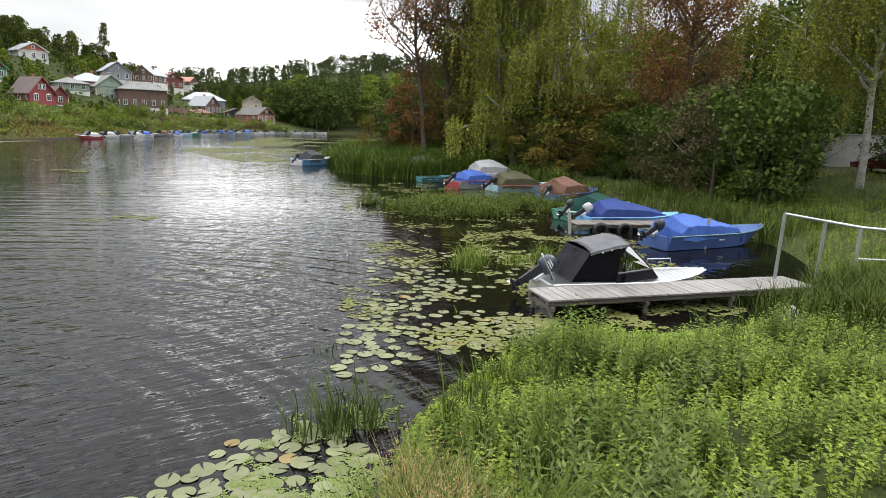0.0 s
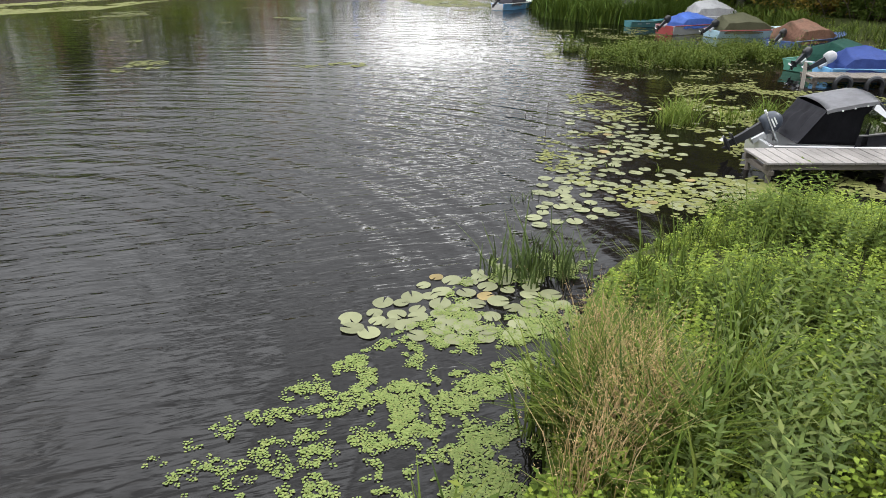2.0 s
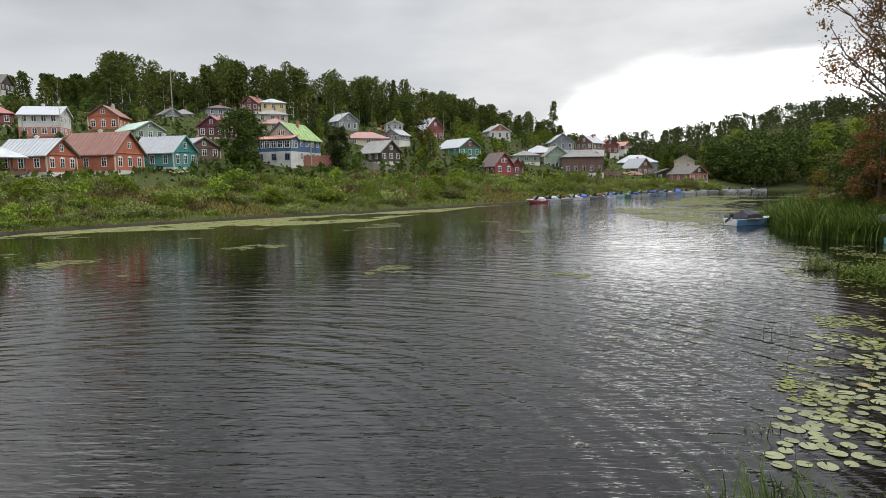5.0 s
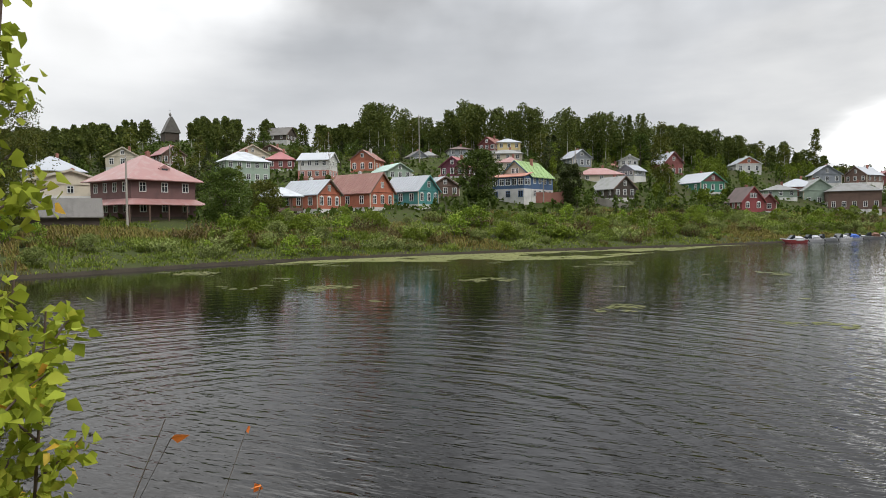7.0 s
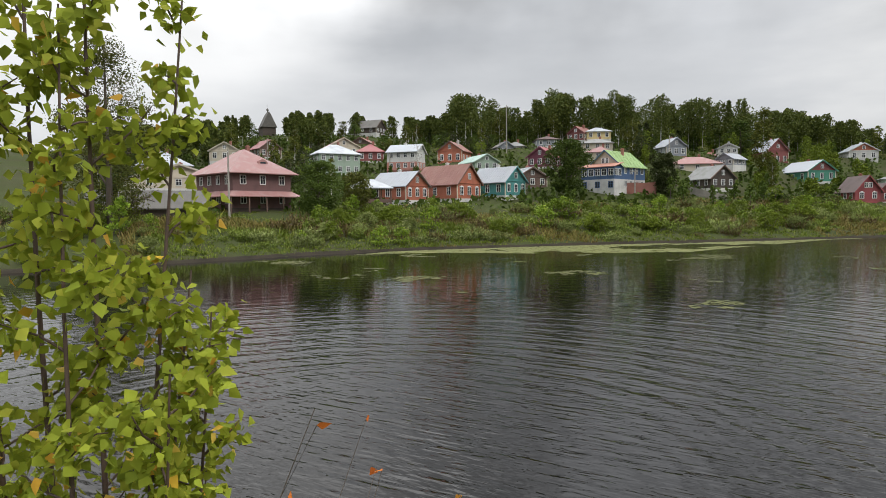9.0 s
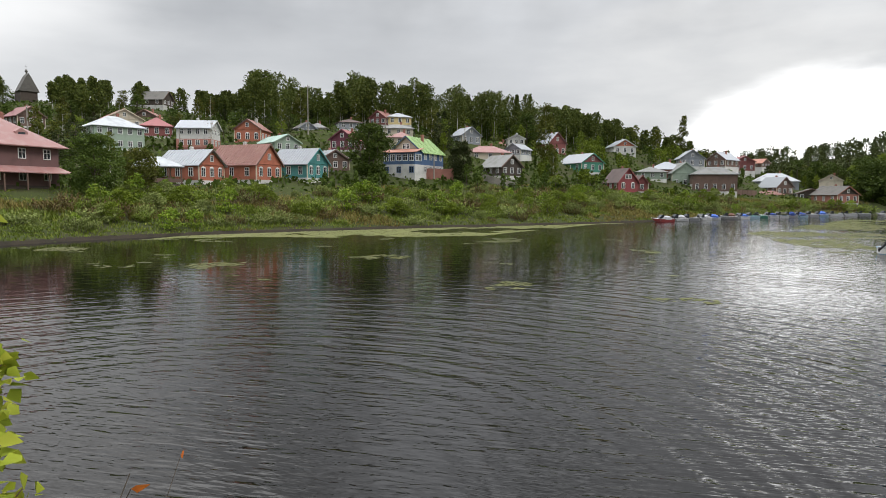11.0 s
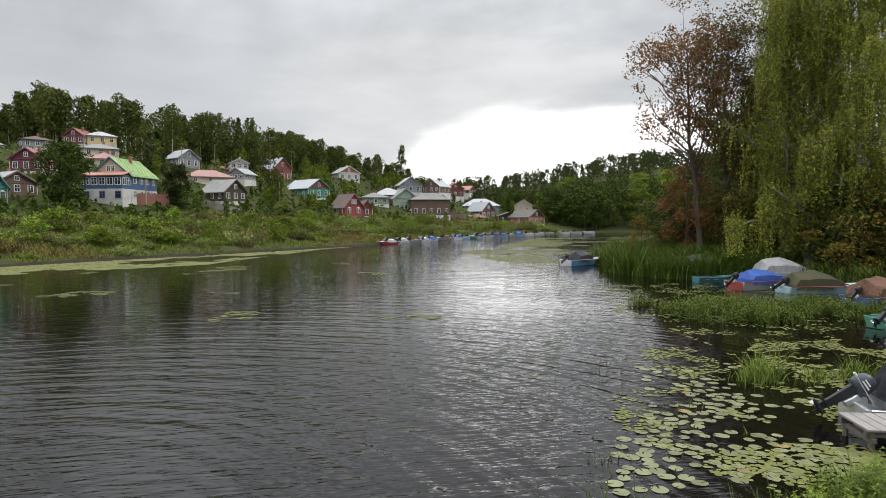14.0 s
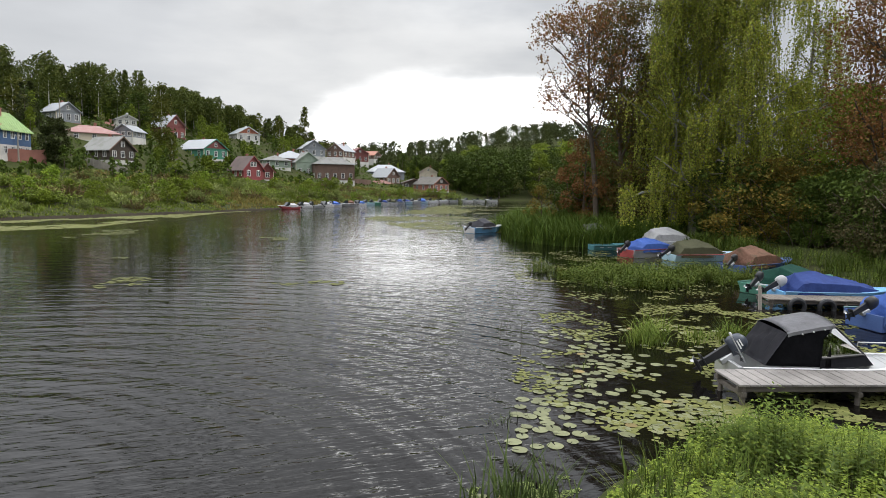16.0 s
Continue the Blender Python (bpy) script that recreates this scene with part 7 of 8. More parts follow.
def far_boats():
    kinds = [("dark red cabin boat with a pale screen", "red", "white", "white"), ("white motor boat with a pale cover", "white", "white", "white"), ("white open motor boat at the bank", "silver", "white", None),
             ("white boat with a black motor", "white", "silver", "white"), ("white boat under a blue hood", "white", "white", "blue"), ("pale boat under a plum cover by the bank", "silver", "white", "camo"),
             ("white boat with a sky blue hood", "white", "white", "blue"), ("pale blue open boat at the bank", "ice", "ice", None), ("green open boat at the bank", "green", "green", None), ("white boat with a dark blue hood", "white", "white", "navy"),
             ("cream boat under a pale cover", "white", "ice", "olive"), ("silver boat under a navy cover at the bank", "silver", "white", "navy"), ("pale blue boat with a navy hood", "ice", "white", "navy"), ("grey boat at the bank", "grey", "grey", None),
             ("pale blue hooded boat at the bank", "ice", "white", "blue"), ("white flat boat at the bank", "white", "silver", None), ("white cabin boat at the bank", "white", "white", "white"), ("grey cabin boat at the bank", "silver", "silver", "white"),
             ("white cabin boat by the meadow", "white", "white", "white"), ("pale cabin boat by the meadow", "white", "silver", "white"), ("white low boat by the meadow", "white", "white", None)]
    spots = [3.3, 8.0, 12.4, 16.6, 20.8, 29.0, 33.5, 38.0, 42.0, 46.5, 51.0, 55.5, 60.0, 65.0, 69.5, 76.5, 83.0, 89.0, 98.0, 105.0, 112.0]
    line = FAR_LINE
    arc = np.concatenate([[0], np.cumsum(np.hypot(*np.diff(line, axis=0).T))])
    start = arc[np.argmin(np.hypot(line[:, 0] - 8.5, line[:, 1] - 118.5))]
    for k, ((label, hull, deck, cover), s) in enumerate(zip(kinds, spots)):
        px, py = np.interp(start + s, arc, line[:, 0]), np.interp(start + s, arc, line[:, 1])
        qx, qy = np.interp(start + s + 1, arc, line[:, 0]), np.interp(start + s + 1, arc, line[:, 1])
        turn = math.degrees(math.atan2(qy - py, qx - px)) + 142 + 40 * noise.noise(Vector((k * 1.9, 0.3, 0)))
        nx, ny = qy - py, -(qx - px)
        b = boat(label, px + nx * 2.6, py + ny * 2.6, turn, 4.1, 1.7, 0.62, hull, deck, motor=40, group="boats along the far bank", seats=False, cowl="black")
        bm = bmesh.new()
        prism(bm, [(1.9, 0.58), (2.85, 0.64), (2.25, 1.28), (1.95, 1.30)], 1, -0.62, 0.62)
        part("windscreen", bm, GLASS, b, "dark raked windscreen")
        if cover and k < 16:
            tent_cover(b, CLOTH[cover], 4.1, 1.7, 0.62, 0.5, 2.0 if k % 2 else 2.4, 1.18 + 0.12 * (k % 3), "cover over the cockpit", 0.6, seed=k)


near_boats()
far_boats()
landing_stage("landing_stage", 9.90, 10.67, 17.1, 8.54, 1.12, 0.45, 34, "grey plank landing stage beside the canopy boat")
landing_stage("landing_stage", 19.3, 19.0, 24.5, 16.9, 1.2, 0.38, 30, "old plank landing stage with tyres hung as fenders", mat=surface("old_planks", (0.17, 0.145, 0.12), 0.85, 2.5, 0.45, 0.6, stretch=(4, 0.5, 3), coarse=1.8))


def tyre(x, y, z, turn):
    bm, rings = bmesh.new(), []
    for i in range(20):
        a = 2 * math.pi * i / 20
        rings.append([bm.verts.new(((0.27 + 0.085 * math.cos(b)) * math.cos(a), 0.09 * math.sin(b), (0.27 + 0.085 * math.cos(b)) * math.sin(a))) for b in [2 * math.pi * j / 8 for j in range(8)]])
    for i in range(20):
        for j in range(8):
            bm.faces.new((rings[i][j], rings[(i + 1) % 20][j], rings[(i + 1) % 20][(j + 1) % 8], rings[i][(j + 1) % 8]))
    ob = part("tyre", bm, RUBBER, None)
    ob.matrix_world = pose(x, y, z, 0, 0, turn)
    return tagged(ob, "old black tyre hung as a fender", "tyre", "tyre fenders")


tyre(20.0, 18.05, 0.12, -22)
tyre(21.0, 17.65, 0.10, -22)


def mooring_post(x, y, h, lean, label):
    ob = part("mooring_post", rod(bmesh.new(), [(0, 0, -1.0), (0.01, 0, h * 0.5), (0, 0.01, h)], [0.07, 0.065, 0.055], 8), WOOD_GREY, None)
    ob.matrix_world = pose(x, y, 0, lean, lean * 0.4, 0)
    return tagged(ob, label, "post")


mooring_post(21.1, 14.0, 1.15, 3, "weathered wooden mooring post beside the blue boat")
mooring_post(18.7, 18.5, 0.9, -3, "rusty iron mooring rod at the stage")


def handrail():
    """Galvanised rail with three posts where the stage meets the bank."""
    top = thing("handrail", Matrix.Identity(4), "galvanised tube handrail at the head of the landing stage", "handrail")
    feet = [(16.75, 9.0, 0.0), (18.0, 8.55, 0.3), (18.75, 7.95, 0.5)]
    heads = [(16.75, 8.95, 2.18), (18.0, 8.5, 1.98), (18.75, 7.95, 1.85)]
    for a, b in zip(feet, heads):
        part("post", rod(bmesh.new(), [a, b], 0.045, 10), METAL, top)
    part("top_rail", rod(bmesh.new(), [heads[0], heads[1], heads[2], (20.6, 7.0, 1.7)], 0.04, 10), METAL, top)
    part("mid_rail", rod(bmesh.new(), [(18.75, 7.95, 1.0), (20.4, 7.1, 0.95)], 0.025, 8), METAL, top)
    part("post", rod(bmesh.new(), [(20.5, 7.05, 0.3), (20.5, 7.05, 1.7)], 0.045, 10), METAL, top)
    return top


handrail()
bm = bmesh.new()
bmesh.ops.create_icosphere(bm, subdivisions=3, radius=0.24)
for v in bm.verts:
    v.co = Vector((v.co.x, v.co.y * 0.9, v.co.z * (1.15 if v.co.z > 0 else 0.8))) * (1 + 0.12 * noise.noise(v.co * 4))
for f in bm.faces:
    f.smooth = True
sack = part("boulder", bm, surface("pale_stone", (0.42, 0.40, 0.35), 0.85, 5, 0.25, 0.5), None)
sack.matrix_world = pose(14.5, 7.35, 0.16)
tagged(sack, "pale rounded stone at the water's edge", "stone")


# ---------------------------------------------------------------- plants of the near bank and the shallows
GRASS = leafy("fresh_grass", [(0.036, 0.062, 0.010), (0.065, 0.10, 0.015), (0.022, 0.04, 0.008), (0.10, 0.125, 0.024)])
NETTLE = leafy("nettle_leaves", [(0.085, 0.135, 0.02), (0.135, 0.195, 0.026), (0.055, 0.09, 0.014), (0.175, 0.23, 0.036), (0.11, 0.165, 0.022)], 0.2, 0.5)
REED = leafy("reed_blades", [(0.062, 0.10, 0.016), (0.085, 0.125, 0.02), (0.045, 0.075, 0.014), (0.12, 0.145, 0.03)], 0.3)
RUSH = leafy("dark_rush", [(0.04, 0.065, 0.02), (0.06, 0.09, 0.025), (0.028, 0.045, 0.016)])
STRAW = leafy("dry_straw", [(0.30, 0.22, 0.11), (0.24, 0.18, 0.09), (0.34, 0.27, 0.15), (0.18, 0.15, 0.07)])
PAD = leafy("lily_pad_green", [(0.115, 0.135, 0.072), (0.13, 0.15, 0.082), (0.095, 0.115, 0.058), (0.15, 0.165, 0.10)], 0.08, 0.32)
PAD_OLD = leafy("yellowing_lily_pad", [(0.165, 0.16, 0.065), (0.16, 0.13, 0.06)], 0.08, 0.4)
WEED = leafy("frogbit_green", [(0.085, 0.125, 0.036), (0.115, 0.155, 0.048), (0.07, 0.10, 0.03), (0.135, 0.16, 0.055)], 0.1, 0.45)
SCUM = leafy("duckweed", [(0.09, 0.102, 0.036), (0.11, 0.122, 0.042), (0.07, 0.085, 0.026)], 0.05, 0.6)


def on_bank(p, margin=0.0):
    d = line_distance(p, NEAR_LINE)
    return np.where(in_basin(p), -d, d) > margin


def stuff(name, mesh, mat, label, category):
    return tagged(quads(name, *mesh, mat), label, category, kind="stuff")


def masked(p, scale, cut, seed):
    return p[np.array([noise.fractal(Vector((q[0] * scale, q[1] * scale, seed)), 0.7, 2.0, 5) for q in p]) > cut]


def leafy_stems(roots, heights, nodes, leaf, droop=0.25, slim=0.27):
    """Upright herbs: pairs of pointed leaves up a stem, crossing at each node."""
    n = len(roots)
    lean = RNG.normal(size=(n, 2)) * 0.12
    turn = RNG.uniform(0, 6.28, n)
    cs = []
    for k in range(nodes):
        f = 0.25 + 0.75 * k / (nodes - 1)
        base = roots + np.column_stack([lean * (heights * f)[:, None], heights * f])
        for q in range(2):
            a = turn + (k % 2) * np.pi / 2 + q * np.pi + RNG.normal(size=n) * 0.25
            out = np.stack([np.cos(a), np.sin(a), np.full(n, -droop) + RNG.normal(size=n) * 0.25 + 0.35 * (f > 0.85)], -1)
            out = unit(out)
            side = unit(np.cross(out, np.array([0, 0, 1.0])))
            up = np.cross(side, out)
            ln = (leaf * RNG.uniform(0.7, 1.2, n) * (1.1 - 0.45 * f))[:, None]
            w = ln * slim
            v = np.stack([base, base + out * ln * 0.42 + side * w + up * w * 0.25, base + out * ln, base + out * ln * 0.42 - side * w + up * w * 0.25], 1).reshape(-1, 3)
            cs.append((v, np.arange(4 * n).reshape(-1, 4)))
    stem = blade_quads(roots, heights * 1.02, 0.012, 0.05, 0.05)
    return gather(*cs, stem)


def bank_plants():
    # a carpet of nettles and herbs, thick near the path and thinner with distance
    p = np.concatenate([scatter(6400, 1.5, 12, 1.0, 10), scatter(5600, 8, 22, 2, 12), scatter(3800, 17, 36, 3, 17), scatter(2600, 28, 50, 8, 26), scatter(1600, 27, 35, 16, 43), scatter(1500, -4.5, 3, 1.6, 4.0)])
    p = p[on_bank(p, 0.05) & (np.hypot(p[:, 0], p[:, 1] + 0.3) > 2.1)]
    p = p[~((p[:, 0] > 9.6) & (np.abs((p[:, 1] - 11.15) * 0.939 + (p[:, 0] - 9.95) * 0.345) < 0.7))]
    fine = np.array([noise.noise(Vector((q[0] * 1.9, q[1] * 1.9, 8.0))) for q in p])
    p, fine = p[fine > -0.34], fine[fine > -0.34]
    lump = np.array([noise.noise(Vector((q[0] * 0.6, q[1] * 0.6, 2.0))) for q in p])
    h = np.clip(0.44 + 0.45 * lump, 0.14, 1.0) * (1 + 0.75 * fine) * RNG.uniform(0.5, 1.2, len(p)) * np.interp(line_distance(p, NEAR_LINE), [0, 1.2], [0.45, 1.0])
    r = np.column_stack([p, ground_z(p[:, 0], p[:, 1]) - 0.03])
    tall = lump + RNG.normal(size=len(p)) * 0.18 > 0.26
    stuff("nettles", leafy_stems(r[~tall], h[~tall], 9, 0.080, 0.2, 0.36), NETTLE, "dense green nettles covering the near bank", "nettles")
    stuff("herbs", leafy_stems(r[tall], h[tall] * 1.2, 11, 0.12, 0.0, 0.24), leafy("herb_leaves", [(0.045, 0.078, 0.013), (0.065, 0.10, 0.016), (0.035, 0.06, 0.012), (0.09, 0.12, 0.02)]), "tall leafy herbs among the nettles", "herbs")
    # grass in tussocks
    c = np.concatenate([scatter(36, 1.8, 6.5, 1.5, 7.8), scatter(130, 6, 24, 3, 13)])
    c = c[on_bank(c, 0.0) & (np.hypot(c[:, 0], c[:, 1]) > 2.3)]
    p = np.repeat(c, 34, 0) + RNG.normal(size=(len(c) * 34, 2)) * 0.13
    r = np.column_stack([p, ground_z(p[:, 0], p[:, 1]) - 0.02])
    stuff("grass", blade_quads(r, 0.72, 0.012, 0.7, 1.0), GRASS, "fresh green grass tussocks on the near bank", "grass")
    # tall sedge by the handrail and along the shore towards the boats
    c = np.concatenate([scatter(150, 14.0, 19.8, 3.8, 8.4), scatter(60, 24, 29, 13, 20), scatter(60, 26, 33, 17, 33), scatter(30, 27, 34, 30, 42)])
    dd = line_distance(c, NEAR_LINE)
    c = c[on_bank(c, -0.6) & (dd < 5.5)]
    p = np.repeat(c, 40, 0) + RNG.normal(size=(len(c) * 40, 2)) * 0.22
    r = np.column_stack([p, np.maximum(ground_z(p[:, 0], p[:, 1]), 0) - 0.05])
    stuff("sedge", blade_quads(r, 1.15, 0.022, 0.5, 0.9), leafy("sedge_blades", [(0.04, 0.07, 0.012), (0.06, 0.095, 0.015), (0.03, 0.05, 0.01), (0.085, 0.11, 0.022)]), "tall green sedge along the near shore", "sedge")
    # dry straw beside the lilies
    c = scatter(30, 1.9, 3.2, 3.2, 5.2)
    c = c[on_bank(c, 0.12) & (line_distance(c, NEAR_LINE) < 0.8)]
    p = np.repeat(c, 46, 0) + RNG.normal(size=(len(c) * 46, 2)) * 0.12
    r = np.column_stack([p, np.maximum(ground_z(p[:, 0], p[:, 1]), 0)])
    stuff("dry_grass", blade_quads(r, 1.15, 0.006, 0.4, 0.7), STRAW, "dry straw coloured grass at the water's edge", "grass")
    tips = r + np.column_stack([RNG.normal(size=(len(r), 2)) * 0.16, RNG.uniform(0.55, 1.1, len(r))])
    stuff("seed_heads", leaf_quads(np.repeat(tips, 7, 0) + RNG.normal(size=(7 * len(tips), 3)) * (0.02, 0.02, 0.06), 0.022, 0.3), STRAW, "dry grass seed heads at the water's edge", "grass")
    c = scatter(200, 2.0, 6.0, 1.5, 7)
    c = c[on_bank(c, 0.2) & (line_distance(c, NEAR_LINE) < 1.8) & (np.hypot(c[:, 0], c[:, 1]) > 2.6)][:9]
    p = np.repeat(c, 30, 0) + RNG.normal(size=(len(c) * 30, 2)) * 0.10
    r = np.column_stack([p, ground_z(p[:, 0], p[:, 1])])
    stuff("tall_grass", blade_quads(r, 0.95, 0.02, 0.45, 0.9), GRASS, "long green grass blades at the bank's edge", "grass")


def shore_plants():
    # long arching grass at the bank's edge, willowherb behind it, and leafy shoots at the foot of the stand
    c = np.concatenate([scatter(17, 2.3, 3.3, 2.8, 4.6), scatter(3, 3.6, 4.6, 3.4, 5.0)])
    p = np.repeat(c, 56, 0) + RNG.normal(size=(len(c) * 56, 2)) * 0.10
    r = np.column_stack([p, np.maximum(ground_z(p[:, 0], p[:, 1]), 0) - 0.02])
    stuff("tall_grass", blade_quads(r, 1.2, 0.021, 0.45, 1.2), GRASS, "long arching green grass at the bank's edge", "grass")
    p = np.concatenate([scatter(80, 3.2, 5.6, 2.4, 4.7), scatter(16, 2.6, 3.6, 2.4, 3.2), scatter(12, 5.5, 8.5, 3.5, 6.0)])
    r = np.column_stack([p, ground_z(p[:, 0], p[:, 1]) - 0.02])
    stuff("willowherb", leafy_stems(r, RNG.uniform(0.55, 1.1, len(r)), 13, 0.17, -0.3, 0.15), leafy("willowherb_leaves", [(0.05, 0.08, 0.02), (0.08, 0.115, 0.03), (0.034, 0.056, 0.015), (0.115, 0.145, 0.045)], 0.2, 0.5), "tall willowherb with narrow grey green leaves", "herbs")
    p = np.concatenate([scatter(26, -1.7, -0.2, 3.2, 3.75), scatter(10, 0.2, 1.4, 3.1, 3.5)])
    r = np.column_stack([p, np.maximum(ground_z(p[:, 0], p[:, 1]), -0.1)])
    stuff("shoreweed", gather(leafy_stems(r, RNG.uniform(0.35, 0.75, len(r)), 8, 0.15, 0.0, 0.22), blade_quads(np.repeat(r, 5, 0), 0.7, 0.016, 0.8, 1.2)), GRASS, "leafy shoots and grass at the foot of the bank", "herbs")


def reed_bed(name, centres, per, length, width, mat, label, spread=0.35, lean=0.35, droop=0.9):
    p = np.repeat(centres, per, 0) + RNG.normal(size=(len(centres) * per, 2)) * spread
    z = np.maximum(ground_z(p[:, 0], p[:, 1]), -0.15)
    return stuff(name, blade_quads(np.column_stack([p, z]), length * np.repeat(RNG.uniform(0.6, 1.25, len(centres)), per), width, lean, droop), mat, label, "reeds")


def shallows():
    reed_bed("rush_clump", scatter(30, 3.0, 4.3, 7.4, 8.0), 6, 0.95, 0.024, RUSH, "clump of dark green rushes standing in the lilies", 0.09, 0.45, 0.55)
    reed_bed("rush_clump", scatter(8, 4.5, 5.4, 10.3, 11.0), 5, 0.42, 0.014, RUSH, "small clump of rushes in open water", 0.10, 0.6, 0.9)
    reed_bed("rush_clump", scatter(9, 6.4, 8.6, 11.5, 14), 5, 0.45, 0.02, REED, "thin rushes among the lily pads", 0.10, 0.7, 0.9)
    c = scatter(80, 10.7, 14.3, 14.6, 16.9)
    c = masked(c, 0.9, 0.0, 6.0)
    reed_bed("reed_bed", c, 26, 0.85, 0.026, REED, "low reed bed near the canopy boat", 0.2, 0.8, 1.1)
    c = scatter(600, 15.5, 26, 23.5, 36)
    t = (c[:, 0] - 16) * 0.35 + (c[:, 1] - 27)
    c = masked(c[(t > -4.0) & (t < 3.6) & (c[:, 0] < 25)], 0.45, -0.02, 4.0)
    p = np.repeat(c, 30, 0) + RNG.normal(size=(len(c) * 30, 2)) * 0.4
    r = np.column_stack([p, np.zeros(len(p)) - 0.05])
    hh = 0.62 * RNG.uniform(0.4, 1.25, len(r)) * np.repeat(RNG.uniform(0.5, 1.35, len(c)), 30)
    stuff("water_plants", gather(leafy_stems(r[::2], hh[::2], 6, 0.17, -0.3), blade_quads(r, hh * 1.15, 0.03, 0.6, 0.9)), REED, "bed of leafy water plants before the moored boats", "reeds")
    c = scatter(1500, 22.5, 33, 41, 63)
    d = line_distance(c, NEAR_LINE)
    c = c[np.where(in_basin(c), d < 2.2, d < 5) & (c[:, 0] > np.interp(c[:, 1], [41, 50, 54, 63], [22.5, 23.6, 25.6, 27.5]))]
    reed_bed("reed_bed", c, 46, 2.0, 0.055, leafy("tall_reeds", [(0.045, 0.085, 0.015), (0.065, 0.11, 0.018), (0.09, 0.135, 0.022), (0.035, 0.06, 0.014)]), "tall green reeds on the point", 0.4, 0.5, 1.1)
    c = scatter(220, 27.5, 33.5, 33, 44)
    d = line_distance(c, NEAR_LINE)
    c = c[on_bank(c, 0.4) & (d < 4)]
    reed_bed("reed_bed", c, 34, 1.3, 0.05, GRASS, "tall reeds behind the covered boats", 0.4, 0.6, 1.2)
    for x, y in ((7.6, 17.2), (7.9, 17.4), (8.5, 17.6), (7.0, 14.6)):
        bm = rod(bmesh.new(), [(0, 0, -0.3), (0.02, 0.01, 0.25), (0.07, 0.02, 0.45)], [0.008, 0.007, 0.004], 5)
        ob = part("twig", bm, BARK, None)
        ob.matrix_world = pose(x, y, 0, 8 * (x % 1), 0, x * 90)
        tagged(ob, "bare twig standing in the water", "twig", "twigs in the water")


def pad_mesh(name, mat, n=18):
    me = bpy.data.meshes.new(name)
    bm = bmesh.new()
    c = bm.verts.new((0, 0, 0.0))
    ring = []
    for k in range(n):
        a = 0.17 + (2 * math.pi - 0.34) * k / (n - 1)
        r = 1 - 0.05 * math.cos(2 * a)
        ring.append(bm.verts.new((r * math.cos(a) * 1.08, r * 0.94 * math.sin(a), 0.05 * math.sin(3 * a + len(name)) * 0.6 + 0.03)))
    rim, low = [bm.verts.new(v.co) for v in ring], [bm.verts.new((v.co.x * 0.98, v.co.y * 0.98, v.co.z - 0.02)) for v in ring]
    for k in range(n - 1):
        f = bm.faces.new((c, ring[k], ring[k + 1]))
        f.smooth = True
        bm.faces.new((rim[k], low[k], low[k + 1], rim[k + 1]))
    bm.to_mesh(me)
    bm.free()
    me.materials.append(mat)
    return me


def lily_pads():
    meshes = [pad_mesh("lily_pad", PAD), pad_mesh("lily_pad_b", PAD), pad_mesh("lily_pad_c", PAD)]
    old = pad_mesh("lily_pad_old", PAD_OLD)
    spots = []

    def fill(n, x0, x1, y0, y1, gap, keep, rmin=0.10, rmax=0.155):
        for _ in range(n * 12):
            if n <= 0:
                return
            x, y = RNG.uniform(x0, x1), RNG.uniform(y0, y1)
            if not keep(x, y) or not in_basin(np.array([(x, y)]))[0]:
                continue
            r = RNG.uniform(rmin, rmax)
            if any(math.hypot(x - a, y - b) < (r + c) * gap for a, b, c in spots):
                continue
            spots.append((x, y, r))
            n -= 1

    fill(58, 0.7, 3.7, 6.3, 8.1, 0.72, lambda x, y: (y - 6.35) > (2.0 - x) * 0.55 and (y - 6.3) < 0.6 + 0.45 * (x - 0.7) + 0.5)
    fill(150, 4.4, 9.8, 9.4, 15.4, 0.80, lambda x, y: y < 10.3 + (x - 4.4) * 1.15 and noise.noise(Vector((x * 0.55, y * 0.55, 3))) > -0.28)
    fill(50, 8.0, 14.5, 12.8, 17.5, 0.85, lambda x, y: noise.noise(Vector((x * 0.6, y * 0.6, 3))) > -0.1 and not (10.5 < x < 16.8 and y < 13.4))
    for k, (x, y, r) in enumerate(spots):
        me = old if k % 23 == 5 else meshes[k % 3]
        ob = new("lily_pad", me)
        ob.matrix_world = pose(x, y, 0.004 + 0.008 * RNG.uniform(), RNG.normal() * 1.2, RNG.normal() * 1.2, RNG.uniform(0, 360)) @ Matrix.Diagonal((r, r, 0.09, 1))
        tagged(ob, "yellowing lily pad floating on the water" if me is old else "round green lily pad floating on the water", "lily pad", "lily pads")


def small_discs(p, r, z=0.006, n=6):
    """Small floating leaves: two quads each, a rough hexagon."""
    m = len(p)
    turn = RNG.uniform(0, 6.28, m)
    rr = r * RNG.uniform(0.6, 1.25, m)
    a = turn[:, None] + np.arange(6) * np.pi / 3
    v = np.stack([p[:, :1] + rr[:, None] * np.cos(a), p[:, 1:] + rr[:, None] * np.sin(a) * 0.9, np.broadcast_to(z + RNG.uniform(0, 0.012, (m, 1)), (m, 6))], -1)
    b = np.arange(m)[:, None] * 6
    return v.reshape(-1, 3), np.concatenate([b + [0, 1, 2, 3], b + [0, 3, 4, 5]])


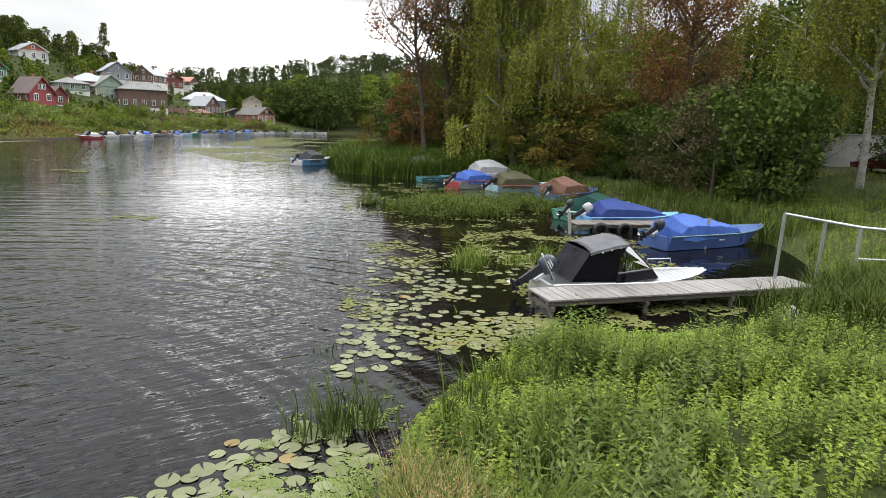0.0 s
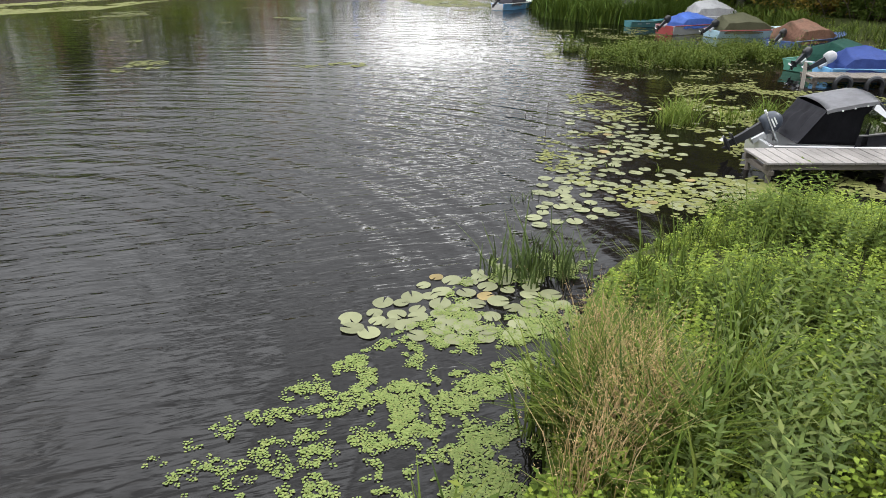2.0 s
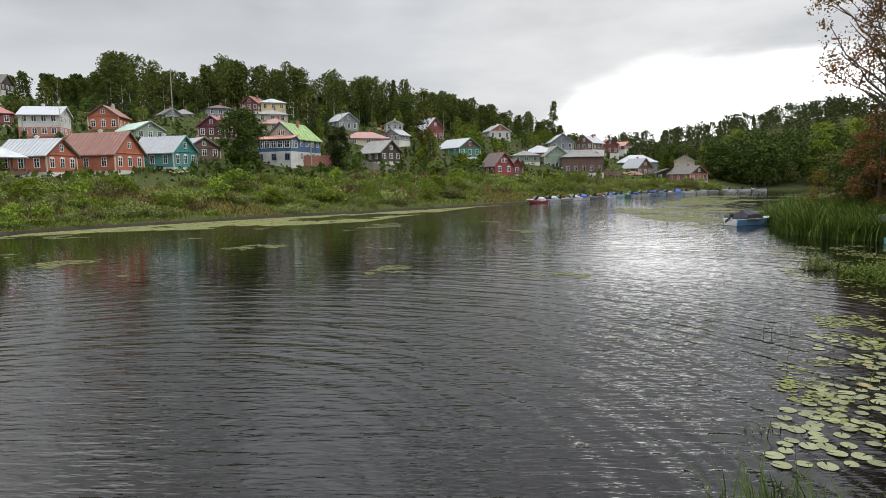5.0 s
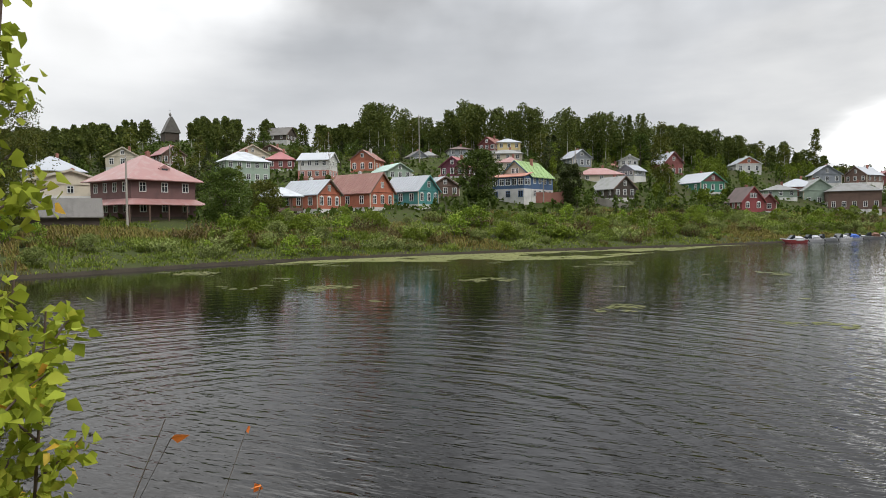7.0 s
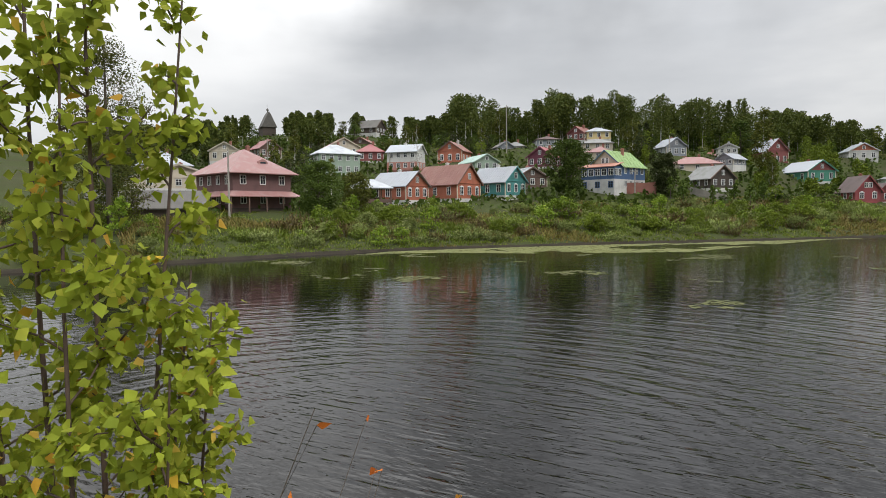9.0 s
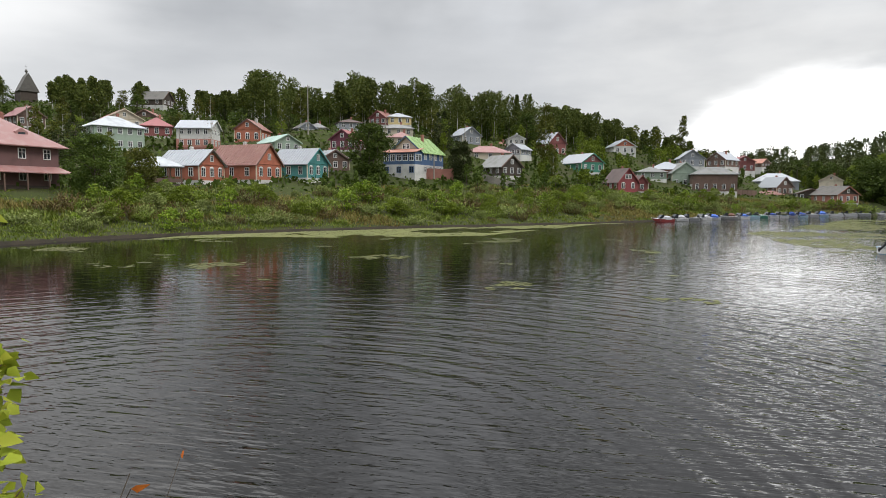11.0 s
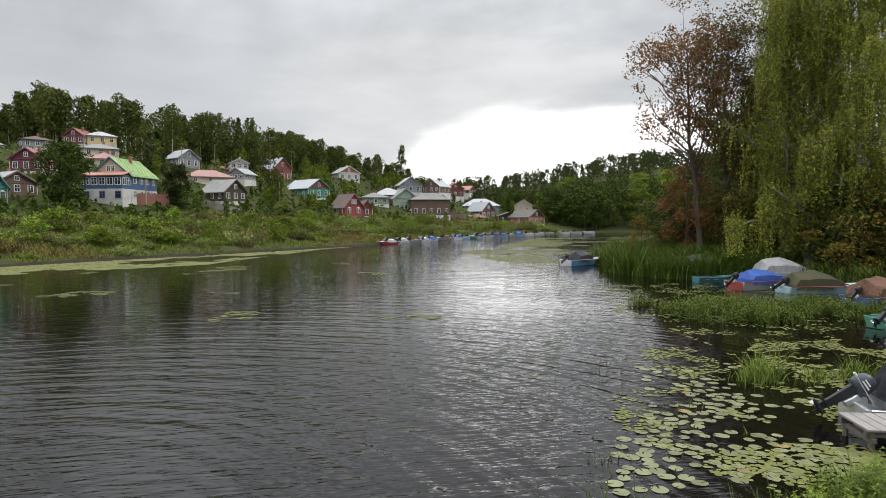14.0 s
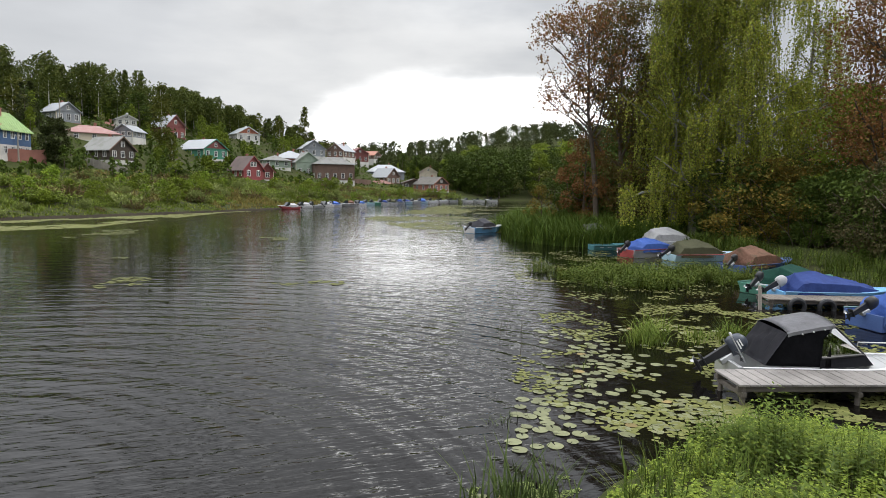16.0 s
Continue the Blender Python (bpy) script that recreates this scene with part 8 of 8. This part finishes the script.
def floating_weed():
    p = scatter(22000, -1.9, 4.4, 3.4, 7.4)
    p = p[in_basin(p) & (p[:, 1] < 7.2 - 0.55 * np.abs(p[:, 0] - 2.2)) & (p[:, 1] > 3.2)]
    w = np.clip((p[:, 0] + 1.3) / 1.7, 0.06, 1)
    p = p[RNG.uniform(0, 1, len(p)) < w]
    p = masked(p, 3.1, 0.10, 1.0)
    a = RNG.uniform(0, 6.28, len(p))
    p = np.concatenate([p + RNG.uniform(0.012, 0.034, (len(p), 1)) * np.column_stack([np.cos(a + k), np.sin(a + k)]) for k in (0, 1.6, 3.1, 4.7)])
    stuff("frogbit", small_discs(p, 0.0135, 0.003), WEED, "small floating frogbit leaves near the bank", "water plant")
    q = scatter(60000, 1.0, 4.8, 4.0, 8.4)
    q = masked(q[in_basin(q) & (line_distance(q, NEAR_LINE) < 1.8)], 1.6, 0.16, 2.0)
    stuff("duckweed", small_discs(q, 0.013, 0.004), WEED, "duckweed between the lily pads", "water plant")
    q = np.concatenate([scatter(2500, 6, 10, 9, 15), scatter(26000, 9, 18, 7, 20), scatter(52000, 13, 28, 14, 40)])
    q = q[in_basin(q)]
    near = line_distance(q, NEAR_LINE)
    q = q[RNG.uniform(0, 1, len(q)) < np.interp(near, [0, 2.5, 8], [1.0, 0.8, 0.35])]
    q = q[~((q[:, 1] > 16) & (q[:, 0] < 8 + (q[:, 1] - 14) * 0.38))]
    q = masked(q, 0.55, 0.10, 5.0)
    stuff("duckweed", small_discs(q, 0.06, 0.003), SCUM, "duckweed and algae among the moored boats", "water plant")
    # algae along the far shore, and drifting patches
    q = np.concatenate([scatter(70000, -42, 8, 48, 110)])
    s = line_distance(q, FAR_LINE)
    far = np.hypot(q[:, 0], q[:, 1])
    along = np.interp(np.degrees(np.arctan2(-q[:, 0], q[:, 1])), [0, 4, 10, 22, 31, 40], [2.0, 9, 17, 13, 6, 2])
    q = q[in_basin(q) & (s < along) & (s > 0.6)]
    q = masked(q, 0.09, -0.22, 7.0)
    stuff("algae", small_discs(q, 0.22, 0.004), SCUM, "yellow green algae along the far shore", "algae")
    q = scatter(60000, -45, 5, 28, 72)
    q = masked(q[in_basin(q) & (np.abs(q[:, 1] - 46 - q[:, 0] * 0.2) < 22)] * (1, 1), 0.16, 0.60, 9.0)
    stuff("algae", small_discs(q, 0.13, 0.004), SCUM, "drifting patches of algae on the river", "algae")
    q = scatter(36000, 18, 75, 58, 150)
    q = masked(q[in_basin(q) & (line_distance(q, NEAR_LINE) < 22)], 0.06, 0.02, 11.0)
    stuff("algae", small_discs(q, 0.3, 0.004), SCUM, "algae in the lee of the reedy point", "algae")


def pointed_leaves(base, way, size):
    """Birch leaves with a bent midrib: two quads each."""
    n = len(base)
    side = unit(np.cross(way, unit(RNG.normal(size=(n, 3)))))
    up = np.cross(side, way)
    s = size[:, None]
    v = np.stack([base, base + way * s * 0.28 + side * s * 0.40 + up * s * 0.10, base + way * s * 0.55 + side * s * 0.28 + up * s * 0.06, base + way * s, base + way * s * 0.55 - side * s * 0.28 + up * s * 0.06,
                  base + way * s * 0.28 - side * s * 0.40 + up * s * 0.10], 1)
    b = np.arange(n)[:, None] * 6
    return v.reshape(-1, 3), np.concatenate([b + [0, 1, 2, 3], b + [0, 3, 4, 5]])


def young_birch():
    """The sapling beside the camera's stand, green with a few yellow leaves."""
    x, y = -1.95, 0.70
    z = gz(x, y)
    top = thing("young_birch", Matrix.Translation((x, y, z)), "young birch sapling with green and yellow leaves", "tree")
    stems = []
    for k, (dx, dy, h) in enumerate(((0.10, 0.06, 4.5), (-0.06, -0.06, 4.3), (0.32, 0.18, 2.75), (-0.10, -0.30, 4.4), (0.42, 0.02, 2.5), (0.20, 0.36, 2.6), (-0.2, -0.45, 4.4), (0.2, -0.1, 3.5), (0.26, 0.24, 3.7))):
        path = np.array([(dx * t**0.7 + 0.04 * math.sin(3 * t + k), dy * t**0.7 + 0.04 * math.cos(4 * t + k), h * t - 0.05) for t in np.linspace(0, 1, 9)])
        stems.append((path, 0.015 * np.linspace(1, 0.2, 9)))
        for j in range(18):
            f = 0.2 + 0.79 * j / 18
            i = min(7, int(f * 8))
            p = path[i] + (path[i + 1] - path[i]) * (f * 8 - i)
            a = j * 2.4 + k
            ln = RNG.uniform(0.7, 1.1) * (0.46 - 0.30 * f)
            stems.append((limb_path(p, (math.cos(a), math.sin(a), 0.75), ln, 0.0, 5), 0.0045 * np.linspace(1, 0.4, 6)))
    quads("stem", *tubes(stems, 6), surface("red_brown_bark", (0.11, 0.065, 0.045), 0.7, 8, 0.3, 0.2), top, True)
    base = []
    for path, _ in stems:
        n = 62 if len(path) == 6 else 60
        s = RNG.uniform(0.2, 1.0, n) * (len(path) - 1)
        i = np.minimum(len(path) - 2, s.astype(int))
        base.append(path[i] + (path[i + 1] - path[i]) * (s - i)[:, None] + RNG.normal(size=(n, 3)) * 0.035)
    base = np.concatenate(base)
    base = base[base[:, 2] > 0.25]
    way = unit(RNG.normal(size=base.shape) * (0.8, 0.8, 0.45) - (0, 0, 0.6))
    size = RNG.uniform(0.030, 0.055, len(base))
    yel = RNG.uniform(0, 1, len(base)) < 0.035
    quads("leaves", *pointed_leaves(base[~yel], way[~yel], size[~yel]), leafy("sapling_leaves", [(0.23, 0.30, 0.03), (0.28, 0.34, 0.035), (0.17, 0.23, 0.025), (0.33, 0.36, 0.045)], 0.5), top)
    quads("yellow_leaves", *pointed_leaves(base[yel], way[yel], size[yel]), leafy("yellow_leaves", [(0.50, 0.36, 0.04), (0.42, 0.24, 0.03), (0.52, 0.42, 0.08)], 0.4), top)
    x, y = -1.65, 0.60
    z = gz(x, y)
    top = thing("bare_twigs", Matrix.Translation((x, y, z)), "bare twigs with a few orange leaves", "twigs")
    lines, tips = [], []
    for k in range(11):
        a = radians(RNG.uniform(35, 95))
        path = limb_path(np.array((RNG.normal() * 0.08, RNG.normal() * 0.08, 0)), (math.cos(a) * 0.28, math.sin(a) * 0.28, 1.0), RNG.uniform(1.9, 2.2), -0.03, 6)
        lines.append((path, 0.004 * np.linspace(1, 0.35, 7)))
        tips.append(path[-1]), tips.append(path[5])
        sub = limb_path(path[4], (math.cos(a + 1), math.sin(a + 1), 0.5), 0.2, 0.0, 4)
        lines.append((sub, 0.0025 * np.linspace(1, 0.5, 5)))
        tips.append(sub[-1])
    quads("stem", *tubes(lines, 5), BARK, top)
    tips = np.array(tips)[RNG.permutation(len(tips))[:26]]
    quads("orange_leaves", *pointed_leaves(tips, unit(RNG.normal(size=tips.shape) - (0, 0, 0.5)), RNG.uniform(0.035, 0.06, len(tips))), leafy("orange_leaves", [(0.60, 0.20, 0.04), (0.5, 0.13, 0.03), (0.62, 0.3, 0.06)], 0.4), top)


def short_turf():
    p = scatter(16000, -7, 7, -7, 2.6)
    r = np.column_stack([p, ground_z(p[:, 0], p[:, 1]) - 0.01])
    stuff("turf", blade_quads(r, 0.16, 0.012, 0.8, 0.9), GRASS, "short trodden grass on top of the bank", "grass")


short_turf()
bank_plants()
shore_plants()
shallows()
lily_pads()
floating_weed()
young_birch()
